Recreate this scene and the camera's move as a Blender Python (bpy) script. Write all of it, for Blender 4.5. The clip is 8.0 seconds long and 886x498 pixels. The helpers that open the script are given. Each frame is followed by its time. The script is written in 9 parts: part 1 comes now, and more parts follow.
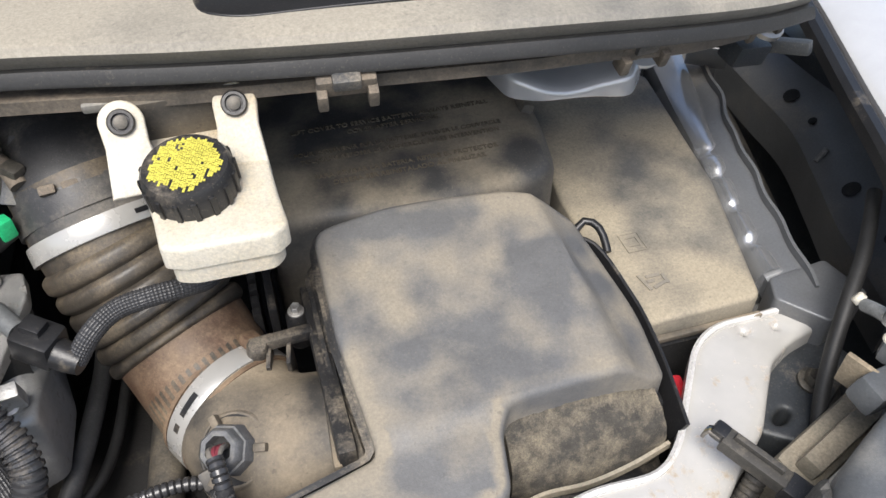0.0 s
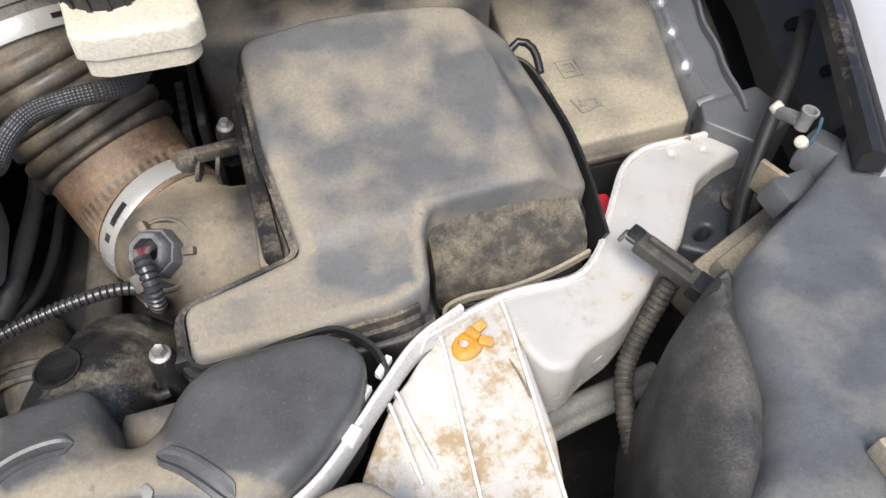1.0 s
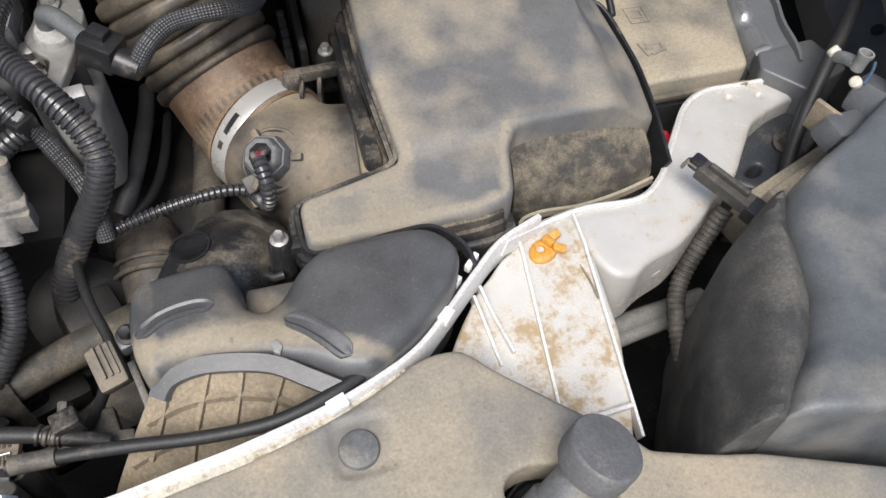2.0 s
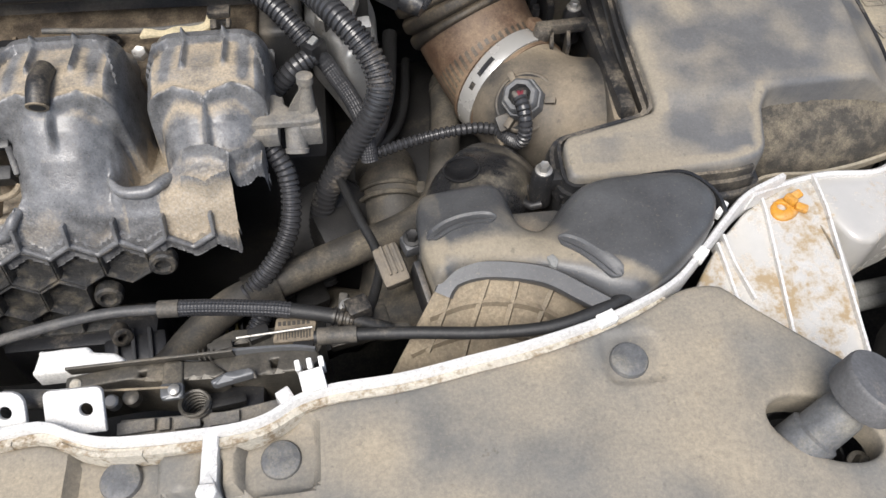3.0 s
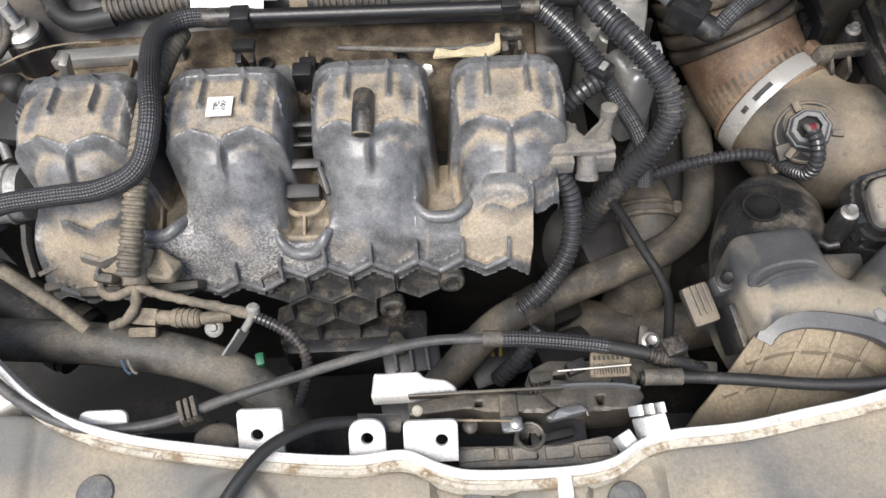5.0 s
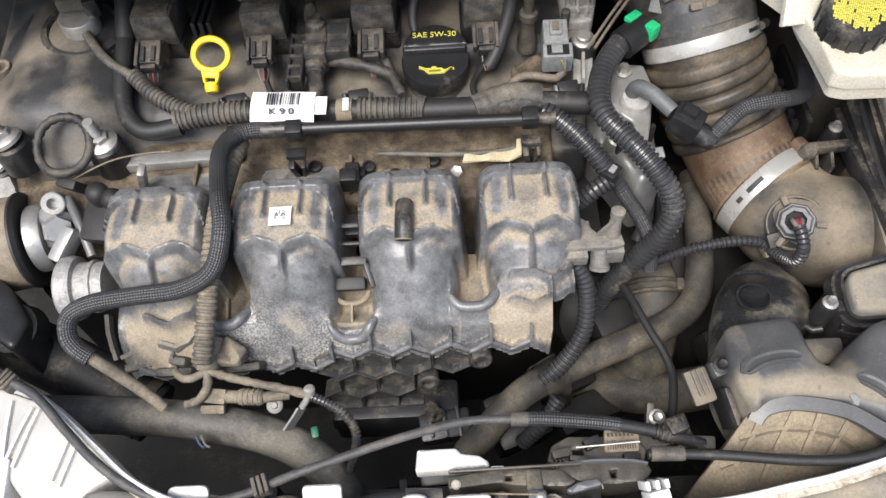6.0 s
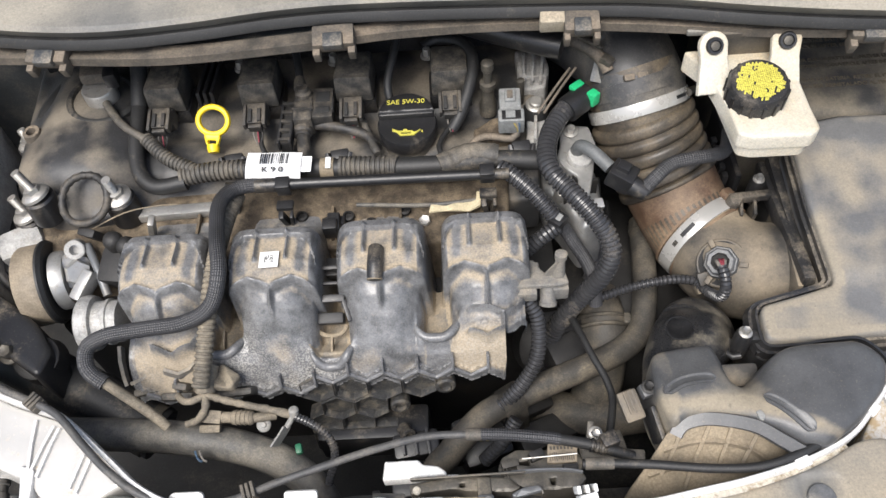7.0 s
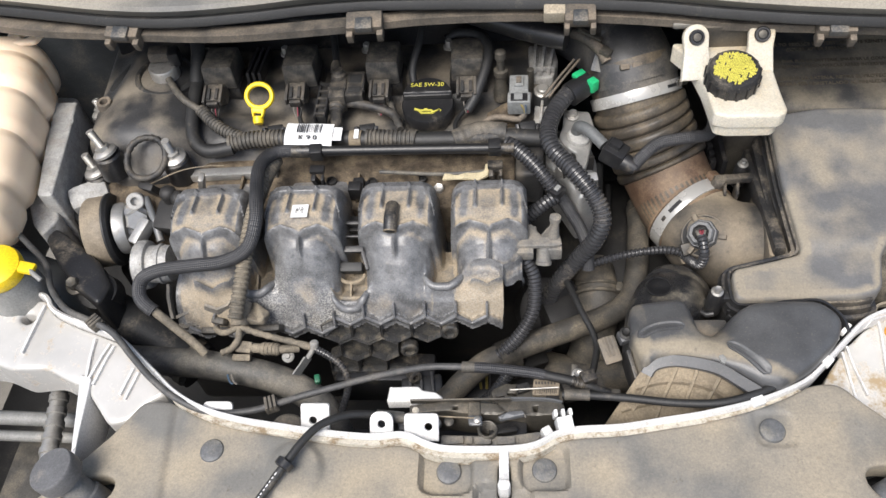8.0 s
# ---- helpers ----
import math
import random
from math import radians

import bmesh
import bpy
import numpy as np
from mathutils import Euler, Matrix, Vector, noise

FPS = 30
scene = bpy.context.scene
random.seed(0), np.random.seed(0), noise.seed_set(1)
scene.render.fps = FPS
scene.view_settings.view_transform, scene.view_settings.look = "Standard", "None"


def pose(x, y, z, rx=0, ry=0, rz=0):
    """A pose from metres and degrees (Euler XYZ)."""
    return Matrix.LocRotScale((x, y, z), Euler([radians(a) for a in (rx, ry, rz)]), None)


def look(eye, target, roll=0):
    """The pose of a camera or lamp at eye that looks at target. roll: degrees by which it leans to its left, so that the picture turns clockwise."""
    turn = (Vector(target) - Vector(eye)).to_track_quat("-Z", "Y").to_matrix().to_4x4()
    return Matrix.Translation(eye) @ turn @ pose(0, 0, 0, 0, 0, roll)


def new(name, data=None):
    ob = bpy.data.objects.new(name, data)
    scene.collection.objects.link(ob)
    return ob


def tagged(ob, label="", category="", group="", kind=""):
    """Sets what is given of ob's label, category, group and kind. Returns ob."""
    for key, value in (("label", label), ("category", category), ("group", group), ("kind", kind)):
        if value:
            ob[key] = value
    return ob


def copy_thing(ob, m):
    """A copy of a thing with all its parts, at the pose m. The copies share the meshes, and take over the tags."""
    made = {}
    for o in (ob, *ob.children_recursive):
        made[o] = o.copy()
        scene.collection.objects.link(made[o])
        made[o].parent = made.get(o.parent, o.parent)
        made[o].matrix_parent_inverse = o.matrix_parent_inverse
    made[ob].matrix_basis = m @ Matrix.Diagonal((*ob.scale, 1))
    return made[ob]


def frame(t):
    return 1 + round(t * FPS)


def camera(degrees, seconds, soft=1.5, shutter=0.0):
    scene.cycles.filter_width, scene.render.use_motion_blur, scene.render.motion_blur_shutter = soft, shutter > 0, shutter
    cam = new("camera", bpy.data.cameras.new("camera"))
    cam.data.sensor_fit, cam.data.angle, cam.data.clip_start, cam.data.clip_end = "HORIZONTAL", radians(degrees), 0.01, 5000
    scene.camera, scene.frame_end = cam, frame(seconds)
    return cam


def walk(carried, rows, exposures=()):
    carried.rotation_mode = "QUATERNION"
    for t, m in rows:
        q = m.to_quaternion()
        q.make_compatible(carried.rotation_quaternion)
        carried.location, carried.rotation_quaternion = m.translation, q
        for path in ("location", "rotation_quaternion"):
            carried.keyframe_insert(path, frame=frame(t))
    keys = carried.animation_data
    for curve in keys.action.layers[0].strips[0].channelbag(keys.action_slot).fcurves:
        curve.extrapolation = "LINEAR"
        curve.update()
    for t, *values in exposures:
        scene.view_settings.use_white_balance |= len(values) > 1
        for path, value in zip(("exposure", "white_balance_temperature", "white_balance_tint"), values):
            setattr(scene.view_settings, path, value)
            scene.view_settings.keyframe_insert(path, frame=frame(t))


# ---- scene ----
from mathutils import geometry

cam = camera(59.1, 8.0)
PATH = [
    (0, (0.2542, -0.0066, 1.137), (0.6686, 1.3757, -0.247), -0.1),
    (0.5, (0.2749, -0.0252, 1.115), (0.703, 1.2168, -0.393), 1.1),
    (1, (0.2708, -0.054, 1.109), (0.6878, 1.1056, -0.467), 2.2),
    (1.2, (0.269, -0.0639, 1.108), (0.6791, 1.0822, -0.479), 2.4),
    (2.3, (0.179, -0.1154, 1.133), (0.4762, 1.0098, -0.494), 2.7),
    (2.5, (0.1546, -0.1206, 1.132), (0.3966, 1.0177, -0.495), 1.8),
    (3, (0.0981, -0.1386, 1.131), (0.236, 1.0154, -0.497), 0.5),
    (3.5, (0.0627, -0.156, 1.131), (0.1143, 0.9963, -0.503), -1.3),
    (4, (0.0266, -0.1564, 1.151), (0.0122, 0.9848, -0.491), -3.5),
    (4.5, (-0.0059, -0.1349, 1.162), (-0.0456, 0.976, -0.501), -4.5),
    (5, (-0.0536, -0.0883, 1.173), (-0.0788, 0.9614, -0.529), -3.6),
    (5.2, (-0.0747, -0.0757, 1.186), (-0.0909, 0.9462, -0.533), -3),
    (6.3, (-0.0629, -0.0776, 1.293), (-0.1153, 1.0112, -0.385), -6.1),
    (6.4, (-0.0661, -0.0804, 1.299), (-0.0929, 1.0145, -0.374), -5),
    (6.5, (-0.055, -0.0932, 1.308), (-0.1006, 1.0201, -0.353), -5.8),
    (7, (-0.0246, -0.1305, 1.343), (-0.0969, 1.0289, -0.285), -6.3),
    (7.5, (-0.0092, -0.1798, 1.363), (-0.143, 1.0162, -0.235), -6.9),
    (8, (0.0113, -0.2415, 1.375), (-0.1677, 0.9799, -0.198), -7.6),
]
EXPOSURES = [(0, 0.5), (1, 0.48), (2.5, 0.32), (4, 0.34), (5, 0.44), (6.5, 0.5), (7.5, 0.47), (8, 0.4)]
walk(cam, [(t, look(eye, target, roll)) for t, eye, target, roll in PATH], EXPOSURES)

# ---- world, sun, exposure ----
world = bpy.data.worlds.new("overcast_sky")
scene.world = world
world.use_nodes = True
wn = world.node_tree.nodes
sky = wn.new("ShaderNodeTexSky")
sky.sky_type, sky.sun_disc = "NISHITA", False
sky.sun_elevation, sky.sun_rotation = radians(58), radians(200)
sky.air_density, sky.dust_density = 1.0, 3.0
world.node_tree.links.new(sky.outputs[0], wn["Background"].inputs[0])
wn["Background"].inputs[1].default_value = 0.15
sun = new("sun", bpy.data.lights.new("sun", "SUN"))
sun.data.energy, sun.data.angle, sun.data.color = 3.2, radians(34), (1.0, 0.975, 0.94)
sun.matrix_world = look((-0.9, -1.5, 4.0), (0, 0.2, 0.7))


# ---- materials ----
def material(name, base, rough=0.5, metal=0.0, dust=0.0, dust_colour=(0.36, 0.3, 0.22), vary=0.25, grain=900.0, blotch=28.0,
             bump=0.15, spec=0.5, up=0.6, streak=None, sub=0.0, coat=0.0, mask="", fleck=0.0, soft=False, plain=False):
    """A worn surface: base colour varied at two scales, dust that lies in patches and more on what faces up, fine relief."""
    m = bpy.data.materials.new(name)
    m.use_nodes = True
    n, link = m.node_tree.nodes, m.node_tree.links.new
    bsdf = n["Principled BSDF"]
    bsdf.inputs["Metallic"].default_value = metal
    bsdf.inputs["Specular IOR Level"].default_value = spec
    bsdf.inputs["Coat Weight"].default_value = coat
    if sub:
        bsdf.inputs["Subsurface Weight"].default_value = sub
        bsdf.inputs["Subsurface Radius"].default_value = (0.012, 0.009, 0.006)
    co = n.new("ShaderNodeTexCoord")

    def tex(scale, detail=4.0, rough_=0.6):
        t = n.new("ShaderNodeTexNoise")
        t.inputs["Scale"].default_value, t.inputs["Detail"].default_value, t.inputs["Roughness"].default_value = scale, detail, rough_
        link(co.outputs["Object"], t.inputs["Vector"])
        return t.outputs["Fac"]

    def calc(op, a, b, clamp=False):
        c = n.new("ShaderNodeMath")
        c.operation, c.use_clamp = op, clamp
        for i, v in enumerate((a, b)):
            if isinstance(v, (int, float)):
                c.inputs[i].default_value = v
            else:
                link(v, c.inputs[i])
        return c.outputs[0]

    def span(v, lo, hi):
        r = n.new("ShaderNodeMapRange")
        r.inputs["From Min"].default_value, r.inputs["From Max"].default_value = lo, hi
        link(v, r.inputs["Value"])
        return r.outputs[0]

    def mix(fac, a, b):
        x = n.new("ShaderNodeMix")
        x.data_type = "RGBA"
        link(fac, x.inputs[0])
        for s, v in ((6, a), (7, b)):
            if isinstance(v, tuple):
                x.inputs[s].default_value = (*v, 1)
            else:
                link(v, x.inputs[s])
        return x.outputs[2]

    fine, broad = tex(grain, 3), tex(blotch, 5, 0.65)
    dark = tuple(max(0.004, c * (1 - vary)) for c in base)
    light = tuple(min(0.95, c * (1 + vary)) for c in base)
    colour = mix(span(broad, 0.3, 0.7), dark, light)
    rough_out = None
    if streak:
        s_col, amount, s_scale = streak
        spots = span(calc("ADD", tex(s_scale, 6, 0.7), calc("MULTIPLY", tex(s_scale * 6, 3), 0.35)), 0.86 - amount * 0.35, 1.02 - amount * 0.35)
        colour = mix(spots, colour, s_col)
        rough_out = spots
    fac = None
    if dust > 0:
        big = tex(blotch * 0.45, 4, 0.6)
        speck = tex(max(blotch * 9, 260), 4, 0.75)
        if soft:
            big = tex(blotch * 0.55, 1.2, 0.45)
            v = calc("ADD", calc("ADD", calc("MULTIPLY", big, 1.45), calc("MULTIPLY", broad, 0.5)), calc("MULTIPLY", speck, 0.14))
        else:
            v = calc("ADD", calc("ADD", calc("MULTIPLY", big, 1.2), calc("MULTIPLY", broad, 0.5)), calc("MULTIPLY", speck, 0.4))
        if mask:
            at = n.new("ShaderNodeAttribute")
            at.attribute_name = mask
            v = calc("ADD", v, calc("MULTIPLY", calc("SUBTRACT", at.outputs["Fac"], 0.5), 0.9))
        patch = span(v, 1.30 - dust * 0.75, 1.62 - dust * 0.58)
        geo = n.new("ShaderNodeNewGeometry")
        sep = n.new("ShaderNodeSeparateXYZ")
        link(geo.outputs["Normal"], sep.inputs[0])
        lies = span(sep.outputs["Z"], -0.3, 0.9)
        fac = calc("MULTIPLY", patch, calc("ADD", calc("MULTIPLY", lies, up), 1 - up, True), True)
        fac = calc("MULTIPLY", fac, min(1.0, 0.62 + dust * 0.35), True)
        d2 = tuple(c * (0.82 if soft else 0.66) for c in dust_colour)
        colour = mix(fac, colour, mix(span(speck, 0.3, 0.66), d2, dust_colour))
    if not plain and metal < 0.5:
        shade = n.new("ShaderNodeMix")
        shade.data_type, shade.blend_type = "RGBA", "MULTIPLY"
        shade.inputs[0].default_value = 1.0
        link(colour, shade.inputs[6])
        ramp = n.new("ShaderNodeMapRange")
        ramp.inputs["From Min"].default_value, ramp.inputs["From Max"].default_value = 0.32, 0.68
        ramp.inputs["To Min"].default_value, ramp.inputs["To Max"].default_value = (0.88, 1.09) if soft or name.startswith("panel") else (0.77, 1.18)
        link(tex(520, 4, 0.75), ramp.inputs["Value"])
        link(ramp.outputs[0], shade.inputs[7])
        colour = shade.outputs[2]
    if dust > 0 and not plain:
        mote = span(tex(680, 2, 0.5), 0.63, 0.70)
        colour = mix(calc("MULTIPLY", mote, 0.06 if dust < 0.25 else 0.16), colour, dust_colour)
        spot = span(calc("ADD", tex(190, 3, 0.6), calc("MULTIPLY", broad, 0.25)), 0.78, 0.86)
        colour = mix(calc("MULTIPLY", spot, 0.35), colour, tuple(c * 0.55 for c in base))
    if fleck:
        grit = n.new("ShaderNodeAttribute")
        grit.attribute_name = "grit"
        crumbs = span(calc("ADD", tex(620, 2.5, 0.6), calc("MULTIPLY", grit.outputs["Fac"], 0.16)), 0.55, 0.63)
        colour = mix(calc("MULTIPLY", crumbs, calc("MULTIPLY", grit.outputs["Fac"], fleck * 2.2, True), True), colour, (0.46, 0.445, 0.41))
    link(colour, bsdf.inputs["Base Color"])
    r = calc("ADD", calc("MULTIPLY", span(broad if plain else fine, 0.3, 0.7), 0.06 if plain else 0.12), rough - 0.06, True)
    if fac is not None:
        r = calc("ADD", r, calc("MULTIPLY", fac, 0.95 - rough), True)
    if rough_out is not None:
        r = calc("ADD", r, calc("MULTIPLY", rough_out, 0.5), True)
        link(calc("MULTIPLY", calc("SUBTRACT", 1.0, rough_out), metal), bsdf.inputs["Metallic"])
    link(r, bsdf.inputs["Roughness"])
    if bump:
        b = n.new("ShaderNodeBump")
        b.inputs["Strength"].default_value, b.inputs["Distance"].default_value = bump, 0.0012
        h = calc("ADD", calc("MULTIPLY", fine, 0.5), broad)
        if fac is not None:
            h = calc("ADD", h, calc("MULTIPLY", fac, 0.4))
        link(h, b.inputs["Height"])
        link(b.outputs[0], bsdf.inputs["Normal"])
    return m


TAN = (0.40, 0.335, 0.245)
black_plastic = material("black_plastic_dusty", (0.022, 0.022, 0.023), 0.42, dust=0.3, dust_colour=TAN)
clean_black = material("black_plastic", (0.016, 0.016, 0.017), 0.36, dust=0.15, dust_colour=TAN)
conduit_black = material("conduit_plastic", (0.040, 0.040, 0.042), 0.27, dust=0.2, dust_colour=TAN, bump=0.0, plain=True, spec=0.5)
conduit_dusty = material("conduit_dusty", (0.050, 0.047, 0.042), 0.55, dust=0.46, dust_colour=(0.25, 0.215, 0.165), blotch=80, bump=0.3)
manifold_plastic = material("manifold_plastic", (0.140, 0.141, 0.143), 0.31, spec=0.6, vary=0.5, dust=0.5, dust_colour=(0.44, 0.36, 0.25), blotch=70, bump=0.3, up=0.1, mask="dirt", fleck=0.5)
skirt_plastic = material("honeycomb_plastic", (0.040, 0.040, 0.040), 0.34, dust=0.34, dust_colour=(0.33, 0.28, 0.20), blotch=190, bump=1.0, up=0.5)
airbox_plastic = material("airbox_plastic", (0.120, 0.120, 0.120), 0.42, dust=0.52, dust_colour=(0.300, 0.260, 0.195), blotch=44, bump=0.25, vary=0.12, soft=True, up=0.35, mask="dirt")
airbox_rough = material("airbox_fuzzy_side", (0.055, 0.05, 0.042), 0.85, dust=0.46, dust_colour=(0.32, 0.27, 0.19), blotch=110, bump=0.9, up=0.1)
panel_plastic = material("cover_panel_plastic", (0.165, 0.160, 0.146), 0.55, dust=0.60, dust_colour=(0.385, 0.325, 0.235), blotch=24, bump=0.12, vary=0.14, up=0.3, soft=True, streak=((0.1, 0.09, 0.078), 0.14, 60.0))
cowl_plastic = material("cowl_plastic", (0.14, 0.138, 0.13), 0.55, dust=0.66, dust_colour=(0.37, 0.335, 0.27), blotch=16, bump=0.12, soft=True)
battery_plastic = material("battery_cover_plastic", (0.12, 0.118, 0.11), 0.62, dust=0.74, dust_colour=(0.40, 0.345, 0.25), blotch=26, bump=0.2, soft=True)
battery_front = material("battery_shroud_plastic", (0.055, 0.055, 0.055), 0.55, dust=0.55, dust_colour=(0.34, 0.29, 0.21), blotch=30, bump=0.2, soft=True, up=0.9)
duct_plastic = material("duct_plastic", (0.075, 0.076, 0.078), 0.38, dust=0.42, dust_colour=(0.33, 0.28, 0.2), blotch=30, soft=True, mask="dirt", up=0.3)
elbow_plastic = material("elbow_plastic", (0.020, 0.020, 0.021), 0.30, dust=0.34, dust_colour=(0.30, 0.26, 0.19), blotch=46, bump=0.15, up=0.3)
boot_plastic = material("boot_tan", (0.17, 0.14, 0.1), 0.7, dust=0.7, dust_colour=(0.35, 0.285, 0.195), blotch=40)
maf_plastic = material("maf_housing_plastic", (0.05, 0.047, 0.043), 0.5, dust=0.6, dust_colour=(0.34, 0.275, 0.19), blotch=30, soft=True)
bellows_rubber = material("bellows_rubber", (0.05, 0.043, 0.035), 0.42, dust=0.5, dust_colour=(0.27, 0.21, 0.135), blotch=40, up=0.5)
rust_rubber = material("bellows_rusty", (0.11, 0.066, 0.042), 0.5, dust=0.55, dust_colour=(0.32, 0.235, 0.15), blotch=36)
rubber_hose = material("rubber_hose", (0.085, 0.082, 0.075), 0.50, dust=0.45, dust_colour=(0.27, 0.24, 0.19), blotch=70, bump=0.6)
hose_brown = material("dirty_hose_rubber", (0.05, 0.046, 0.04), 0.65, dust=0.5, dust_colour=(0.21, 0.175, 0.125), blotch=60)
cable_rubber = material("cable_rubber", (0.06, 0.06, 0.06), 0.5, dust=0.3, dust_colour=(0.22, 0.2, 0.17), blotch=60)
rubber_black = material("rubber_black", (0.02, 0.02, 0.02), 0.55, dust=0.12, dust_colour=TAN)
pin_plastic = material("pin_plastic", (0.11, 0.112, 0.115), 0.5, dust=0.35, dust_colour=(0.3, 0.27, 0.2), blotch=90)
lamp_plastic = material("lamp_housing_plastic", (0.09, 0.096, 0.102), 0.45, dust=0.3, dust_colour=(0.24, 0.225, 0.195), blotch=34, bump=0.4, soft=True)
# rough dusty flank: shade on the lamp's side is put into darker plastic and dust
lamp_flank_shaded = material("lamp_flank_shaded_plastic", (0.045, 0.045, 0.045), 0.7, dust=0.5, dust_colour=(0.16, 0.15, 0.13), blotch=60, bump=0.9, up=0.2)
bump_rubber = material("bump_rubber", (0.11, 0.11, 0.113), 0.65, dust=0.2, dust_colour=TAN)
white_steel = material("silver_painted_steel", (0.52, 0.505, 0.475), 0.27, 0.15, vary=0.08, streak=((0.34, 0.25, 0.14), 0.30, 46.0), bump=0.05, plain=True)
rusty_steel = material("stained_painted_steel", (0.55, 0.535, 0.50), 0.27, 0.15, vary=0.08, streak=((0.33, 0.25, 0.15), 0.68, 34.0), bump=0.1, plain=True)
clean_steel = material("bright_painted_steel", (0.66, 0.65, 0.63), 0.35, 0.1, vary=0.05, streak=((0.3, 0.24, 0.16), 0.15, 40.0), bump=0.05)
grey_steel = material("grey_painted_steel", (0.15, 0.155, 0.16), 0.4, 0.3, dust=0.2, dust_colour=TAN, blotch=20, bump=0.0, vary=0.1, soft=True)
dark_steel = material("dark_painted_steel", (0.05, 0.055, 0.06), 0.45, 0.2, dust=0.3, dust_colour=TAN, blotch=20)
body_paint = material("silver_body_paint", (0.6, 0.6, 0.6), 0.25, 0.3, vary=0.05, bump=0.0, coat=0.6, plain=True)
aluminium = material("cast_aluminium", (0.40, 0.395, 0.38), 0.42, 0.65, vary=0.25, streak=((0.26, 0.235, 0.195), 0.35, 160.0), bump=0.4)
clip_pale = material("dusty_tag", (0.20, 0.165, 0.12), 0.6, dust=0.5, dust_colour=(0.34, 0.28, 0.2), blotch=90)
cast_alloy = material("sand_cast_alloy", (0.40, 0.395, 0.38), 0.5, 0.35, vary=0.3, dust=0.3, dust_colour=(0.34, 0.30, 0.23), blotch=120, bump=0.9, streak=((0.20, 0.18, 0.15), 0.3, 120.0))
loom_tan = material("dusty_loom", (0.075, 0.068, 0.056), 0.65, dust=0.7, dust_colour=(0.33, 0.28, 0.205), blotch=100, bump=0.5)
mount_dust = material("dusty_bracket_plastic", (0.15, 0.145, 0.135), 0.6, dust=0.55, dust_colour=(0.36, 0.31, 0.235), blotch=120, bump=0.5)
mount_alloy = material("dull_alloy", (0.36, 0.355, 0.34), 0.6, 0.1, dust=0.35, dust_colour=(0.3, 0.26, 0.2), blotch=110, bump=0.7, streak=((0.12, 0.1, 0.08), 0.2, 90.0))
zinc = material("zinc_bolt", (0.42, 0.405, 0.375), 0.42, 0.7, vary=0.25, streak=((0.12, 0.1, 0.075), 0.3, 180.0))
dirty_steel = material("dirty_steel", (0.085, 0.078, 0.066), 0.45, 0.35, dust=0.4, dust_colour=(0.26, 0.22, 0.16), blotch=70)
dark_metal = material("engine_casting", (0.022, 0.021, 0.02), 0.55, 0.2, dust=0.18, dust_colour=(0.17, 0.14, 0.1), blotch=34, bump=0.4)
head_metal = material("cylinder_head", (0.06, 0.045, 0.03), 0.7, 0.0, dust=0.5, dust_colour=(0.30, 0.235, 0.155), blotch=110, bump=1.0)
valve_plastic = material("valve_cover_plastic", (0.036, 0.036, 0.037), 0.42, dust=0.52, dust_colour=(0.25, 0.215, 0.165), blotch=46, bump=0.4, soft=True)
chamber_plastic = material("chamber_plastic", (0.04, 0.04, 0.041), 0.45, dust=0.5, dust_colour=(0.25, 0.22, 0.175), blotch=34, bump=0.3)
relay_plastic = material("relay_plastic", (0.026, 0.025, 0.024), 0.5, dust=0.44, dust_colour=(0.22, 0.185, 0.14), blotch=110, bump=0.4)
coil_plastic = material("coil_plastic", (0.036, 0.035, 0.033), 0.6, dust=0.5, dust_colour=(0.25, 0.215, 0.165), blotch=150, bump=0.8)
member_steel = material("galvanised_member", (0.52, 0.53, 0.54), 0.28, 0.75, vary=0.08, bump=0.0, plain=True)
clamp_steel = material("clamp_steel", (0.42, 0.41, 0.385), 0.3, 0.3, vary=0.06, bump=0.0, plain=True)
reservoir_white = material("reservoir_white", (0.6, 0.57, 0.49), 0.4, vary=0.06, dust=0.6, dust_colour=(0.46, 0.37, 0.23), sub=0.15, blotch=20, bump=0.05)
tank_cream = material("tank_cream", (0.95, 0.74, 0.54), 0.35, vary=0.04, sub=0.12, streak=((0.90, 0.62, 0.38), 0.3, 14.0), bump=0.05, plain=True)
yellow_plastic = material("yellow_plastic", (0.85, 0.6, 0.015), 0.4, vary=0.08)
yellow_print = material("yellow_print", (0.55, 0.5, 0.08), 0.6, vary=0.1)
orange_plastic = material("orange_plastic", (0.58, 0.27, 0.03), 0.45, vary=0.15, dust=0.45, blotch=90)
green_plastic = material("green_plastic", (0.02, 0.42, 0.16), 0.4, vary=0.08)
grey_plastic = material("grey_plastic", (0.22, 0.22, 0.21), 0.5, dust=0.25, dust_colour=TAN)
white_plastic = material("white_plastic", (0.8, 0.79, 0.76), 0.45, vary=0.05, dust=0.12, dust_colour=TAN)
paper = material("label_paper", (0.8, 0.8, 0.79), 0.5, vary=0.03, bump=0.0)
clip_brown = material("dirty_brown_clip", (0.06, 0.055, 0.048), 0.6, dust=0.6, dust_colour=(0.26, 0.21, 0.155), blotch=50)
plug_grey = material("plug_grey", (0.2, 0.205, 0.2), 0.5, dust=0.3, dust_colour=(0.22, 0.2, 0.17), blotch=120)
yellow_paper = material("old_paper", (0.5, 0.43, 0.28), 0.8, vary=0.2, blotch=120)
ink = material("black_ink", (0.02, 0.02, 0.022), 0.5, bump=0.0)
wire_red = material("red_wire", (0.22, 0.04, 0.055), 0.45)
wire_white = material("white_wire", (0.17, 0.155, 0.135), 0.5)
wire_yellow = material("yellow_wire", (0.25, 0.2, 0.06), 0.4)
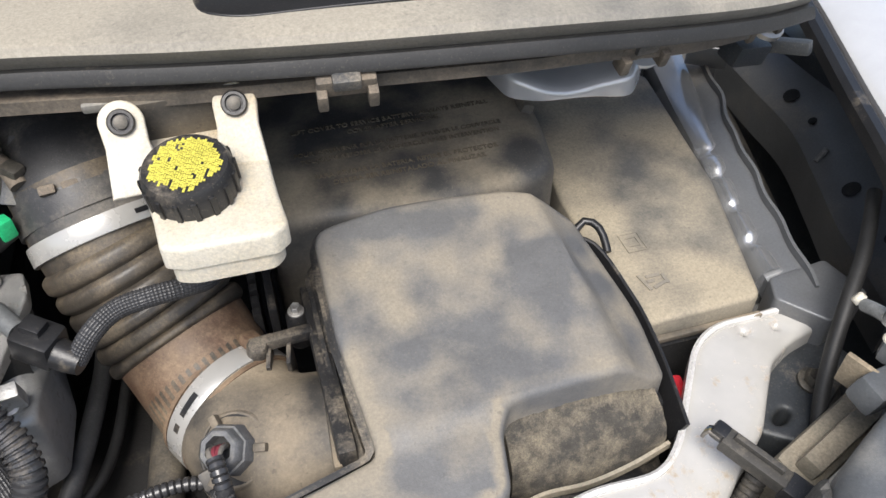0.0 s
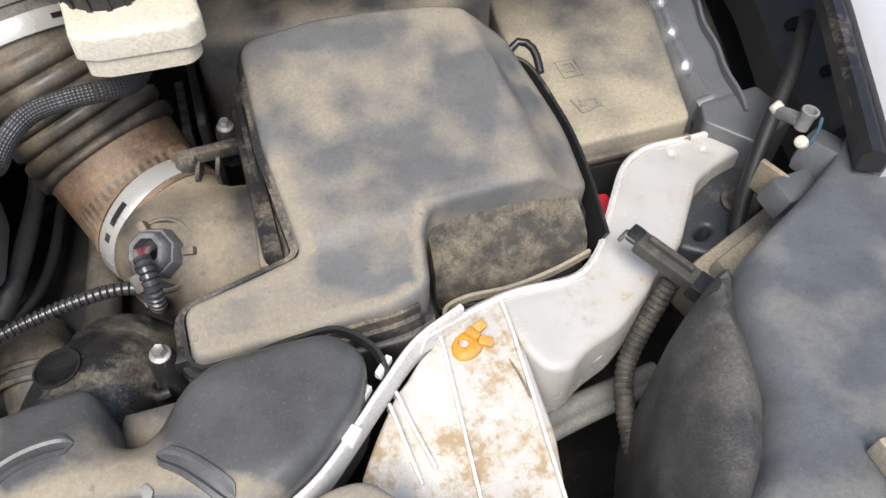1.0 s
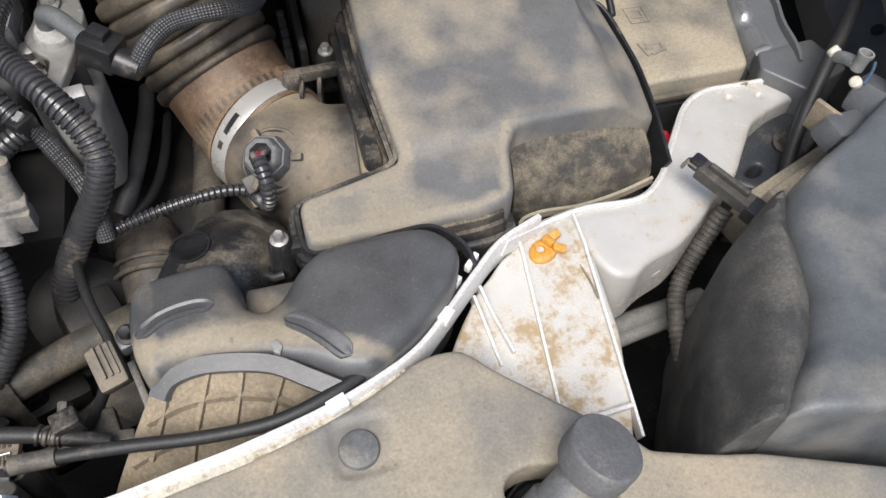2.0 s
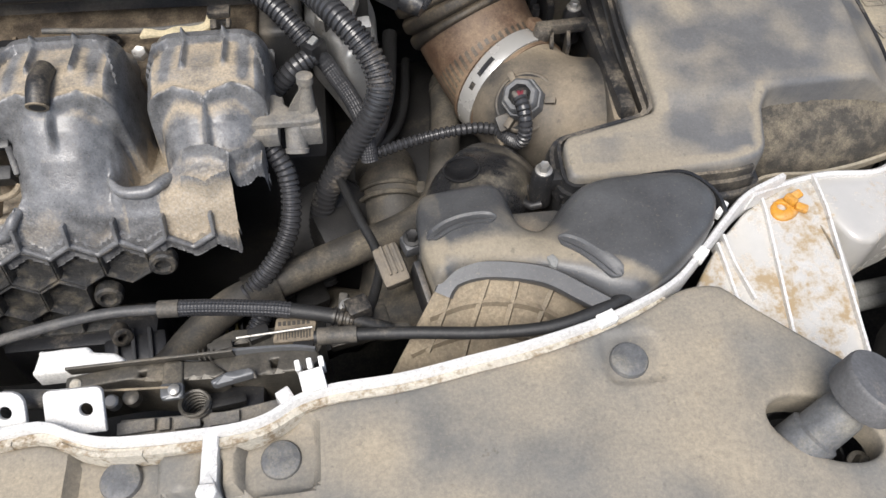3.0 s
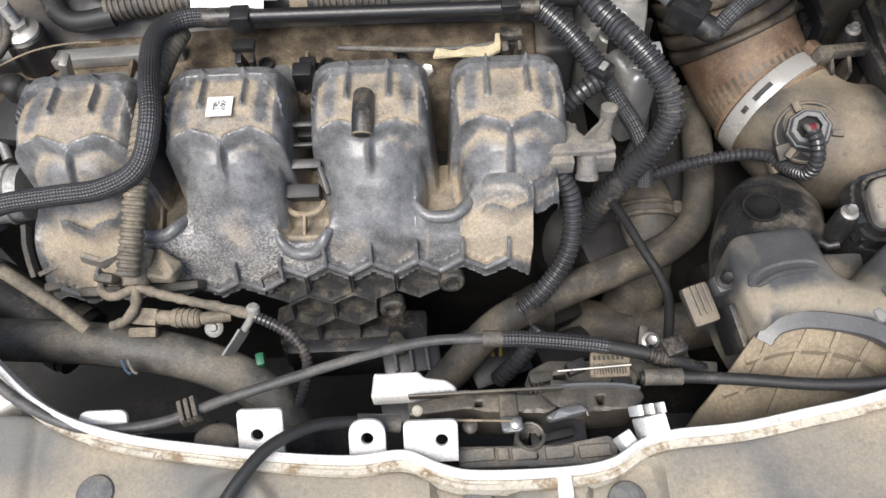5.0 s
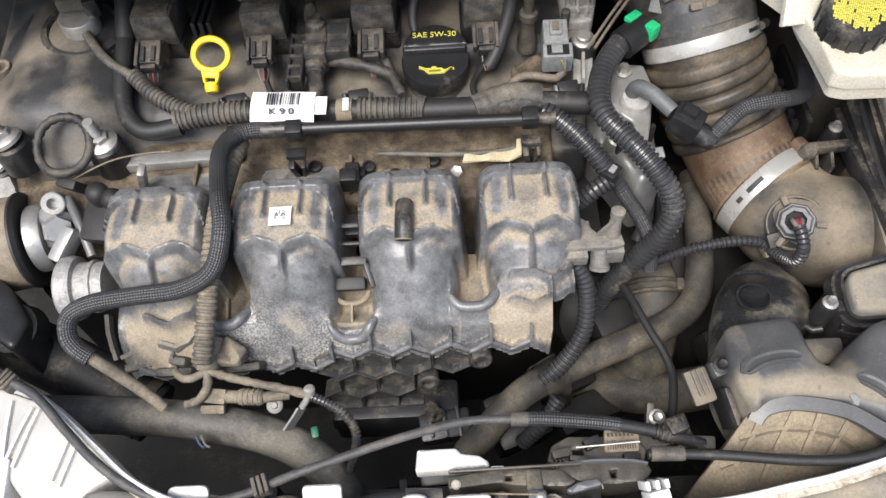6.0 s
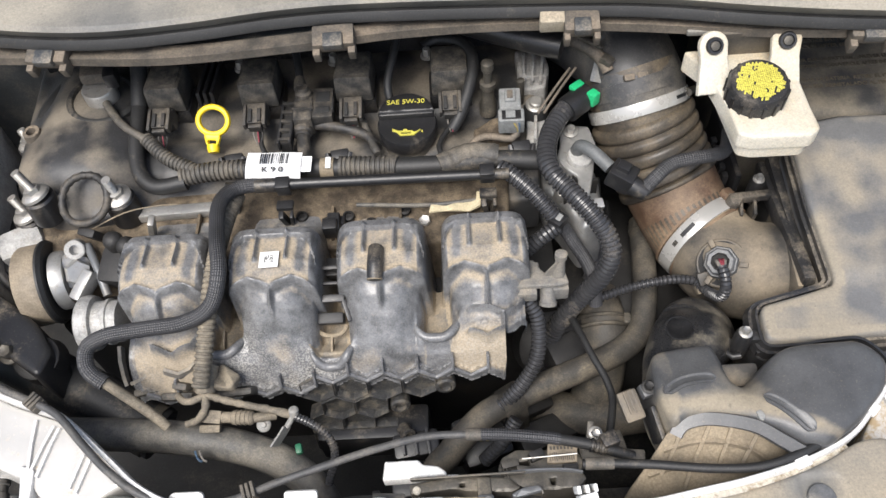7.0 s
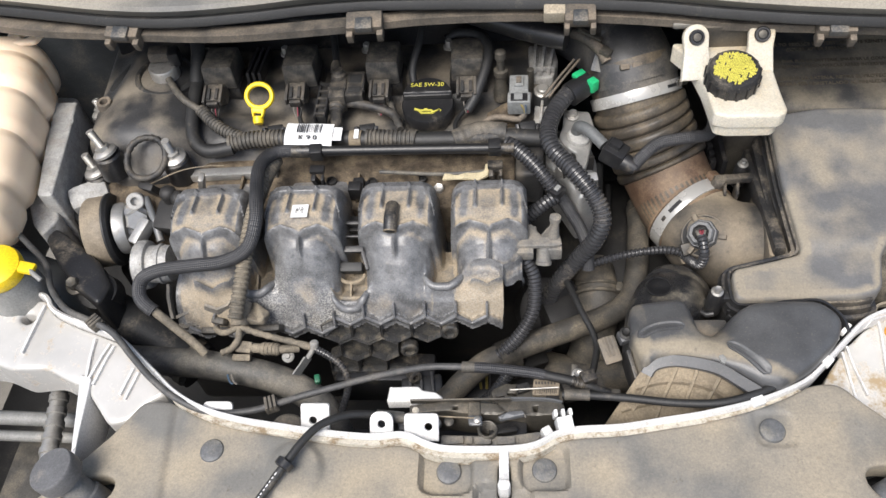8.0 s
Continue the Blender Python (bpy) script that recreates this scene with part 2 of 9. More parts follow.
wire_blue = material("blue_wire", (0.06, 0.1, 0.15), 0.4)
emboss = material("raised_lettering", (0.13, 0.11, 0.08), 0.8, vary=0.2)
lip_foam = material("dirty_white_strip", (0.52, 0.48, 0.4), 0.6, vary=0.12, streak=((0.25, 0.19, 0.12), 0.62, 60.0))
beige_plastic = material("beige_plastic", (0.3, 0.27, 0.21), 0.7, dust=0.6, dust_colour=TAN)
earth = material("dry_ground", (0.16, 0.145, 0.12), 0.9, blotch=6, bump=0.5)
# black tray plastic, also used as the unlit depth of bores, gaps and holes
tray_and_hole_black = material("tray_and_hole_black", (0.02, 0.02, 0.02), 0.8, dust=0.3, dust_colour=(0.12, 0.1, 0.08))


def woven(name, base, pale):
    """A braided textile sleeve: the strands are modelled, their sheen varies a little."""
    return material(name, base, 0.42, bump=0, vary=pale, grain=500)


braid = woven("braided_sleeve", (0.03, 0.03, 0.032), 0.3)


# ---- mesh helpers ----
def V(*a):
    return Vector(a)


def spline(pts, step=0.006):
    """A smooth line through the points."""
    p = [Vector(q) for q in pts]
    p = [2 * p[0] - p[1]] + p + [2 * p[-1] - p[-2]]
    out = []
    for i in range(1, len(p) - 2):
        a, b, c, d = p[i - 1:i + 3]
        k = max(2, int((c - b).length / step))
        for j in range(k):
            t = j / k
            out.append(0.5 * (2 * b + (c - a) * t + (2 * a - 5 * b + 4 * c - d) * t * t + (3 * b - a - 3 * c + d) * t ** 3))
    return out + [p[-2]]


def even(pts, step):
    """Points at even steps along a line."""
    d = [0.0]
    for a, b in zip(pts, pts[1:]):
        d.append(d[-1] + (b - a).length)
    k = max(2, int(d[-1] / step))
    out, j = [], 0
    for i in range(k + 1):
        s = d[-1] * i / k
        while j < len(d) - 2 and d[j + 1] < s:
            j += 1
        f = (s - d[j]) / max(1e-9, d[j + 1] - d[j])
        out.append(pts[j].lerp(pts[j + 1], f))
    return out


def skin(bm, loops, closed=True, cap=True):
    """Faces between rings of equal count."""
    rings = [[bm.verts.new(p) for p in lp] for lp in loops]
    n = len(rings[0])
    for a, b in zip(rings, rings[1:]):
        for i in range(n if closed else n - 1):
            bm.faces.new((a[i], a[(i + 1) % n], b[(i + 1) % n], b[i]))
    if cap and closed:
        bm.faces.new(rings[0][::-1])
        bm.faces.new(rings[-1])
    return bm


def frames(pts, up=(0, 0, 1)):
    """Side and normal along a line, turned as little as possible."""
    out, nrm = [], Vector(up)
    for i, p in enumerate(pts):
        t = (pts[min(i + 1, len(pts) - 1)] - pts[max(i - 1, 0)]).normalized()
        nrm = nrm - t * nrm.dot(t)
        if nrm.length < 1e-4:
            nrm = t.orthogonal()
        nrm.normalize()
        out.append((t.cross(nrm).normalized(), nrm.copy()))
    return out


def tube(pts, r, seg=12, step=0.006, smooth_line=True, bm=None):
    """A round tube along a line; r is a radius or a function of the way gone in metres."""
    bm = bm or bmesh.new()
    line = even(spline(pts, step), step) if smooth_line else [Vector(p) for p in pts]
    s, loops, prev = 0.0, [], line[0]
    for p, (a, b) in zip(line, frames(line)):
        s += (p - prev).length
        prev = p
        rr = r(s) if callable(r) else r
        loops.append([p + (a * math.cos(2 * math.pi * k / seg) + b * math.sin(2 * math.pi * k / seg)) * rr for k in range(seg)])
    return skin(bm, loops)


def braided(pts, r, pitch=0.0042, across=12, deep=0.00042, seg=72, bm=None):
    """A sleeve of crossed strands: two sets of helical ridges laid over one another."""
    bm = bm or bmesh.new()
    line = even(spline(pts, 0.004), pitch / 6)
    s, loops, prev = 0.0, [], line[0]
    for p, (a, b) in zip(line, frames(line)):
        s += (p - prev).length
        prev = p
        lp = []
        for k in range(seg):
            t = 2 * math.pi * k / seg
            w = 2 * math.pi * s / pitch
            u, v = math.cos(across * t + w), math.cos(across * t - w)
            lp.append(p + (a * math.cos(t) + b * math.sin(t)) * (r + deep * (u * v)))
        loops.append(lp)
    return skin(bm, loops)


def conduit(pts, r, pitch=0.0042, depth=0.0012, seg=14, bm=None):
    """A corrugated split conduit: rounded rings at an even pitch."""
    def rad(s):
        f = (s / pitch) % 1.0
        return r - (depth if f > 0.62 else 0.0)
    return tube(pts, rad, seg, pitch / 5, bm=bm)


def duct(pts, sizes, up=(0, 0, 1), power=2.6, seg=28, step=0.005, bm=None, ripple=None):
    """A moulded pipe with a rounded-box section; sizes are (half width, half height), spread evenly along the line."""
    bm = bm or bmesh.new()
    line = even(spline(pts, step), step)
    loops, n = [], len(line) - 1
    for i, (p, (a, b)) in enumerate(zip(line, frames(line, up))):
        f = i / n * (len(sizes) - 1)
        j = min(int(f), len(sizes) - 2)
        u = f - j
        u = u * u * (3 - 2 * u)
        w = sizes[j][0] * (1 - u) + sizes[j + 1][0] * u
        h = sizes[j][1] * (1 - u) + sizes[j + 1][1] * u
        if ripple:
            k = ripple(i / n)
            w, h = w + k, h + k
        lp = []
        for k in range(seg):
            c, s = math.cos(2 * math.pi * k / seg), math.sin(2 * math.pi * k / seg)
            lp.append(p + a * math.copysign(abs(c) ** (2 / power), c) * w + b * math.copysign(abs(s) ** (2 / power), s) * h)
        loops.append(lp)
    return skin(bm, loops)


def lathe(origin, axis, profile, seg=20, bm=None):
    """A turned body: profile rows are (way along the axis, radius)."""
    bm = bm or bmesh.new()
    o, t = Vector(origin), Vector(axis).normalized()
    a = t.orthogonal().normalized()
    b = t.cross(a)
    return skin(bm, [[o + t * s + (a * math.cos(2 * math.pi * k / seg) + b * math.sin(2 * math.pi * k / seg)) * max(r, 0.0002)
                      for k in range(seg)] for s, r in profile])


def box(size, m=None, bevel=0.0015, bm=None, taper=1.0):
    """A bevelled block, its middle at the pose m; taper narrows its top."""
    t = bmesh.new()
    bmesh.ops.create_cube(t, size=1, matrix=Matrix.Diagonal((*size, 1)))
    if taper != 1.0:
        for v in t.verts:
            if v.co.z > 0:
                v.co.x *= taper
                v.co.y *= taper
    if bevel:
        bmesh.ops.bevel(t, geom=t.edges[:], offset=bevel, segments=2, profile=0.6, affect="EDGES")
    if m is not None:
        t.transform(m)
    return add(bm, t) if bm else t


def add(bm, other):
    """Puts another bmesh into bm."""
    me = bpy.data.meshes.new("tmp")
    other.to_mesh(me)
    other.free()
    bm.from_mesh(me)
    bpy.data.meshes.remove(me)
    return bm


def bolt(at, axis=(0, 0, 1), r=0.006, h=0.005, flange=True, bm=None):
    """A hexagon bolt head on its flange."""
    bm = bm or bmesh.new()
    if flange:
        lathe(at, axis, [(0, r * 1.5), (h * 0.25, r * 1.5), (h * 0.35, r * 1.25)], 18, bm)
    o = Vector(at) + Vector(axis).normalized() * h * 0.3
    lathe(o, axis, [(0, r), (h * 0.8, r), (h, r * 0.82), (h * 0.9, r * 0.4)], 6, bm)
    return bm


def rounded(outline, r, n=4):
    """The outline with its corners rounded."""
    out, k = [], len(outline)
    for i in range(k):
        p, a, b = Vector(outline[i][:2]), Vector(outline[i - 1][:2]), Vector(outline[(i + 1) % k][:2])
        rr = min(outline[i][2] if len(outline[i]) > 2 else r, 0.45 * (a - p).length, 0.45 * (b - p).length)
        s, e = p + (a - p).normalized() * rr, p + (b - p).normalized() * rr
        for j in range(n + 1):
            t = j / n
            out.append(s * (1 - t) ** 2 + p * 2 * t * (1 - t) + e * t * t)
    return out


def circle(x, y, r, n=20, ry=None, turn=0.0):
    c, s = math.cos(radians(turn)), math.sin(radians(turn))
    ry = ry or r
    return [V(x + r * math.cos(2 * math.pi * k / n) * c - ry * math.sin(2 * math.pi * k / n) * s,
              y + r * math.cos(2 * math.pi * k / n) * s + ry * math.sin(2 * math.pi * k / n) * c) for k in range(n)]


def inward(loop, d):
    """The loop moved inward (it runs anticlockwise) by d."""
    out, k = [], len(loop)
    for i in range(k):
        a, p, b = loop[i - 1], loop[i], loop[(i + 1) % k]
        e, f = (p - a), (b - p)
        if e.length < 1e-7 or f.length < 1e-7:
            out.append(p.copy())
            continue
        e.normalize(), f.normalize()
        n1, n2 = V(-e.y, e.x), V(-f.y, f.x)
        m = n1 + n2
        if m.length < 0.2:
            m = n1
        m.normalize()
        out.append(p + m * d / max(0.5, m.dot(n1)))
    return out


def signed(loop):
    return sum(a.x * b.y - b.x * a.y for a, b in zip(loop, loop[1:] + loop[:1]))


def apart(px, py, loop):
    """The distance of points from a closed loop."""
    best = np.full(px.shape, 9.0)
    for a, b in zip(loop, loop[1:] + loop[:1]):
        dx, dy = b.x - a.x, b.y - a.y
        t = np.clip(((px - a.x) * dx + (py - a.y) * dy) / max(dx * dx + dy * dy, 1e-12), 0, 1)
        best = np.minimum(best, np.hypot(px - a.x - t * dx, py - a.y - t * dy))
    return best


def inside(px, py, loop):
    odd = np.zeros(px.shape, bool)
    for a, b in zip(loop, loop[1:] + loop[:1]):
        if a.y != b.y:
            odd ^= ((a.y > py) != (b.y > py)) & (px < (b.x - a.x) * (py - a.y) / (b.y - a.y) + a.x)
    return odd


def sheet(outline, z0, top, r=0.004, cell=0.02, holes=(), bm=None):
    """A moulded plate seen from above: outline and holes in plan, rounded upper edges of radius r, sides down to z0,
    and an upper face whose height is top, a number or a function of x and y."""
    bm = bm or bmesh.new()
    out = [V(p[0], p[1]) for p in outline]
    if signed(out) < 0:
        out.reverse()
    hs = []
    for h in holes:
        h = [V(p[0], p[1]) for p in h]
        if signed(h) > 0:
            h.reverse()
        hs.append(h)
    def fine(lp):
        res, lim = [], max(0.0025, min(cell, 0.008))
        for a, b in zip(lp, lp[1:] + lp[:1]):
            k = max(1, int((b - a).length / lim))
            res += [a.lerp(b, i / k) for i in range(k)]
        return [p for p, q in zip(res, res[1:] + res[:1]) if (p - q).length > 1e-6]
    out, hs = fine(out), [fine(h) for h in hs]
    loops = [out] + hs
    pts, edges = [], []
    for lp in loops:
        s = len(pts)
        pts += lp
        edges += [(s + i, s + (i + 1) % len(lp)) for i in range(len(lp))]
    rim = len(pts)
    extra = []
    if r > 0:
        for lp in loops:
            for d in (0.12, 0.4, 1.0):
                extra += inward(lp, r * d)
    x0, x1 = min(p.x for p in out), max(p.x for p in out)
    y0, y1 = min(p.y for p in out), max(p.y for p in out)
    gx, gy = np.meshgrid(np.arange(x0 + cell / 2, x1, cell), np.arange(y0 + cell / 2, y1, cell))
    gx, gy = gx.ravel(), gy.ravel()
    ex = np.array([p.x for p in extra] + list(gx))
    ey = np.array([p.y for p in extra] + list(gy))
    if len(ex):
        ok = inside(ex, ey, out)
        dist = apart(ex, ey, out)
        for h in hs:
            ok &= ~inside(ex, ey, h)
            dist = np.minimum(dist, apart(ex, ey, h))
        need = np.full(len(ex), r * 0.09)
        need[len(extra):] = r * 1.3 + cell * 0.15
        ok &= dist >= need
        pts = pts + [V(float(a), float(b)) for a, b in zip(ex[ok], ey[ok])]
    co, _, faces, _, _, _ = geometry.delaunay_2d_cdt(pts, edges, [], 0, 1e-6)
    mx = np.array([sum(co[i].x for i in f) / len(f) for f in faces])
    my = np.array([sum(co[i].y for i in f) / len(f) for f in faces])
    keep = inside(mx, my, out)
    for h in hs:
        keep &= ~inside(mx, my, h)
    faces = [f for f, k in zip(faces, keep) if k]
    px, py = np.array([c.x for c in co]), np.array([c.y for c in co])
    dist = apart(px, py, out)
    for h in hs:
        dist = np.minimum(dist, apart(px, py, h))
    f = np.clip(dist / r, 0, 1) if r > 0 else np.ones(len(co))
    drop = r * (1 - np.sqrt(np.clip(1 - (1 - f) ** 2, 0, 1)))
    vs = [bm.verts.new((c.x, c.y, (top(c.x, c.y) if callable(top) else top) - float(d))) for c, d in zip(co, drop)]
    made = []
    for fc in faces:
        try:
            made.append(bm.faces.new([vs[i] for i in fc]))
        except ValueError:
            pass
    for fc in made:
        fc.normal_update()
        if fc.normal.z < 0:
            fc.normal_flip()
    mine = set(made)
    rimedges = [e for fc in made for e in fc.edges if len([g for g in e.link_faces if g in mine]) == 1]
    low = {}
    for e in rimedges:
        for v in e.verts:
            if v not in low:
                low[v] = bm.verts.new((v.co.x, v.co.y, min(z0, v.co.z - 0.0005)))
    for e in rimedges:
        a, b = e.verts
        lf = e.link_faces[0]
        for lpp in lf.loops:
            if lpp.edge == e:
                a, b = lpp.vert, lpp.link_loop_next.vert
        bm.faces.new((b, a, low[a], low[b]))
    return bm


def dirty(bm, fn):
    """Stores how much dirt lies at each point, from its place in plan."""
    lay = bm.verts.layers.float.new("dirt")
    for v in bm.verts:
        v[lay] = fn(v.co.x, v.co.y)
    return bm


def obj(name, bm, mat, sharp=38):
    me = bpy.data.meshes.new(name)
    bm.to_mesh(me)
    bm.free()
    me.materials.append(mat)
    me.shade_smooth()
    me.set_sharp_from_angle(angle=radians(sharp))
    return new(name, me)


def thing(name, at, label, category, group="", kind=""):
    """An Empty at the base of a thing, to carry its parts."""
    e = new(name)
    e.empty_display_size = 0.02
    e.location = at
    return tagged(e, label, category, group, kind)


def part(name, bm, mat, parent, label="", sharp=38):
    """One mesh under a thing or a part; its points are given in the world."""
    ob = obj(name, bm, mat, sharp)
    at, p = Vector(), parent
    while p is not None:
        at += p.location
        p = p.parent
    ob.data.transform(Matrix.Translation(-at))
    ob.parent = parent
    return tagged(ob, label)


def single(name, bm, mat, label, category, group="", kind="", sharp=38):
    """A thing that is one mesh."""
    return tagged(obj(name, bm, mat, sharp), label, category, group, kind)


def lerp_table(x, rows):
    """A smooth value from rows of (x, value)."""
    xs, vs = [q[0] for q in rows], [q[1] for q in rows]
    return np.interp(x, xs, vs)


def writing(text, size, at, mat, parent, name="lettering", depth=0.0003, turn=0.0, tilt=None, align="CENTER"):
    """Raised words lying at a pose."""
    cu = bpy.data.curves.new(name, "FONT")
    cu.body, cu.size, cu.align_x, cu.extrude = text, size, align, depth
    tmp = bpy.data.objects.new("tmp", cu)
    scene.collection.objects.link(tmp)
    bpy.context.view_layer.update()
    me = bpy.data.meshes.new_from_object(tmp.evaluated_get(bpy.context.evaluated_depsgraph_get()))
    bpy.data.objects.remove(tmp)
    me.transform(at if isinstance(at, Matrix) else pose(*at, 0, 0, turn))
    bm = bmesh.new()
    bm.from_mesh(me)
    bpy.data.meshes.remove(me)
    return part(name, bm, mat, parent)


# ---- ground and the closed bay ----
bm = bmesh.new()
bmesh.ops.create_grid(bm, x_segments=8, y_segments=8, size=60)
single("ground", bm, earth, "dry dusty ground under the parked car", "ground", kind="structure")

bm = box((1.5, 0.95, 0.02), pose(0, 0.33, 0.36), 0.004)
single("undertray", bm, tray_and_hole_black, "black plastic tray under the engine bay", "undertray", kind="structure")
bm = box((1.62, 0.03, 0.56), pose(0, 0.80, 0.64), 0.004)
single("wall_firewall", bm, dark_steel, "dark painted firewall behind the engine", "firewall", kind="structure")
bm = box((0.03, 0.95, 0.34), pose(-0.80, 0.33, 0.54), 0.004)
single("wall_left_apron", bm, dark_steel, "dark inner wing wall", "wall", kind="structure")
bm = box((0.03, 0.95, 0.34), pose(0.86, 0.33, 0.54), 0.004)
single("wall_right_apron", bm, dark_steel, "dark inner wing wall", "wall", kind="structure")
bm = box((1.62, 0.03, 0.30), pose(0, -0.13, 0.53), 0.004)
single("wall_front", bm, tray_and_hole_black, "black wall behind the bumper", "wall", kind="structure")

bm = box((1.5, 0.03, 1.05), pose(0, 0.62, 1.52, 24, 0, 0), 0.01)
single("raised_bonnet", bm, dark_steel, "raised bonnet behind the engine bay", "bonnet", kind="structure")

# ---- front cover panel ----
RAIL = [(-0.423, 0.161, 0.752), (-0.377, 0.144, 0.753), (-0.329, 0.106, 0.754), (-0.298, 0.080, 0.755), (-0.268, 0.064, 0.755), (-0.234, 0.054, 0.755),
        (-0.192, 0.047, 0.755), (-0.150, 0.041, 0.755), (-0.111, 0.038, 0.755), (-0.085, 0.040, 0.755), (-0.066, 0.032, 0.755),
        (-0.046, 0.0275, 0.755), (0.0, 0.0275, 0.755), (0.026, 0.031, 0.755), (0.044, 0.041, 0.754), (0.062, 0.046, 0.753),
        (0.100, 0.049, 0.752), (0.139, 0.056, 0.751), (0.171, 0.062, 0.750), (0.212, 0.073, 0.748), (0.245, 0.086, 0.746),
        (0.268, 0.100, 0.742), (0.290, 0.121, 0.738), (0.312, 0.143, 0.735), (0.336, 0.165, 0.732), (0.368, 0.181, 0.729)]
rail_line = even(spline(RAIL, 0.004), 0.004)


def front_panel():
    e = thing("front_cover_panel", (0, -0.05, 0.75), "grey dusty plastic cover panel over the radiator", "cover panel")
    back = [(p.x, p.y - 0.0068) for p in rail_line if -0.30 < p.x < 0.262][::3]
    outline = [(-0.62, -0.1), (-0.46, -0.055), (-0.40, -0.012), (-0.350, 0.042), (-0.328, 0.074), (-0.312, 0.074)] + back + \
              [(0.274, 0.091), (0.289, 0.090), (0.303, 0.074), (0.335, 0.045), (0.366, 0.018), (0.3690, 0.0130), (0.3830, 0.0090), (0.3980, 0.0050), (0.4270, -0.0010), (0.56, -0.050), (0.75, -0.1), (0.75, -0.30), (-0.62, -0.30)]
    holes = [circle(0.316, -0.001, 0.030, 28, 0.0165, -24), circle(-0.357, -0.012, 0.026, 20, 0.015, 24),
             rounded([(-0.0045, 0.016), (0.0055, 0.016), (0.0065, -0.009), (-0.0055, -0.009)], 0.003)]

    def top(x, y):
        z = 0.7505 - 0.012 * min(1.1, max(0, (x - 0.2) / 0.2) ** 2) - 0.012 * min(1.2, max(0, (-x - 0.28) / 0.15) ** 2)
        if y < -0.05:
            z -= (y + 0.05) ** 2 * 2.0
        # recessed trays round the fasteners
        sunk = 0.0
        for cx, cy, hw, hh, d in ((-0.048, 0.013, 0.021, 0.021, 0.009), (0.034, 0.014, 0.019, 0.019, 0.009), (0.0, -0.020, 0.023, 0.019, 0.009),
                                  (0.226, 0.049, 0.016, 0.015, 0.002)):
            q = (abs((x - cx) / hw) ** 5 + abs((y - cy) / hh) ** 5) ** 0.2
            t = min(1, max(0, (1.13 - q) / 0.2))
            sunk = max(sunk, d * t * t * (3 - 2 * t))
        z -= sunk
        # raised pad beside the cable
        q = math.hypot((x + 0.176) / 0.024, (y - 0.008) / 0.026)
        z += 0.0045 * min(1, max(0, (1.1 - q) / 0.25))
        # soft vertical crease on the left end
        z -= 0.004 * math.exp(-((x + 0.292 + 0.1 * (y - 0.05)) / 0.005) ** 2)
        z += 0.0008 * math.sin(x * 23 + y * 11)
        return z
    part("panel", sheet(rounded(outline, 0.006, 2), 0.725, top, 0.003, 0.0023, holes), panel_plastic, e)
    for x, y, z in ((-0.252, 0.026, 0.7505), (-0.046, 0.012, 0.7418), (0.034, 0.014, 0.7418), (0.223, 0.047, 0.749)):
        part("push_pin", lathe((x, y, z - 0.002), (0, -0.05, 1), [(0, 0.0105), (0.003, 0.0105), (0.0042, 0.0098), (0.005, 0.0075), (0.0052, 0.004)], 24), pin_plastic, e, "round grey push pin")
    return e


front_panel()


def swept(line, prof, bm=None, up=(0, 0, 1)):
    """An open or closed section carried along a line; prof is (side, up) pairs."""
    bm = bm or bmesh.new()
    return skin(bm, [[p + a * s + b * h for s, h in prof] for p, (a, b) in zip(line, frames(line, up))])


rail = thing("radiator_support_rail", (0, 0.04, 0.72), "bright silver painted steel rail along the radiator", "body panel")
part("flange", swept([p for p in rail_line], [(-0.0024, -0.02), (-0.0024, 0.001), (-0.0014, 0.003), (0.0014, 0.003), (0.0024, 0.001), (0.0024, -0.02)]), clean_steel, rail)
part("foam_lip", swept([p + V(0, -0.0050, -0.0034) for p in rail_line if -0.30 < p.x < 0.26], [(-0.0022, -0.012), (-0.0022, 0.001), (0.0026, 0.002), (0.0026, -0.012)]), lip_foam, rail, "dirty white edge strip")
for x0, x1 in ((-0.262, -0.222), (-0.212, -0.168), (-0.148, -0.096), (-0.078, -0.03), (0.008, 0.036)):
    seg_line = [p + V(0, -0.0066, -0.0012) for p in rail_line if x0 < p.x < x1]
    part("lip_tab", swept(seg_line, [(-0.0012, -0.010), (-0.0012, 0.0005), (0.0014, 0.0008), (0.0014, -0.010)]), lip_foam, rail)
for i, (x, dy, w) in enumerate(((0.2, 0.006, 0.012), (0.216, 0.0, 0.011), (0.262, 0.005, 0.011), (0.288, 0.0, 0.010), (0.304, 0.006, 0.010), (0.318, 0.006, 0.013))):
    k = min(range(len(rail_line)), key=lambda j: abs(rail_line[j].x - x))
    p, q = rail_line[k], rail_line[min(k + 1, len(rail_line) - 1)]
    a = math.degrees(math.atan2(q.y - p.y, q.x - p.x))
    nx, ny = -math.sin(radians(a)), math.cos(radians(a))
    part("edge_clip", box((w, 0.009 if dy == 0 else 0.004, 0.006), pose(p.x + nx * dy, p.y + ny * dy, p.z + 0.001, 0, 0, a), 0.001), white_plastic, rail, "small white edge clip")


# upright post of the bonnet catch and the pierced tabs behind the rail
bm = sheet(rounded([(-0.0035, 0.030), (0.0045, 0.030), (0.0045, 0.000), (0.006, -0.004), (0.004, -0.008), (-0.003, -0.008), (-0.005, -0.004), (-0.0035, 0.0)], 0.001, 2), 0.735, lambda x, y: 0.7555 + 0.002 * (y < 0.0), 0.0012, 0.01)
part("centre_post", bm, clean_steel, rail, "bright narrow centre post")


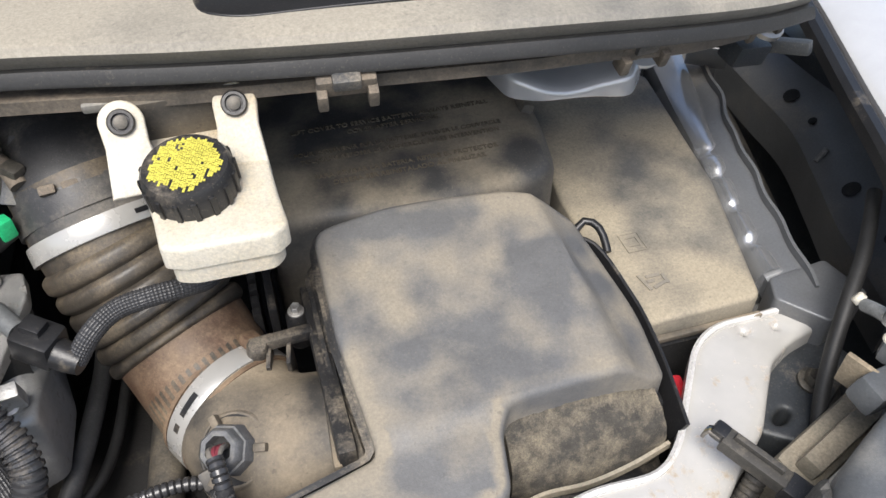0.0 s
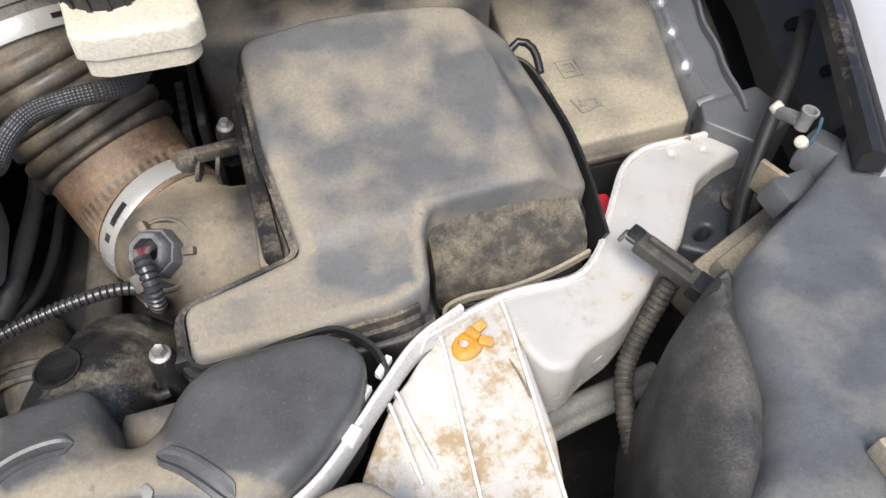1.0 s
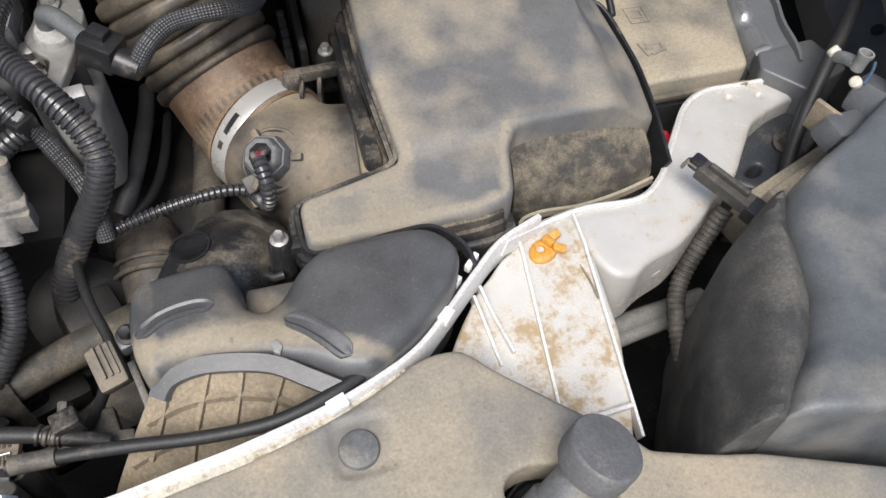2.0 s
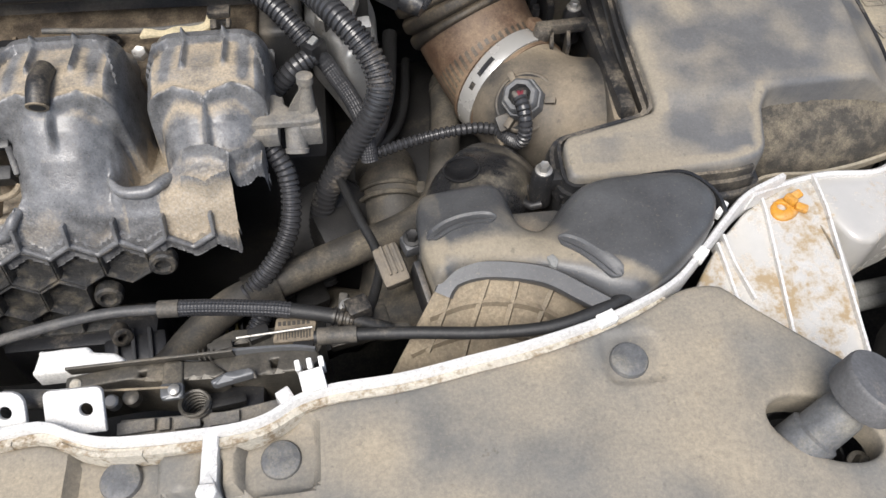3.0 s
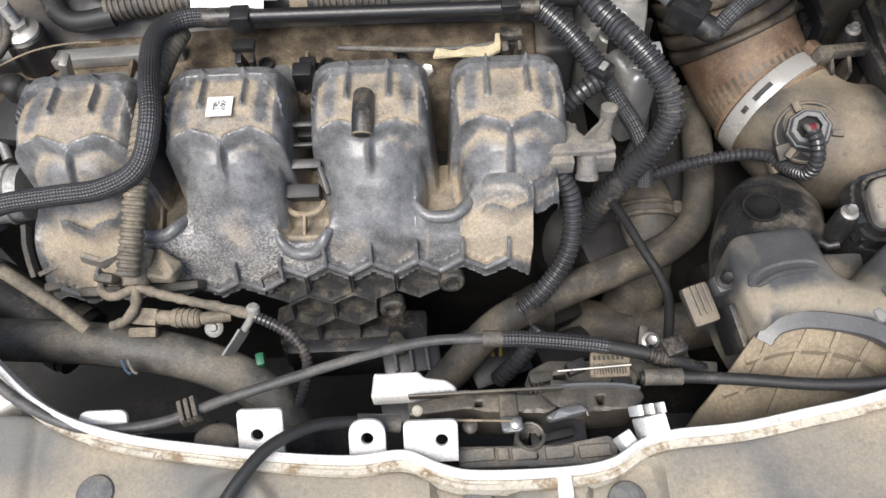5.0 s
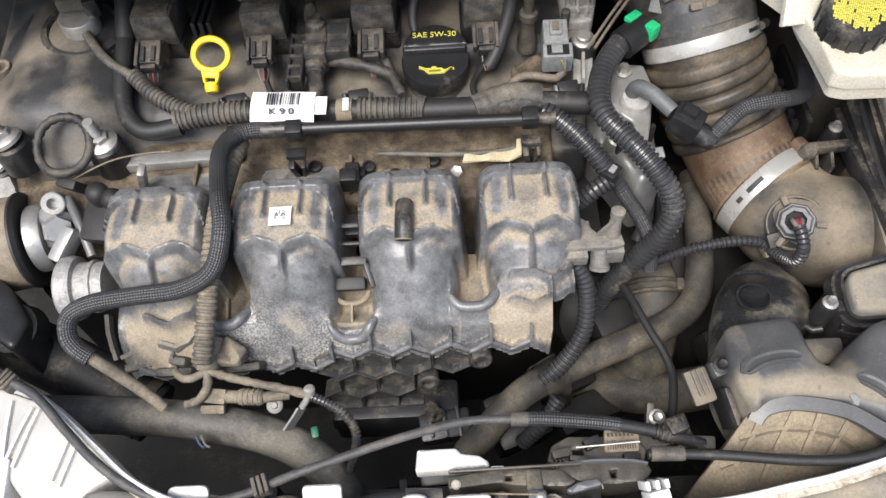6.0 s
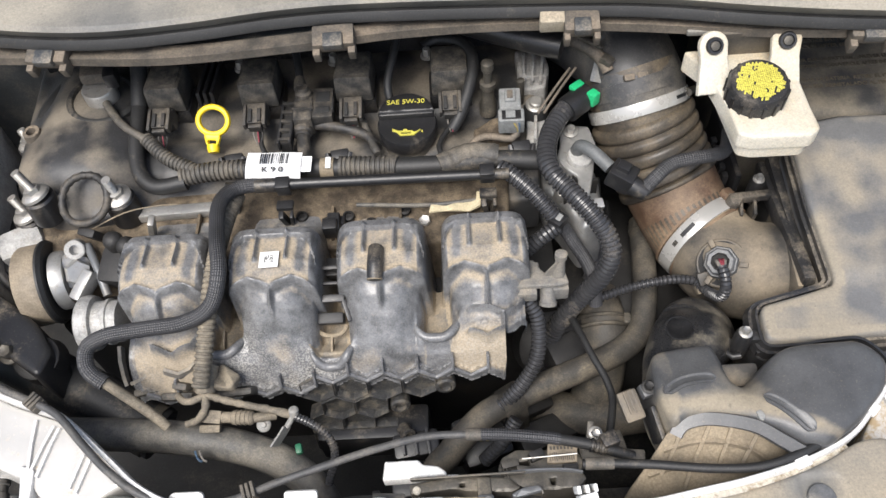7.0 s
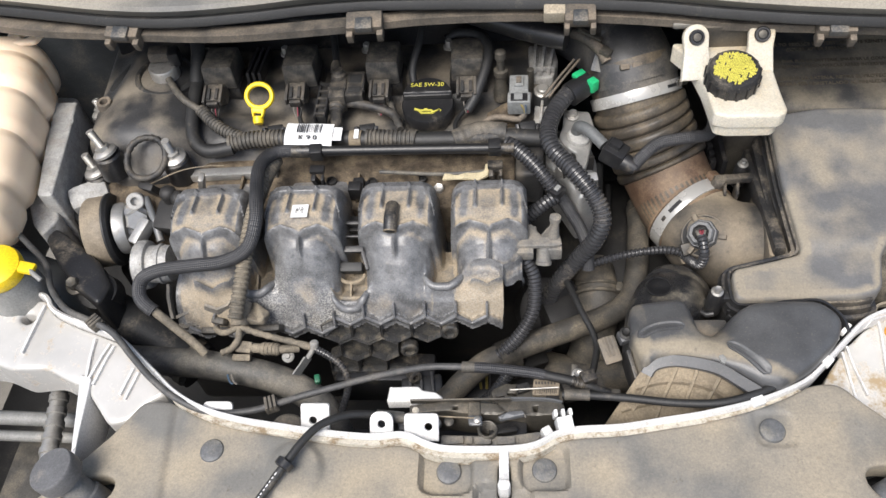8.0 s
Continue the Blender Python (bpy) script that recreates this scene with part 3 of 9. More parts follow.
def ear(name, x, y, z, w, h, hole, lean, mat=clean_steel, shape=0.45):
    """A pierced steel tab that stands up behind the rail and leans back."""
    o = rounded([(-w / 2, 0), (w / 2, 0), (w / 2, h, w * shape), (-w / 2, h, w * shape)], 0.0005, 5)
    b = sheet(o, -0.0012, 0.0012, 0.0008, 0.02, [circle(hole[0], hole[1], hole[2], 16)])
    add(b, sheet(o, -0.0012, -0.0011, 0.0, 0.02, [circle(hole[0], hole[1], hole[2], 16)]))
    b.transform(pose(x, y, z, lean, 0, 0))
    return part(name, b, mat, rail)


ear("tab", -0.166, 0.0455, 0.737, 0.026, 0.030, (-0.002, 0.015, 0.0034), 40, shape=0.12)
ear("tab", -0.105, 0.0415, 0.747, 0.0205, 0.022, (0.0, 0.011, 0.0034), 40)
ear("tab", -0.070, 0.038, 0.746, 0.030, 0.024, (0.006, 0.0125, 0.0034), 40, shape=0.14)
ear("tab", -0.258, 0.062, 0.742, 0.028, 0.014, (0.0, 0.004, 0.001), 30, shape=0.2)
bm = box((0.013, 0.012, 0.024), pose(0.052, 0.052, 0.749, 18, 0, 12), 0.0015)
for k in range(3):
    box((0.0028, 0.006, 0.022), pose(0.0445 + 0.0062 * k, 0.0605 + 0.0006 * k, 0.751, 18, 0, 8), 0.0008, bm)
part("ribbed_block", bm, white_plastic, rail, "white ribbed plastic block")
bm = box((0.008, 0.009, 0.014), pose(0.037, 0.045, 0.747, 10, 0, 30), 0.0012)
part("ribbed_block", bm, clean_steel, rail)


# ---- lamp supports at the rail's two ends ----
def right_support():
    e = thing("lamp_support", (0.42, 0.19, 0.70), "bright pressed steel headlamp support with rust and dirt", "body panel", "lamp supports")
    arm = [(0.392, 0.187), (0.405, 0.1905), (0.448, 0.193), (0.472, 0.209), (0.490, 0.232), (0.508, 0.256), (0.527, 0.279), (0.552, 0.293), (0.588, 0.297), (0.640, 0.300),
           (0.640, 0.278), (0.604, 0.270), (0.577, 0.256), (0.552, 0.226), (0.536, 0.206), (0.508, 0.187), (0.488, 0.170), (0.462, 0.152), (0.436, 0.143), (0.420, 0.132), (0.405, 0.134), (0.396, 0.155)]

    def arm_top(x, y):
        z = 0.717 - 0.022 * min(1, max(0, (x - 0.40) / 0.2))
        return z - 0.010 * min(1, max(0, (0.170 - (y - (x - 0.45) * 0.62)) / 0.05)) ** 2
    part("arm", sheet(rounded(arm, 0.008, 3), 0.66, arm_top, 0.005, 0.007, [circle(0.598, 0.284, 0.0016, 8), circle(0.57, 0.284, 0.0018, 8)]), white_steel, e)
    rim = [(0.340, 0.166), (0.368, 0.1795), (0.405, 0.1895), (0.448, 0.192), (0.472, 0.208), (0.490, 0.231), (0.508, 0.255), (0.527, 0.278), (0.552, 0.292), (0.588, 0.296), (0.636, 0.299)]
    rim = even(spline([(x, y, max(arm_top(x, y) + 0.001, 0.732 - 0.35 * max(0, x - 0.34))) for x, y in rim], 0.005), 0.005)
    part("rolled_rim", swept(rim, [(-0.0022, -0.012), (-0.0022, 0.001), (0, 0.0025), (0.0022, 0.001), (0.0022, -0.012)]), clean_steel, e)
    foot = [(0.300, 0.124), (0.318, 0.146), (0.340, 0.164), (0.368, 0.179), (0.3945, 0.187), (0.3975, 0.150), (0.397, 0.10), (0.388, 0.055), (0.378, 0.02), (0.345, 0.03), (0.325, 0.055), (0.300, 0.085), (0.286, 0.104)]

    def foot_top(x, y):
        z = 0.7185 - 0.02 * max(0, (0.16 - y) / 0.1)
        z -= 0.003 * math.exp(-((x - (0.322 + 0.18 * (0.13 - y) * -1)) / 0.006) ** 2)
        return z
    part("foot_plate", sheet(rounded(foot, 0.005, 3), 0.66, foot_top, 0.003, 0.006), rusty_steel, e)
    for a, b in (((0.3945, 0.187), (0.387, 0.035)), ((0.352, 0.171), (0.343, 0.052)), ((0.318, 0.146), (0.327, 0.10)), ((0.3125, 0.140), (0.318, 0.095))):
        pts = [V(a[0] + (b[0] - a[0]) * t, a[1] + (b[1] - a[1]) * t, foot_top(a[0] + (b[0] - a[0]) * t, a[1] + (b[1] - a[1]) * t) + 0.003) for t in np.linspace(0, 1, 12)]
        part("stiffening_rib", swept(pts, [(-0.0009, -0.01), (-0.0009, 0.001), (0.0009, 0.001), (0.0009, -0.01)]), clean_steel, e)
    b = lathe((0.4445, 0.1620, 0.6900), (0.15, -0.45, 0.9), [(-0.008, 0.0185), (0.000, 0.0180), (0.003, 0.0160), (0.0032, 0.0115), (0.0060, 0.0105), (0.0064, 0.0078), (0.0035, 0.0070), (0.0035, 0.0045), (0.0055, 0.0035)], 28)
    part("rivet", b, clean_steel, e, "large round rivet head")
    part("cross_fold", box((0.046, 0.003, 0.004), pose(0.364, 0.052, 0.700, 0, 0, 4), 0.001), clean_steel, e)
    return e


right_support()


def left_support():
    e = thing("lamp_support", (-0.43, 0.14, 0.70), "bright pressed steel headlamp support with rust and dirt", "body panel", "lamp supports")
    plate = [(-0.330, 0.104), (-0.377, 0.141), (-0.423, 0.158), (-0.452, 0.172), (-0.462, 0.186), (-0.474, 0.190), (-0.56, 0.180), (-0.60, 0.15), (-0.56, 0.128), (-0.50, 0.120), (-0.470, 0.108),
             (-0.440, 0.112), (-0.414, 0.100), (-0.394, 0.092), (-0.376, 0.072), (-0.362, 0.056), (-0.342, 0.060), (-0.330, 0.076), (-0.312, 0.086)]

    def top(x, y):
        return 0.745 - 0.006 * max(0, (0.12 - y) / 0.05) + 0.004 * math.exp(-((x + 0.465) / 0.01) ** 2)
    part("plate", sheet(rounded(plate, 0.007, 3), 0.70, top, 0.004, 0.006, [circle(-0.478, 0.168, 0.010, 14, 0.006, -20)]), white_steel, e)
    part("fin", sheet(rounded([(-0.4005, 0.104), (-0.3885, 0.100), (-0.3850, 0.026), (-0.3875, 0.022)], 0.0015, 2), 0.69, lambda x, y: top(x, y) + 0.003, 0.001, 0.006), clean_steel, e, "thin pressed fin")
    for a, b in (((-0.398, 0.142), (-0.394, 0.098)), ((-0.381, 0.136), (-0.392, 0.098)), ((-0.376, 0.134), (-0.386, 0.094)), ((-0.344, 0.106), (-0.351, 0.080)), ((-0.350, 0.110), (-0.357, 0.084)), ((-0.462, 0.18), (-0.465, 0.125))):
        pts = [V(a[0] + (b[0] - a[0]) * t, a[1] + (b[1] - a[1]) * t, top(a[0] + (b[0] - a[0]) * t, a[1] + (b[1] - a[1]) * t) + 0.002) for t in np.linspace(0, 1, 10)]
        part("stiffening_rib", swept(pts, [(-0.0012, -0.01), (-0.0012, 0.001), (0.0012, 0.001), (0.0012, -0.01)]), clean_steel, e)
    rim = even(spline([(-0.377, 0.144, 0.753), (-0.423, 0.161, 0.752), (-0.450, 0.174, 0.752), (-0.462, 0.189, 0.752), (-0.475, 0.193, 0.752), (-0.52, 0.19, 0.75), (-0.57, 0.18, 0.75)], 0.005), 0.005)
    part("rolled_rim", swept(rim, [(-0.0022, -0.012), (-0.0022, 0.001), (0, 0.0025), (0.0022, 0.001), (0.0022, -0.012)]), clean_steel, e)
    return e


left_support()


def bump_stop(x, y, z, dx, dy, r):
    e = thing("bonnet_bump_stop", (x + dx, y + dy, 0.70), "grey rubber bonnet bump stop on a dark stalk", "bump stop", "bonnet bump stops")
    ax = V(-dx, -dy, z - 0.736).normalized()
    foot = V(x + dx, y + dy, 0.736)
    ln = (V(x, y, z) - foot).length
    part("stalk", lathe(foot - ax * 0.02, ax, [(0, 0.0130), (0.012, 0.0150), (ln * 0.55 + 0.008, 0.0142), (ln * 0.55 + 0.0095, 0.0122), (ln + 0.008, 0.0118), (ln + 0.012, 0.0105), (ln + 0.022, 0.0105)], 28), pin_plastic, e, "dusty rubber stalk")
    tilt = (ax + V(0, -0.1, 0.9)).normalized()
    part("head", lathe(V(x, y, z) - tilt * 0.002, tilt, [(0, r * 0.86), (0.0012, r * 0.97), (0.004, r), (0.0145, r), (0.0162, r * 0.985), (0.0172, r * 0.94), (0.0176, r * 0.4)], 40), bump_rubber, e, "round grey rubber head")
    part("well", lathe((x + dx * 0.6, y + dy * 0.6, 0.70), (0, 0, 1), [(0, 0.026), (0.012, 0.026), (0.012, 0.0245), (0.001, 0.0245)], 20), rubber_black, e)
    part("screw", bolt((x + dx * 0.1 + 0.012, y - 0.02, 0.722), (0, -0.3, 1), 0.0045, 0.006), dirty_steel, e)
    return e


bump_stop(0.3300, 0.0060, 0.766, -0.026, -0.012, 0.0190)
bump_stop(-0.371, -0.004, 0.766, 0.014, -0.008, 0.0195)

# ---- intake manifold: four runners that curve over into one plenum ----
RUN = (-0.297, -0.199, -0.105, -0.0125)
REACH = (-0.006, -0.0055, 0.0, 0.0085)
DROP = (0.006, 0.006, 0.010, 0.020)
PROFILE = [(0.13, 0.54), (0.160, 0.620), (0.174, 0.668), (0.182, 0.698), (0.1875, 0.714), (0.1945, 0.732), (0.204, 0.750), (0.217, 0.770), (0.230, 0.785), (0.244, 0.794),
           (0.262, 0.798), (0.288, 0.796), (0.296, 0.794), (0.304, 0.785), (0.316, 0.772), (0.328, 0.764), (0.34, 0.762)]


def dist_line(x, y, pts):
    best = np.full(x.shape, 9.0)
    for (ax, ay), (bx, by) in zip(pts, pts[1:]):
        dx, dy = bx - ax, by - ay
        t = np.clip(((x - ax) * dx + (y - ay) * dy) / max(dx * dx + dy * dy, 1e-12), 0, 1)
        best = np.minimum(best, np.hypot(x - ax - t * dx, y - ay - t * dy))
    return best


def step(v, a, b):
    t = np.clip((v - a) / (b - a), 0, 1)
    return t * t * (3 - 2 * t)


def soft_noise(x, y, scale, seed):
    return np.array([noise.noise((float(a) * scale, float(b) * scale, seed)) for a, b in zip(x.ravel(), y.ravel())]).reshape(x.shape)


def manifold_height(x, y):
    """Height and dirt of the manifold in plan."""
    slope = np.abs(np.interp(y + 0.002, [q[0] for q in PROFILE], [q[1] for q in PROFILE]) - np.interp(y - 0.002, [q[0] for q in PROFILE], [q[1] for q in PROFILE])) / 0.004
    tall = np.sqrt(1 + slope ** 2)
    z = np.full(x.shape, 0.56)
    dirt = np.full(x.shape, 0.45)
    grit = np.zeros(x.shape)
    for i, c in enumerate(RUN):
        ys = y - REACH[i] * step(y, 0.205, 0.235)
        prof = np.interp(ys, [q[0] for q in PROFILE], [q[1] for q in PROFILE])
        down = DROP[i] * step(y, 0.19, 0.225)
        front = 0.2430 - 0.0026 * np.cos(np.abs(x - c) / 0.0385 * 6.2)
        hw = 0.0328 + 0.0057 * step(ys, front - 0.001, front + 0.001)
        u = np.abs(x - c) / hw
        cross = prof - down - np.where(ys > front, 0.012 * np.minimum(u, 1) ** 7, 0.019 * np.minimum(u, 1) ** 3) * np.minimum(tall, 1.4) - np.maximum(u - 1, 0) * hw * 14
        cap = 0.0055 * step(ys, front, front + 0.0022) * step(0.299 - ys, 0, 0.003)
        arch = 0.2868 - 0.026 * np.clip((u - 0.60) / 0.40, 0, 1) ** 2.4
        rim = 0.0062 * step(ys, arch - 0.0006, arch + 0.0008) * step(0.3005 - ys, 0, 0.003)
        side = 0.0030 * np.exp(-((u - 0.90) / 0.07) ** 2) * step(ys, 0.243, 0.258) * (ys < 0.29)
        mine = cross + (cap + rim + side) * (u < 1.02)
        on = (u < 1.03)
        lid_dust = np.where(ys > 0.303, 0.45, np.where(ys > arch, 0.0, 0.68 - 0.45 * (u > 0.86) - 0.5 * np.exp(-((u - 0.66) / 0.10) ** 2) * step(ys, 0.248, 0.256)))
        run_dust = (0.34, 0.14, 0.16, 0.36)[i] + (0.50, 0.22, 0.18, 0.60)[i] * step(0.216 - ys, 0, 0.02) + 0.2 * step(ys, 0.228, 0.240)
        dirt = np.where(on & (mine > z), np.where(ys > front, lid_dust, run_dust), dirt)
        z = np.maximum(z, mine)
    runner = z.copy()
    # plenum: webs that close the valleys in front
    wy = [0.13, 0.160, 0.174, 0.182, 0.1875, 0.1945, 0.202, 0.212, 0.222, 0.24, 0.265, 0.30]
    wz = [0.54, 0.618, 0.665, 0.695, 0.711, 0.727, 0.736, 0.740, 0.742, 0.740, 0.736, 0.69]
    web = np.interp(y, wy, wz)
    ends = step(x, -0.345, -0.335) * step(0.026 - x, 0, 0.008)
    floor = np.zeros(x.shape)
    bead = np.full(x.shape, 9.0)
    for c, y0, half in ((-0.2525, 0.2005, 0.0205), (-0.1545, 0.1910, 0.0205), (-0.060, 0.2045, 0.0205)):
        yy = y0 + 0.9 * np.abs((x - c) / half) ** 3.6 * 0.02
        here = np.abs(x - c) < half * 1.35
        fade = step(1.02 - np.abs(x - c) / half, 0, 0.25)
        floor = np.maximum(floor, step(y, yy, yy + 0.008) * here)
        bead = np.minimum(bead, np.where(here & (y < 0.262), np.abs(y - yy) / np.sqrt(1 + (0.9 * 3.6 * 0.02 / half * np.abs((x - c) / half) ** 2.6) ** 2) + 0.02 * (1 - fade), 9.0))
    web = web - floor * 0.024 * step(y, 0.19, 0.22)
    web = np.where(ends > 0.02, web - (1 - ends) * 0.03, 0.56)
    dirt = np.where((web > runner - 0.004) & (floor > 0.3), 1.3, dirt)
    dirt = dirt + 0.2 * step(x, -0.10, -0.03) * step(0.212 - y, 0, 0.015) - 0.6 * (z < 0.665)
    grit = step(0.236 - y, 0, 0.03) * (0.25 + 0.75 * np.exp(-((x + 0.205) / 0.055) ** 2)) * (floor < 0.3)
    k = 0.0035
    m = np.maximum(z, web)
    z = m + k * np.log(np.exp((z - m) / k) + np.exp((web - m) / k))
    z = z + np.where((x > -0.335) & (x < 0.03), 0.0052 * np.exp(-(bead / 0.005) ** 2), 0)
    dirt = dirt - 0.6 * np.exp(-(bead / 0.005) ** 2)
    # ribs on the caps, chevrons and stems
    rib = np.full(x.shape, 9.0)
    for i, c in enumerate(RUN):
        o = REACH[i]
        for s in (-0.0135, 0.0135):
            rib = np.minimum(rib, dist_line(x, y, [(c + s, 0.290 + o), (c + s, 0.264 + o)]))
        w = 0.037
        rib = np.minimum(rib, dist_line(x, y, [(c - w, 0.2405 + o), (c - 0.5 * w, 0.2460 + o), (c, 0.2395 + o), (c + 0.5 * w, 0.2460 + o), (c + w, 0.2405 + o)]))
        rib = np.minimum(rib, dist_line(x, y, [(c, 0.238 + o), (c, (0.216, 0.2200, 0.2240, 0.2240)[i])]))
    rib = np.minimum(rib, dist_line(x, y, [(-0.029, 0.2245), (-0.0125, 0.2240), (0.0005, 0.2190), (0.013, 0.2255), (0.019, 0.234)]))
    rib = np.minimum(rib, dist_line(x, y, [(0.0005, 0.219), (0.0005, 0.206), (-0.015, 0.2000), (-0.030, 0.2060)]))
    rib = np.minimum(rib, dist_line(x, y, [(-0.310, 0.204), (-0.292, 0.198), (-0.276, 0.205), (-0.268, 0.214)]))
    ridge = np.exp(-(rib / 0.0017) ** 2)
    z = z + 0.0052 * ridge * np.minimum(tall, 2.2)
    dirt = dirt - 0.6 * ridge + 0.12 * np.exp(-((rib - 0.0045) / 0.002) ** 2)
    # lower edge, and ribs that stand down towards the honeycomb
    cell = np.abs((x + 0.1250 + 0.0156) % 0.0312 - 0.0156) / 0.0156
    brim = np.interp(x, [-0.34, -0.185, -0.165, -0.001, 0.0005, 0.0015], [0.6930, 0.6950, 0.7045, 0.7045, 0.712, 0.73]) + 0.0090 * cell
    z = z + 0.0050 * np.exp(-((z - brim - 0.0015) / 0.0022) ** 2)
    dirt = dirt - 0.5 * np.exp(-((z - brim - 0.002) / 0.003) ** 2)
    corner = np.interp(x, [0.0, 0.0015, 0.021, 0.024], [0.15, 0.2085, 0.2185, 0.2290])
    dirt = np.where((z < brim) | (y < corner), 0.0, dirt)
    grit = np.where((z < brim) | (y < corner), 0.0, grit)
    past = brim - z
    z = np.where(past > 0, np.where(past < 0.0075, brim - np.minimum(past * 10, 0.010), 0.60), z)
    past = corner - y
    z = np.where(past > 0, np.where(past < 0.0025, z - np.minimum(past * 20, 0.010), 0.60), z)
    pits = soft_noise(x, y, 300, 3.0)
    wear = soft_noise(x, y, 16, 7.0)
    return z + 0.0013 * pits * np.clip(wear * 2.2 + 0.4, 0.10, 1.3) * (0.35 + grit), dirt, np.clip(grit * (0.55 + wear), 0, 1)


def grid_mesh(x0, x1, y0, y1, cell, fn):
    xs, ys = np.arange(x0, x1, cell), np.arange(y0, y1, cell)
    gx, gy = np.meshgrid(xs, ys)
    gz, gd, gg = fn(gx, gy)
    n = len(xs)
    vs = np.stack([gx.ravel(), gy.ravel(), gz.ravel()], 1)
    low = np.minimum(np.minimum(gz[:-1, :-1], gz[1:, :-1]), np.minimum(gz[:-1, 1:], gz[1:, 1:]))
    fs = [(j * n + i, j * n + i + 1, (j + 1) * n + i + 1, (j + 1) * n + i) for j in range(len(ys) - 1) for i in range(n - 1) if low[j, i] > 0.655]
    me = bpy.data.meshes.new("tmp")
    me.from_pydata(vs.tolist(), [], fs)
    me.attributes.new("dirt", "FLOAT", "POINT").data.foreach_set("value", np.clip(gd.ravel(), 0, 1.3).astype(np.float32))
    me.attributes.new("grit", "FLOAT", "POINT").data.foreach_set("value", gg.ravel().astype(np.float32))
    b = bmesh.new()
    b.from_mesh(me)
    bpy.data.meshes.remove(me)
    return b


mani = thing("intake_manifold", (-0.15, 0.23, 0.62), "black plastic intake manifold with four curved runners under tan dust", "intake manifold")
part("shell", grid_mesh(-0.352, 0.034, 0.140, 0.336, 0.00105, manifold_height), manifold_plastic, mani, sharp=60)
for c, y0, half in ((-0.2525, 0.2005, 0.0205), (-0.1545, 0.1910, 0.0205), (-0.060, 0.2045, 0.0205)):
    s_ = np.linspace(-0.92, 0.92, 41)
    bx, by = c + half * s_, y0 - 0.001 + 0.018 * np.abs(s_) ** 3.6
    bz = np.maximum(manifold_height(bx, by - 0.002)[0], manifold_height(bx, by + 0.001)[0])
    bz = np.convolve(np.concatenate([[bz[0]] * 3, bz, [bz[-1]] * 3]), np.ones(7) / 7, "valid")
    part("valley_bead", tube([(float(a), float(q), float(h) - 0.0014 - 0.004 * abs(float(w)) ** 6) for a, q, h, w in zip(bx, by, bz, s_)], lambda s: 0.0007 + 0.0037 * max(0.0, 1 - abs(2 * s / 0.066 - 1) ** 3), 12, 0.003), manifold_plastic, mani)
for k in range(11):
    c_ = -0.3122 + 0.0312 * k
    base_ = 0.6935 if c_ < -0.18 else 0.7045
    if c_ > -0.010:
        continue
    line_ = []
    for w in np.linspace(-1, 1, 11):
        z_ = base_ + 0.0090 * abs(w)
        line_.append((c_ + 0.0156 * float(w), float(np.interp(z_, [0.668, 0.698, 0.714, 0.732], [0.1738, 0.1818, 0.1872, 0.1942])) - 0.0002, z_))
    part("scalloped_rim", tube(line_, 0.0023, 10, 0.002, smooth_line=False), manifold_plastic, mani)
# honeycomb skirt: rows of moulded cells that step down the front


CELL_W = 0.0312
CELL_S = CELL_W / math.sqrt(3)


def cell_plate(u, z, lift):
    """One six-sided cell: a deep floor behind a thin raised rim, on the steep front."""
    hexa = [V(0, CELL_S), V(CELL_W / 2, CELL_S / 2), V(CELL_W / 2, -CELL_S / 2), V(0, -CELL_S), V(-CELL_W / 2, -CELL_S / 2), V(-CELL_W / 2, CELL_S / 2)]
    rings = [[q * k for q in hexa] for k in (0.99, 0.99, 0.97, 0.925, 0.905, 0.86, 0.25)]
    depth = [-0.016, lift - 0.0006, lift, lift, lift - 0.0008, lift - 0.0072, lift - 0.0078]
    m = pose(u, 0.186 + 0.2126 * (z - 0.708), z, 78.0, 0, 0)
    return skin(bmesh.new(), [[m @ V(q.x, q.y, d) for q in r] for r, d in zip(rings, depth)])


for z_, lift_, centres in ((0.6953, 0.0035, (-0.1724, -0.1412, -0.1100, -0.0788)), (0.6682, 0.0045, (-0.1568, -0.1256)), (0.6412, 0.001, (-0.1724, -0.1412))):
    for u in centres:
        part("honeycomb_cell", cell_plate(u, z_, lift_), skirt_plastic, mani, sharp=30)
for u, z_ in ((-0.0560, 0.6900), (-0.1000, 0.6640)):
    part("edge_boss", lathe((u, 0.186 + 0.2126 * (z_ - 0.708) + 0.006, z_), (0.1, -0.98, 0.2), [(0, 0.0098), (0.008, 0.0095), (0.0095, 0.0080), (0.0095, 0.0055), (0.006, 0.005)], 16), skirt_plastic, mani)
part("skirt_foot", box((0.085, 0.012, 0.040), pose(-0.147, 0.172, 0.612, -8), 0.004), skirt_plastic, mani)
for x, z in ((-0.2030, 0.712), (-0.1718, 0.714), (-0.1406, 0.722), (-0.1094, 0.7225), (-0.0782, 0.7225), (-0.0470, 0.7225), (-0.0158, 0.7225), (-0.2966, 0.712), (-0.2654, 0.712)):
    part("front_rib", box((0.0026, 0.008, 0.016), pose(x, float(np.interp(z, [0.698, 0.714, 0.732], [0.1805, 0.1860, 0.1930])), z, -20), 0.0011), manifold_plastic, mani)
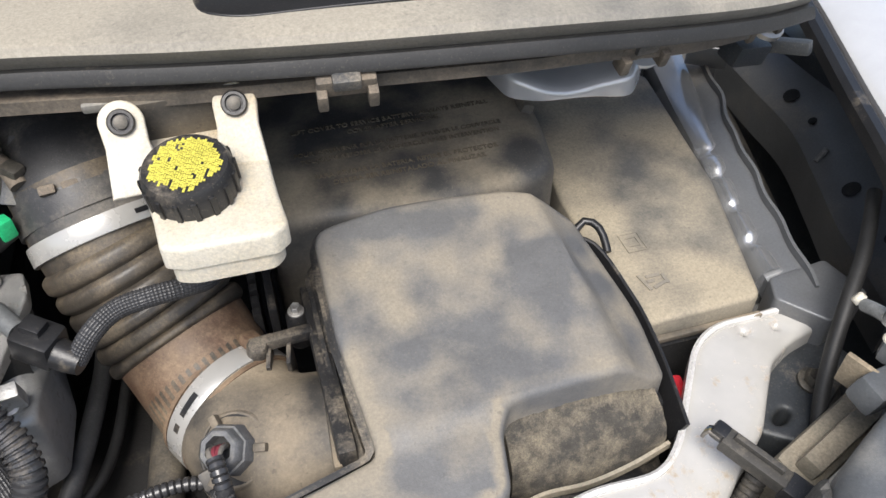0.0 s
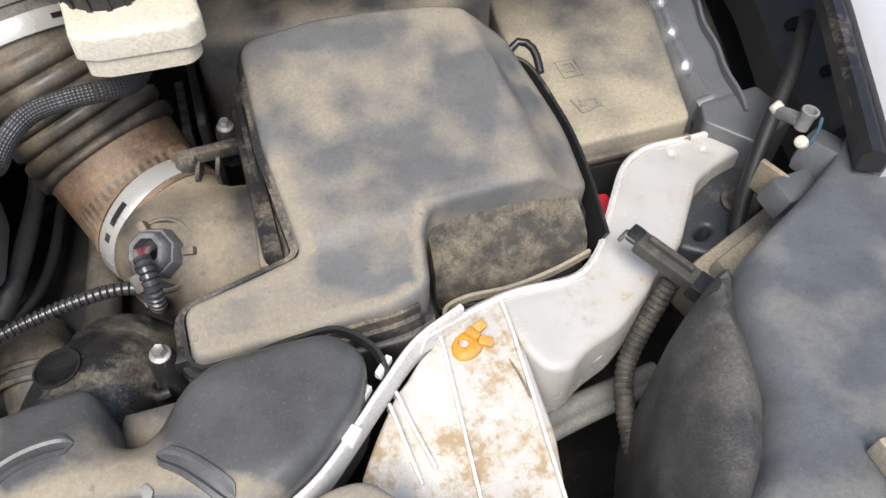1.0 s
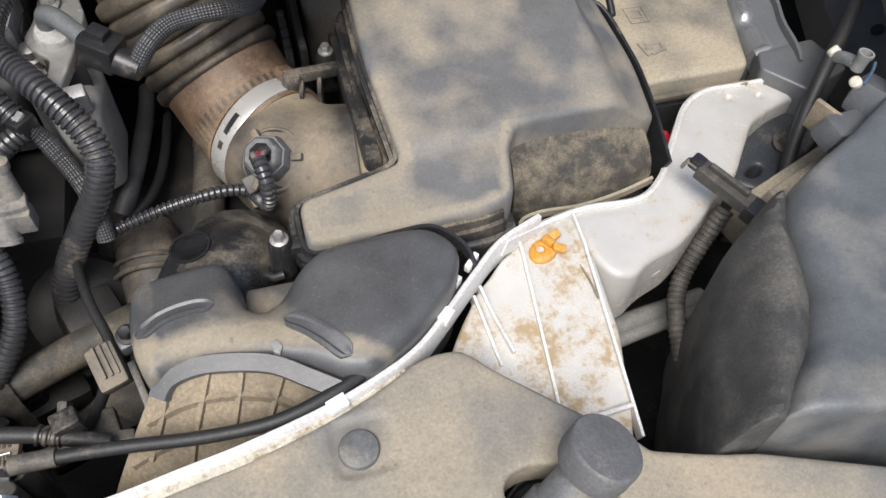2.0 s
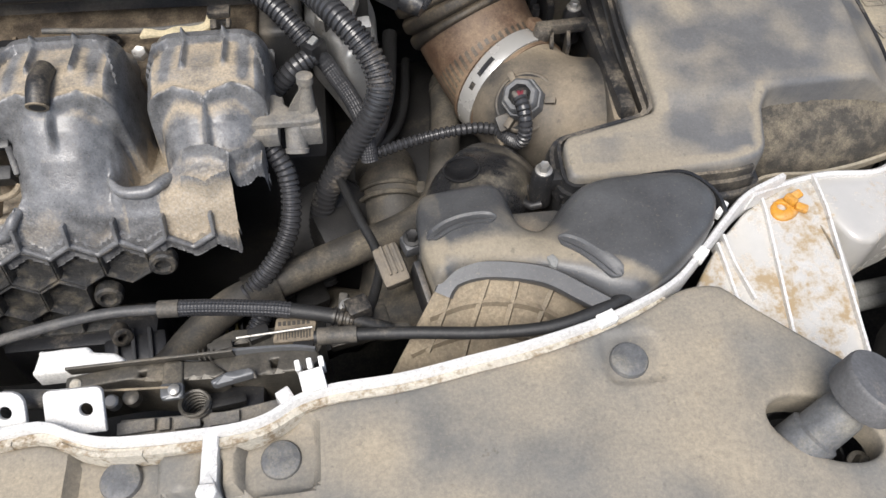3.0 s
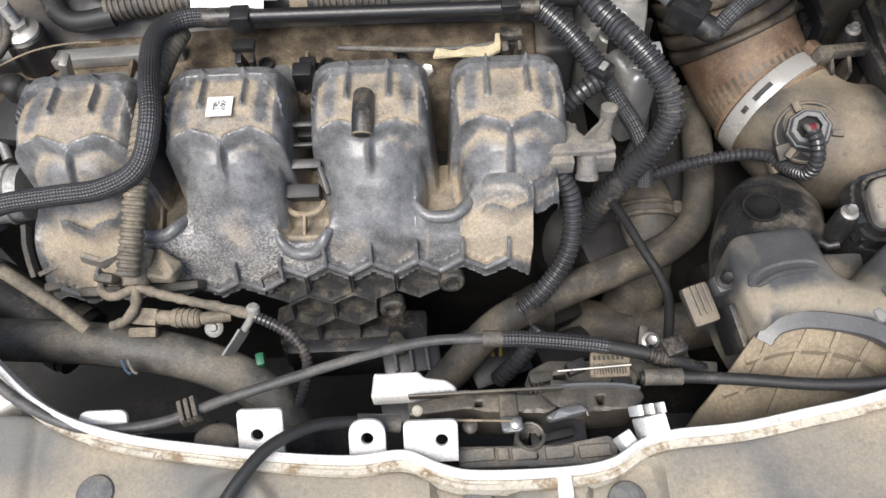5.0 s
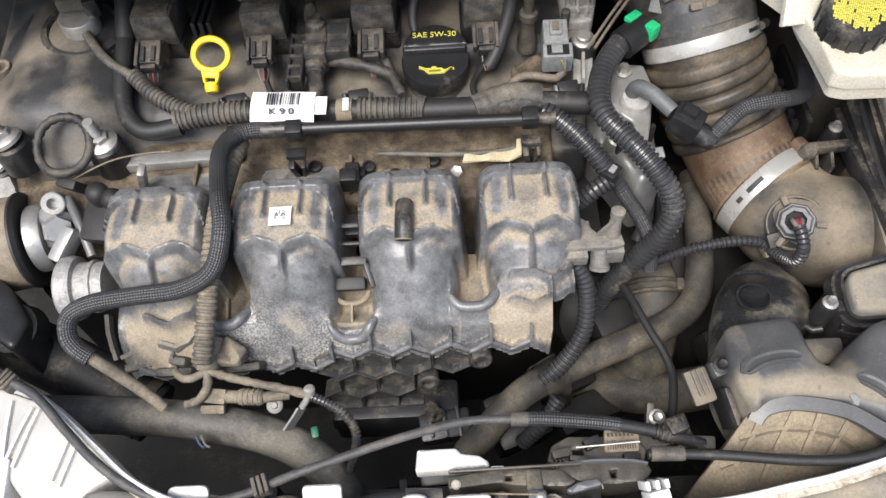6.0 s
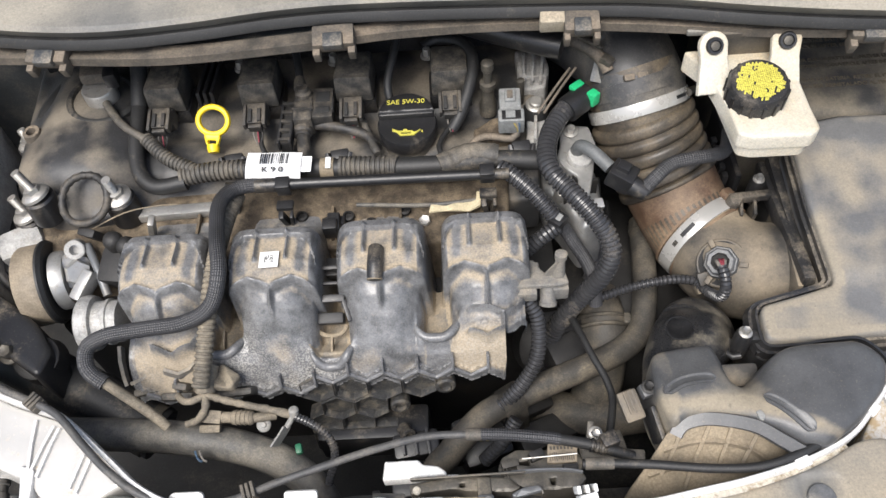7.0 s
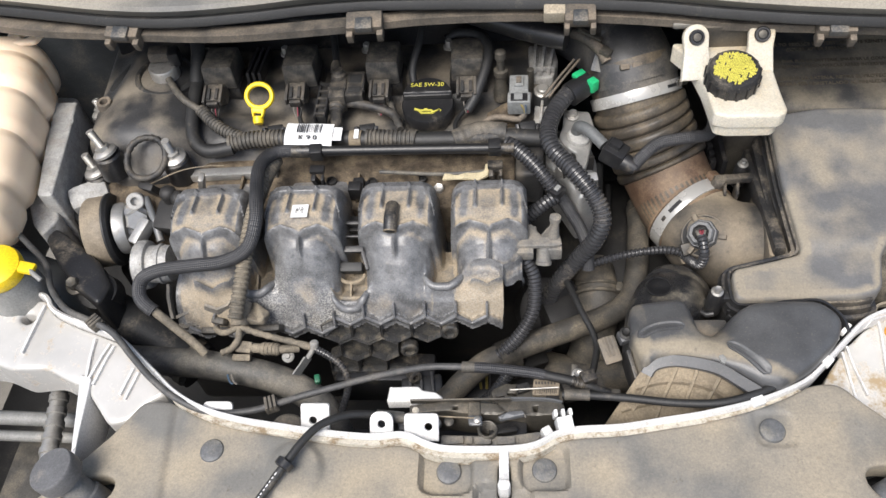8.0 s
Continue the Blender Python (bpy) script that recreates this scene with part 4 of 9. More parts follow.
# sensor tube, sticker, bracket arm and fixings on it
b = tube([(-0.107, 0.264, 0.7955), (-0.1075, 0.248, 0.7975), (-0.108, 0.2365, 0.7915)], 0.0068, 18, 0.003)
part("sensor_tube", b, black_plastic, mani)
part("tube_mouth", lathe((-0.1081, 0.2358, 0.7911), (-0.03, -0.9, -0.42), [(0, 0.0069), (0.0010, 0.0069), (0.0012, 0.0065), (0.0010, 0.0050), (0.0004, 0.0048)], 20), boot_plastic, mani)
# black disc for the shade inside the tube
part("tube_bore_shade", lathe((-0.1081, 0.2356, 0.7910), (-0.03, -0.9, -0.42), [(0, 0.0048), (0.0010, 0.0048), (0.0010, 0.002)], 20), tray_and_hole_black, mani)
part("sticker", box((0.0165, 0.0165, 0.0006), pose(-0.1990, 0.2560, 0.8000, -2, 0, 1), 0.0), paper, mani, "small square white sticker")
b = bmesh.new()
rs = random.Random(4)
for i in range(8):
    for j in range(8):
        if rs.random() < 0.5:
            box((0.0009, 0.0009, 0.0003), pose(-0.2025 + i * 0.0010, 0.2530 + j * 0.0010, 0.8005, -2), 0.0, b)
part("sticker_print", b, grey_plastic, mani)
b = sheet(rounded([(0.012, 0.2700), (0.0305, 0.2700), (0.0320, 0.2675), (0.0350, 0.2675), (0.0360, 0.2600), (0.0400, 0.2555), (0.0580, 0.2560), (0.0600, 0.2440), (0.0540, 0.2415), (0.012, 0.2420)], 0.0012, 2), 0.7510, 0.7555, 0.0012, 0.006)
part("bracket_arm", b, mount_dust, mani, "dusty side bracket")
b = box((0.018, 0.016, 0.012), pose(0.0225, 0.2440, 0.7450), 0.0015)
box((0.014, 0.012, 0.016), pose(0.0530, 0.2450, 0.7430), 0.0015, b)
part("arm_web", b, mount_dust, mani)
b = lathe((0.0430, 0.2500, 0.7480), (-0.06, -0.62, -0.72), [(0, 0.0080), (0.018, 0.0074), (0.0185, 0.0082), (0.0215, 0.0080), (0.0215, 0.0050), (0.012, 0.0046)], 20)
part("arm_boss", b, mount_dust, mani)
b = lathe((0.0515, 0.2535, 0.7540), (0.06, 0.12, 1), [(0, 0.0062), (0.022, 0.0042), (0.0225, 0.0056), (0.0280, 0.0056), (0.0290, 0.0036)], 14)
part("bracket_boss", b, mount_dust, mani)
part("gusset", swept([V(0.0512, 0.2530, 0.7750), V(0.0455, 0.2530, 0.7660), V(0.0400, 0.2530, 0.7560)], [(-0.0012, -0.0055), (-0.0012, 0.0010), (0.0012, 0.0010), (0.0012, -0.0055)]), mount_dust, mani)
for x, y, z in ((-0.067, 0.325, 0.748),):
    part("bolt", bolt((x, y, z), (0, -0.35, 1), 0.006, 0.008), zinc, mani, "zinc flange bolt")
b = box((0.018, 0.004, 0.010), pose(-0.1545, 0.268, 0.764, 25), 0.0012)
box((0.020, 0.018, 0.008), pose(-0.1545, 0.276, 0.752, 10), 0.0015, b)
box((0.022, 0.003, 0.006), pose(-0.1545, 0.254, 0.760, 20), 0.001, b)
for s in (-1, 1):
    box((0.003, 0.018, 0.006), pose(-0.1545 + s * 0.0105, 0.262, 0.760, 12), 0.001, b)
part("latch", b, black_plastic, mani)
b = box((0.030, 0.007, 0.006), pose(-0.1545, 0.2400, 0.757, 25), 0.0015)
for s in (-1, 1):
    box((0.0045, 0.020, 0.006), pose(-0.1545 + s * 0.0165, 0.2300, 0.751, 30, 0, s * 18), 0.0012, b)
part("port_frame", b, black_plastic, mani)
# solid black block: the port's inner shade is put into its colour
part("port_mouth_shade", box((0.024, 0.010, 0.016), pose(-0.1545, 0.2310, 0.737, 25), 0.002), rubber_black, mani, "black block for the unlit port between the runners")
arc = [(-0.1545 + 0.0135 * math.cos(a), 0.2255 + 0.0085 * math.sin(a), 0.7335 + 0.003 * math.sin(a)) for a in np.linspace(math.pi, 2 * math.pi, 15)]
part("port_ledge", tube(arc, 0.0022, 8, smooth_line=False), boot_plastic, mani)
part("valley_rib", box((0.0022, 0.020, 0.008), pose(-0.1545, 0.209, 0.7255, 20), 0.0008), boot_plastic, mani)
b = box((0.0022, 0.03, 0.008), pose(-0.2525, 0.212, 0.728, 20), 0.0008)
part("valley_rib", b, boot_plastic, mani)
b = lathe((-0.099, 0.163, 0.640), (0.4, -0.7, 0.4), [(0, 0.007), (0.012, 0.007), (0.013, 0.005), (0.013, 0.0035), (0.006, 0.003)], 16)
part("side_spigot", b, black_plastic, mani)
part("plenum_floor", box((0.11, 0.035, 0.05), pose(-0.13, 0.176, 0.605, 0), 0.006), clean_black, mani)

# throttle housing and drive pulley at the manifold's end
thr = thing("aluminium_pump_body", (-0.38, 0.25, 0.66), "bare cast aluminium pump housing with a drive pulley", "engine pump")
part("flange", lathe((-0.350, 0.243, 0.735), (-1, -0.05, 0), [(0, 0.0195), (0.008, 0.020), (0.009, 0.0215), (0.012, 0.0215), (0.013, 0.020), (0.022, 0.0205), (0.023, 0.0250), (0.028, 0.0265), (0.034, 0.0260), (0.036, 0.024)], 40), cast_alloy, thr)
part("lug", lathe((-0.404, 0.296, 0.744), (0.55, -0.55, 0.6), [(-0.012, 0.020), (0.006, 0.019), (0.010, 0.016)], 18), aluminium, thr)
part("hex_boss", lathe((-0.3985, 0.2905, 0.750), (0.55, -0.55, 0.6), [(0, 0.0125), (0.012, 0.0125), (0.0145, 0.0110), (0.0145, 0.004)], 6), aluminium, thr)
part("ear", box((0.012, 0.030, 0.016), pose(-0.385, 0.272, 0.752, 20, 0, -28), 0.003), aluminium, thr)
part("hub", lathe((-0.408, 0.292, 0.738), (-1, -0.2, 0), [(0, 0.026), (0.006, 0.0285), (0.012, 0.0285), (0.014, 0.024)], 32), aluminium, thr)
part("pulley", lathe((-0.423, 0.291, 0.736), (-1, -0.2, 0), [(0, 0.026), (0, 0.038), (0.003, 0.041), (0.005, 0.041), (0.006, 0.036)], 40), rubber_black, thr, "black pulley")
part("drive_belt", lathe((-0.4245, 0.2905, 0.736), (-1, -0.2, 0), [(0.003, 0.026), (0.003, 0.0385), (0.005, 0.0392), (0.024, 0.0392), (0.026, 0.0380), (0.026, 0.026)], 40), clip_pale, thr, "dusty brown belt face")

# ---- cylinder head strip and valve cover ----
b = sheet(rounded([(-0.46, 0.30), (0.012, 0.30), (0.016, 0.37), (-0.46, 0.39)], 0.004), 0.55, lambda x, y: 0.752 + 0.10 * (y - 0.315), 0.004, 0.012)
head = thing("cylinder_head", (-0.2, 0.34, 0.55), "dirty tan cylinder head casting", "cylinder head")
part("casting", b, head_metal, head)
for x, y, z in ((-0.262, 0.318, 0.755), (-0.140, 0.331, 0.757), (-0.118, 0.322, 0.756), (-0.086, 0.334, 0.757), (-0.020, 0.318, 0.755), (-0.185, 0.334, 0.757)):
    part("core_plug", lathe((x, y, z), (0, -0.1, 1), [(0, 0.0058), (0.003, 0.0055), (0.0035, 0.0035), (0.001, 0.003)], 14), dark_metal, head)
part("clip_block", box((0.014, 0.012, 0.020), pose(-0.1545, 0.312, 0.766, 8), 0.002), clean_black, head)
for x in (-0.285, -0.155, -0.09, -0.03):
    part("casting_rib", box((0.003, 0.035, 0.010), pose(x, 0.325, 0.756, 5), 0.001), head_metal, head)
part("casting_edge", box((0.115, 0.012, 0.010), pose(-0.305, 0.3475, 0.760, 0, 0, 2), 0.002), aluminium, head, "bright bare metal edge")
part("block", box((0.50, 0.30, 0.32), pose(-0.19, 0.42, 0.53), 0.01), dark_metal, head, "dark engine block")


def cover_top(x, y):
    z = 0.768
    dome = (1 / (1 + math.exp((x + 0.352) / 0.010)))
    z += 0.036 * dome * (1 / (1 + math.exp(-(y - 0.362) / 0.008)))
    z += 0.010 * (1 / (1 + math.exp(-(y - 0.447) / 0.0025))) * (1 - dome)
    z += 0.006 * math.exp(-((y - 0.405) / 0.016) ** 2) * (1 - dome) * (0.6 + 0.4 * math.sin(x * 90))
    z -= 0.022 * (1 / (1 + math.exp((y - 0.372) / 0.005))) * (1 - dome)
    z -= 0.02 * (1 / (1 + math.exp((x + 0.45) / 0.008)))
    z += 0.009 * math.exp(-((x + 0.300) / 0.028) ** 6) * math.exp(-((y - 0.400) / 0.028) ** 6)
    for c in (-0.329, -0.232, -0.134, -0.037):
        z += 0.004 * math.exp(-((x - c) / 0.03) ** 4) * (1 / (1 + math.exp(-(y - 0.43) / 0.004)))
    return z + 0.0006 * noise.noise((x * 60, y * 60, 2.0))


vc = thing("valve_cover", (-0.2, 0.46, 0.74), "dusty black plastic valve cover", "valve cover")
part("cover", sheet(rounded([(-0.468, 0.372, 0.02), (-0.43, 0.336, 0.02), (-0.352, 0.342), (-0.345, 0.356), (0.046, 0.348), (0.056, 0.60), (-0.49, 0.60)], 0.008), 0.70, cover_top, 0.006, 0.008), valve_plastic, vc)
part("rear_wall", box((0.55, 0.012, 0.07), pose(-0.20, 0.545, 0.815, -10), 0.004), clean_black, vc)
part("rear_ledge", box((0.53, 0.004, 0.004), pose(-0.20, 0.536, 0.84), 0.001), clean_black, vc)
for x in (-0.285,):
    for k in (-1, 0, 1):
        part("rib", box((0.004, 0.06, 0.016), pose(x + k * 0.007, 0.49, 0.795, -8), 0.0012), clean_black, vc)
part("cam_boss", sheet(rounded([(-0.016, 0.420), (0.004, 0.428), (0.024, 0.420), (0.022, 0.395), (-0.014, 0.397)], 0.006), 0.755, lambda x, y: 0.779 + 0.004 * math.sin(x * 150), 0.004, 0.006), head_metal, vc, "tan dusty raised boss")
part("side_wall", box((0.050, 0.12, 0.016), pose(0.030, 0.452, 0.762, 2, 0, 2), 0.004), valve_plastic, vc)
for x_ in (-0.205, -0.115, -0.075):
    part("wall_boss", lathe((x_, 0.534, 0.823), (0, -1, 0.2), [(0, 0.008), (0.006, 0.007), (0.007, 0.004)], 14), black_plastic, vc)
part("round_seat", lathe((-0.392, 0.470, 0.797), (0.05, -0.05, 1), [(0, 0.038), (0.006, 0.037), (0.008, 0.034), (0.008, 0.031), (0.003, 0.029), (0.003, 0.02)], 32), rubber_black, vc)
part("boss", lathe((-0.462, 0.437, 0.765), (0, -0.05, 1), [(0, 0.011), (0.024, 0.0095), (0.030, 0.0085), (0.030, 0.005), (0.022, 0.004)], 18), clip_brown, vc)

snr = thing("cam_sensor", (-0.392, 0.470, 0.80), "round metal sensor with a grey plug in its seat", "sensor")
part("can", lathe((-0.392, 0.470, 0.798), (0.03, -0.05, 1), [(0, 0.0168), (0.018, 0.0168), (0.020, 0.0155), (0.020, 0.01)], 28), zinc, snr)
part("plug", box((0.024, 0.018, 0.013), pose(-0.394, 0.478, 0.827, 0, 5, 10), 0.004), clip_brown, snr)
part("plug_latch", box((0.013, 0.018, 0.018), pose(-0.376, 0.476, 0.824, 0, 0, 10), 0.003), clean_black, snr)


def coil(name="ignition_coil"):
    e = thing(name, (0, 0, 0), "black plastic ignition coil with a wired plug", "ignition coil", "ignition coils on the valve cover")
    b = box((0.039, 0.046, 0.030), pose(0, 0.004, 0.030, -4), 0.004, taper=0.93)
    part("body", b, coil_plastic, e)
    part("foot", box((0.043, 0.040, 0.018), pose(0, 0.0, 0.008), 0.003), clean_black, e)
    part("connector", box((0.020, 0.018, 0.018), pose(-0.001, -0.030, 0.018, 15), 0.003), black_plastic, e)
    latch = part("latch", box((0.016, 0.022, 0.005), pose(-0.001, -0.040, 0.029, 15), 0.0015), relay_plastic, e)
    for s in (-0.0105, 0.0085):
        part("prong", box((0.0032, 0.024, 0.009), pose(s, -0.043, 0.029, 15), 0.001), relay_plastic, latch)
    part("latch_tip", box((0.013, 0.004, 0.009), pose(-0.001, -0.0535, 0.0235, 15), 0.001), relay_plastic, latch)
    # black strips on the latch for the shade in its gaps
    part("latch_gap_shade", box((0.0035, 0.014, 0.003), pose(-0.0055, -0.044, 0.0315, 15), 0.0004), tray_and_hole_black, e)
    part("latch_gap_shade", box((0.0035, 0.014, 0.003), pose(0.0035, -0.044, 0.0315, 15), 0.0004), tray_and_hole_black, e)
    part("top_label", box((0.030, 0.034, 0.0006), pose(0, 0.004, 0.0458, -4), 0.0002), coil_plastic, e)
    part("bolt", bolt((-0.022, 0.026, 0.030), (0, 0, 1), 0.0045, 0.008), zinc, e, "zinc bolt")
    for dx, mt in ((-0.0042, wire_white), (-0.0005, wire_red), (0.0032, rubber_black)):
        part("wire", tube([(dx, -0.050, 0.020), (dx * 1.2 + 0.0006, -0.0555, 0.016), (dx * 0.5, -0.061, 0.008)], 0.0007, 8, 0.003), mt, e)
    return e


first = coil()
first.matrix_basis = pose(-0.323, 0.470, 0.777)
for k, x in enumerate((-0.228, -0.132, -0.036)):
    copy_thing(first, pose(x, 0.468, 0.777, 0, 0, (0.6, -0.8, 0.4)[k]))

# oil filler cap
cap = thing("oil_filler_cap", (-0.080, 0.415, 0.775), "black plastic oil filler cap with yellow print", "oil cap")
part("neck", lathe((-0.080, 0.412, 0.755), (0, 0, 1), [(0, 0.029), (0.006, 0.027), (0.012, 0.025), (0.024, 0.025), (0.026, 0.022)], 30), valve_plastic, cap)
part("disc", lathe((-0.080, 0.414, 0.780), (0, -0.05, 1), [(0, 0.026), (0.001, 0.0285), (0.013, 0.0292), (0.0155, 0.028), (0.016, 0.02)], 40), clean_black, cap)
gr = sheet([(-0.080 + 0.0275 * math.cos(a), 0.415 + 0.0265 * math.sin(a)) for a in np.linspace(0.12, math.pi - 0.12, 20)], 0.792, lambda x, y: 0.8055 + 0.10 * (y - 0.41), 0.002, 0.01)
part("grip", gr, clean_black, cap)
part("grip_edge", box((0.052, 0.003, 0.010), pose(-0.080, 0.4185, 0.800, 20), 0.001), black_plastic, cap)
writing("SAE 5W-30", 0.0078, pose(-0.080, 0.4265, 0.8079, 6, 0, -0.5), yellow_print, cap, depth=0.0002)
b = sheet([(-0.090, 0.4005), (-0.0865, 0.3955), (-0.073, 0.3955), (-0.0665, 0.402), (-0.0725, 0.3985), (-0.075, 0.401), (-0.079, 0.401), (-0.080, 0.403), (-0.083, 0.403), (-0.084, 0.401), (-0.0885, 0.4015), (-0.094, 0.4045), (-0.094, 0.402)], 0.7956, 0.7972, 0.0, 0.01,
          [[(-0.086, 0.3995), (-0.076, 0.3995), (-0.0755, 0.397), (-0.0855, 0.397)]])
box((0.0012, 0.002, 0.0008), pose(-0.0652, 0.3995, 0.7968), 0.0, b)
part("oil_can_mark", b, yellow_print, cap, "yellow oil can symbol")

# dipstick
dip = thing("dipstick", (-0.263, 0.397, 0.77), "yellow plastic dipstick with a ring handle", "dipstick")
RM = pose(-0.2700, 0.4215, 0.8060, 42, 0, -8)
hole_ = circle(0, 0.001, 0.0128, 36, 0.0105)
outer_ = circle(0, 0.001, 0.0176, 36, 0.0160)
b = sheet(outer_, -0.0022, 0.0022, 0.0016, 0.004, [hole_])
b.transform(RM)
part("ring", b, yellow_plastic, dip)
b = sheet(rounded([(-0.0085, -0.0125), (0.0085, -0.0125), (0.0058, -0.0235), (-0.0058, -0.0235)], 0.002, 3), -0.0026, 0.0026, 0.0012, 0.004, [rounded([(-0.0045, -0.0185), (0.0045, -0.0185), (0.0040, -0.0222), (-0.0040, -0.0222)], 0.0008, 2)])
b.transform(RM)
part("shank", b, yellow_plastic, dip)
part("foot", lathe(RM @ V(0, -0.0245, -0.0015), (0.05, -0.6, -0.4), [(-0.002, 0.0058), (0.002, 0.0062), (0.006, 0.0052)], 16), yellow_plastic, dip)
part("seal", lathe((-0.263, 0.398, 0.760), (0, 0, 1), [(0, 0.008), (0.014, 0.008), (0.015, 0.006)], 16), rubber_black, dip)


# ---- harness, pipes and sensors over the engine ----
har = thing("engine_wiring_harness", (-0.15, 0.36, 0.76), "dusty corrugated wiring harness along the valve cover", "wiring harness")
part("trunk", tube([(-0.245, 0.374, 0.786), (-0.19, 0.371, 0.787), (-0.12, 0.366, 0.786), (-0.05, 0.364, 0.786), (0.0, 0.366, 0.786), (0.045, 0.364, 0.784)], 0.0095, 14), rubber_black, har)
part("ribbed_sleeve", conduit([(-0.30, 0.371, 0.784), (-0.27, 0.374, 0.786), (-0.235, 0.374, 0.787)], 0.0098, 0.0046, 0.0014), conduit_dusty, har)
part("ribbed_sleeve", conduit([(-0.145, 0.368, 0.788), (-0.12, 0.366, 0.788), (-0.092, 0.364, 0.788)], 0.0105, 0.0046, 0.0014), conduit_dusty, har)
part("ribbed_sleeve", conduit([(-0.338, 0.412, 0.798), (-0.315, 0.390, 0.792), (-0.285, 0.374, 0.788)], 0.0072, 0.0042, 0.0012), conduit_dusty, har)
part("taped_branch", tube([(-0.385, 0.458, 0.808), (-0.365, 0.430, 0.805), (-0.350, 0.418, 0.801), (-0.335, 0.410, 0.797)], 0.0042, 10), conduit_dusty, har)
part("loom", tube([(-0.352, 0.455, 0.800), (-0.349, 0.41, 0.792), (-0.342, 0.378, 0.784), (-0.325, 0.364, 0.780), (-0.295, 0.366, 0.782)], 0.0078, 12), rubber_black, har)
part("loom", tube([(-0.37, 0.56, 0.83), (-0.36, 0.52, 0.832), (-0.352, 0.49, 0.822), (-0.352, 0.455, 0.800)], 0.0085, 12), rubber_black, har)


def wrap(line, r, bm=None):
    """Loose tape wound in uneven folds."""
    rr = random.Random(7)
    steps = [rr.uniform(-0.0005, 0.0006) for _ in range(60)]
    return tube(line, lambda s: r + steps[int(s / 0.004) % 60], 14, 0.002, bm=bm)


part("tape_wrap", wrap([(-0.050, 0.362, 0.787), (-0.02, 0.372, 0.789), (0.006, 0.369, 0.788)], 0.0115), conduit_dusty, har, "loose dusty tape wrap")
part("tape_wrap", wrap([(-0.098, 0.366, 0.787), (-0.090, 0.364, 0.787)], 0.011), conduit_dusty, har)
part("white_tape", lathe((-0.163, 0.3685, 0.787), (1, -0.05, 0), [(0, 0.0098), (0.0001, 0.0101), (0.013, 0.0101), (0.0131, 0.0098)], 20), boot_plastic, har)
part("white_tape", box((0.005, 0.012, 0.0012), pose(-0.1545, 0.3655, 0.7977, 8), 0.0003), paper, har)
part("coil_branch", tube([(-0.2290, 0.4350, 0.7900), (-0.2270, 0.4200, 0.7870), (-0.2260, 0.4070, 0.7850), (-0.2210, 0.3960, 0.7830)], 0.0026, 10), rubber_black, har)
part("coil_branch", wrap([(-0.1300, 0.4370, 0.7900), (-0.1220, 0.4180, 0.7890), (-0.1150, 0.3970, 0.7890), (-0.1090, 0.3810, 0.7880)], 0.0040), conduit_dusty, har)
part("coil_branch", tube([(-0.0290, 0.4340, 0.7900), (-0.0360, 0.4190, 0.7840), (-0.0470, 0.4020, 0.7820), (-0.0500, 0.3870, 0.7840), (-0.0450, 0.3720, 0.7860)], 0.0028, 10), rubber_black, har)
part("coil_branch", tube([(-0.329, 0.412, 0.785), (-0.336, 0.405, 0.793)], 0.0035, 10), rubber_black, har)
part("side_loom", tube([(-0.0210, 0.3840, 0.7860), (-0.0100, 0.3940, 0.7880), (0.0050, 0.3930, 0.7890), (0.0200, 0.3880, 0.7900), (0.0280, 0.3940, 0.7960), (0.0250, 0.3980, 0.8020)], 0.0036, 12), clip_brown, har)
part("rear_loom", tube([(-0.0620, 0.5040, 0.8100), (-0.0480, 0.5090, 0.8150), (-0.0270, 0.4990, 0.8200), (-0.0160, 0.4860, 0.8220), (-0.0120, 0.4650, 0.8220), (-0.0160, 0.4430, 0.8150), (-0.0270, 0.4160, 0.8000), (-0.0360, 0.4060, 0.7900)], 0.0058, 12), rubber_black, har)
for x, y in ((-0.250, 0.388), (-0.146, 0.385), (0.029, 0.381)):
    b = box((0.018, 0.012, 0.010), pose(x, y, 0.784, 20, 0, 8), 0.002)
    for k in (-1, 1):
        box((0.004, 0.010, 0.014), pose(x + k * 0.009, y - 0.004, 0.786, 35, k * 20, 0), 0.001, b)
    part("harness_clip", b, clean_black, har)

tag = thing("barcode_label", (-0.208, 0.357, 0.795), "white paper barcode label folded round the harness", "label")
LM = pose(-0.2045, 0.3615, 0.8052, 14, 0, -4)
b = bmesh.new()
nx_ = 12
loops = []
for i in range(nx_ + 1):
    u = -0.026 + 0.052 * i / nx_
    loops.append([LM @ V(u, v, -0.9 * (v * 1.0) ** 2 * 20 + 0.0004 * math.sin(u * 160)) for v in np.linspace(-0.0135, 0.0135, 9)])
skin(b, loops, closed=False)
part("paper", b, paper, tag)
b = box((0.010, 0.016, 0.0005), LM @ pose(0.0305, 0.001, -0.0030), 0)
part("tail", b, paper, tag)
b = bmesh.new()
rb = random.Random(12)
u = -0.013
while u < 0.0145:
    w = rb.choice((0.0005, 0.0005, 0.001, 0.0014))
    loops = [[LM @ V(u + s, v, -0.9 * v * v * 20 + 0.0013) for v in np.linspace(-0.0005, 0.0115, 6)] for s in (0, w)]
    skin(b, loops, closed=False)
    u += w + rb.choice((0.0007, 0.0010, 0.0015))
part("bar_code", b, ink, tag)
for dx in (-0.0003, 0.0, 0.0003):
    writing("K 9 0", 0.0072, LM @ pose(dx, -0.0088, 0.0010, 14) @ Matrix.Diagonal((1.3, 1.0, 1.0, 1.0)), ink, tag, depth=0.0002 + abs(dx) * 0.1)

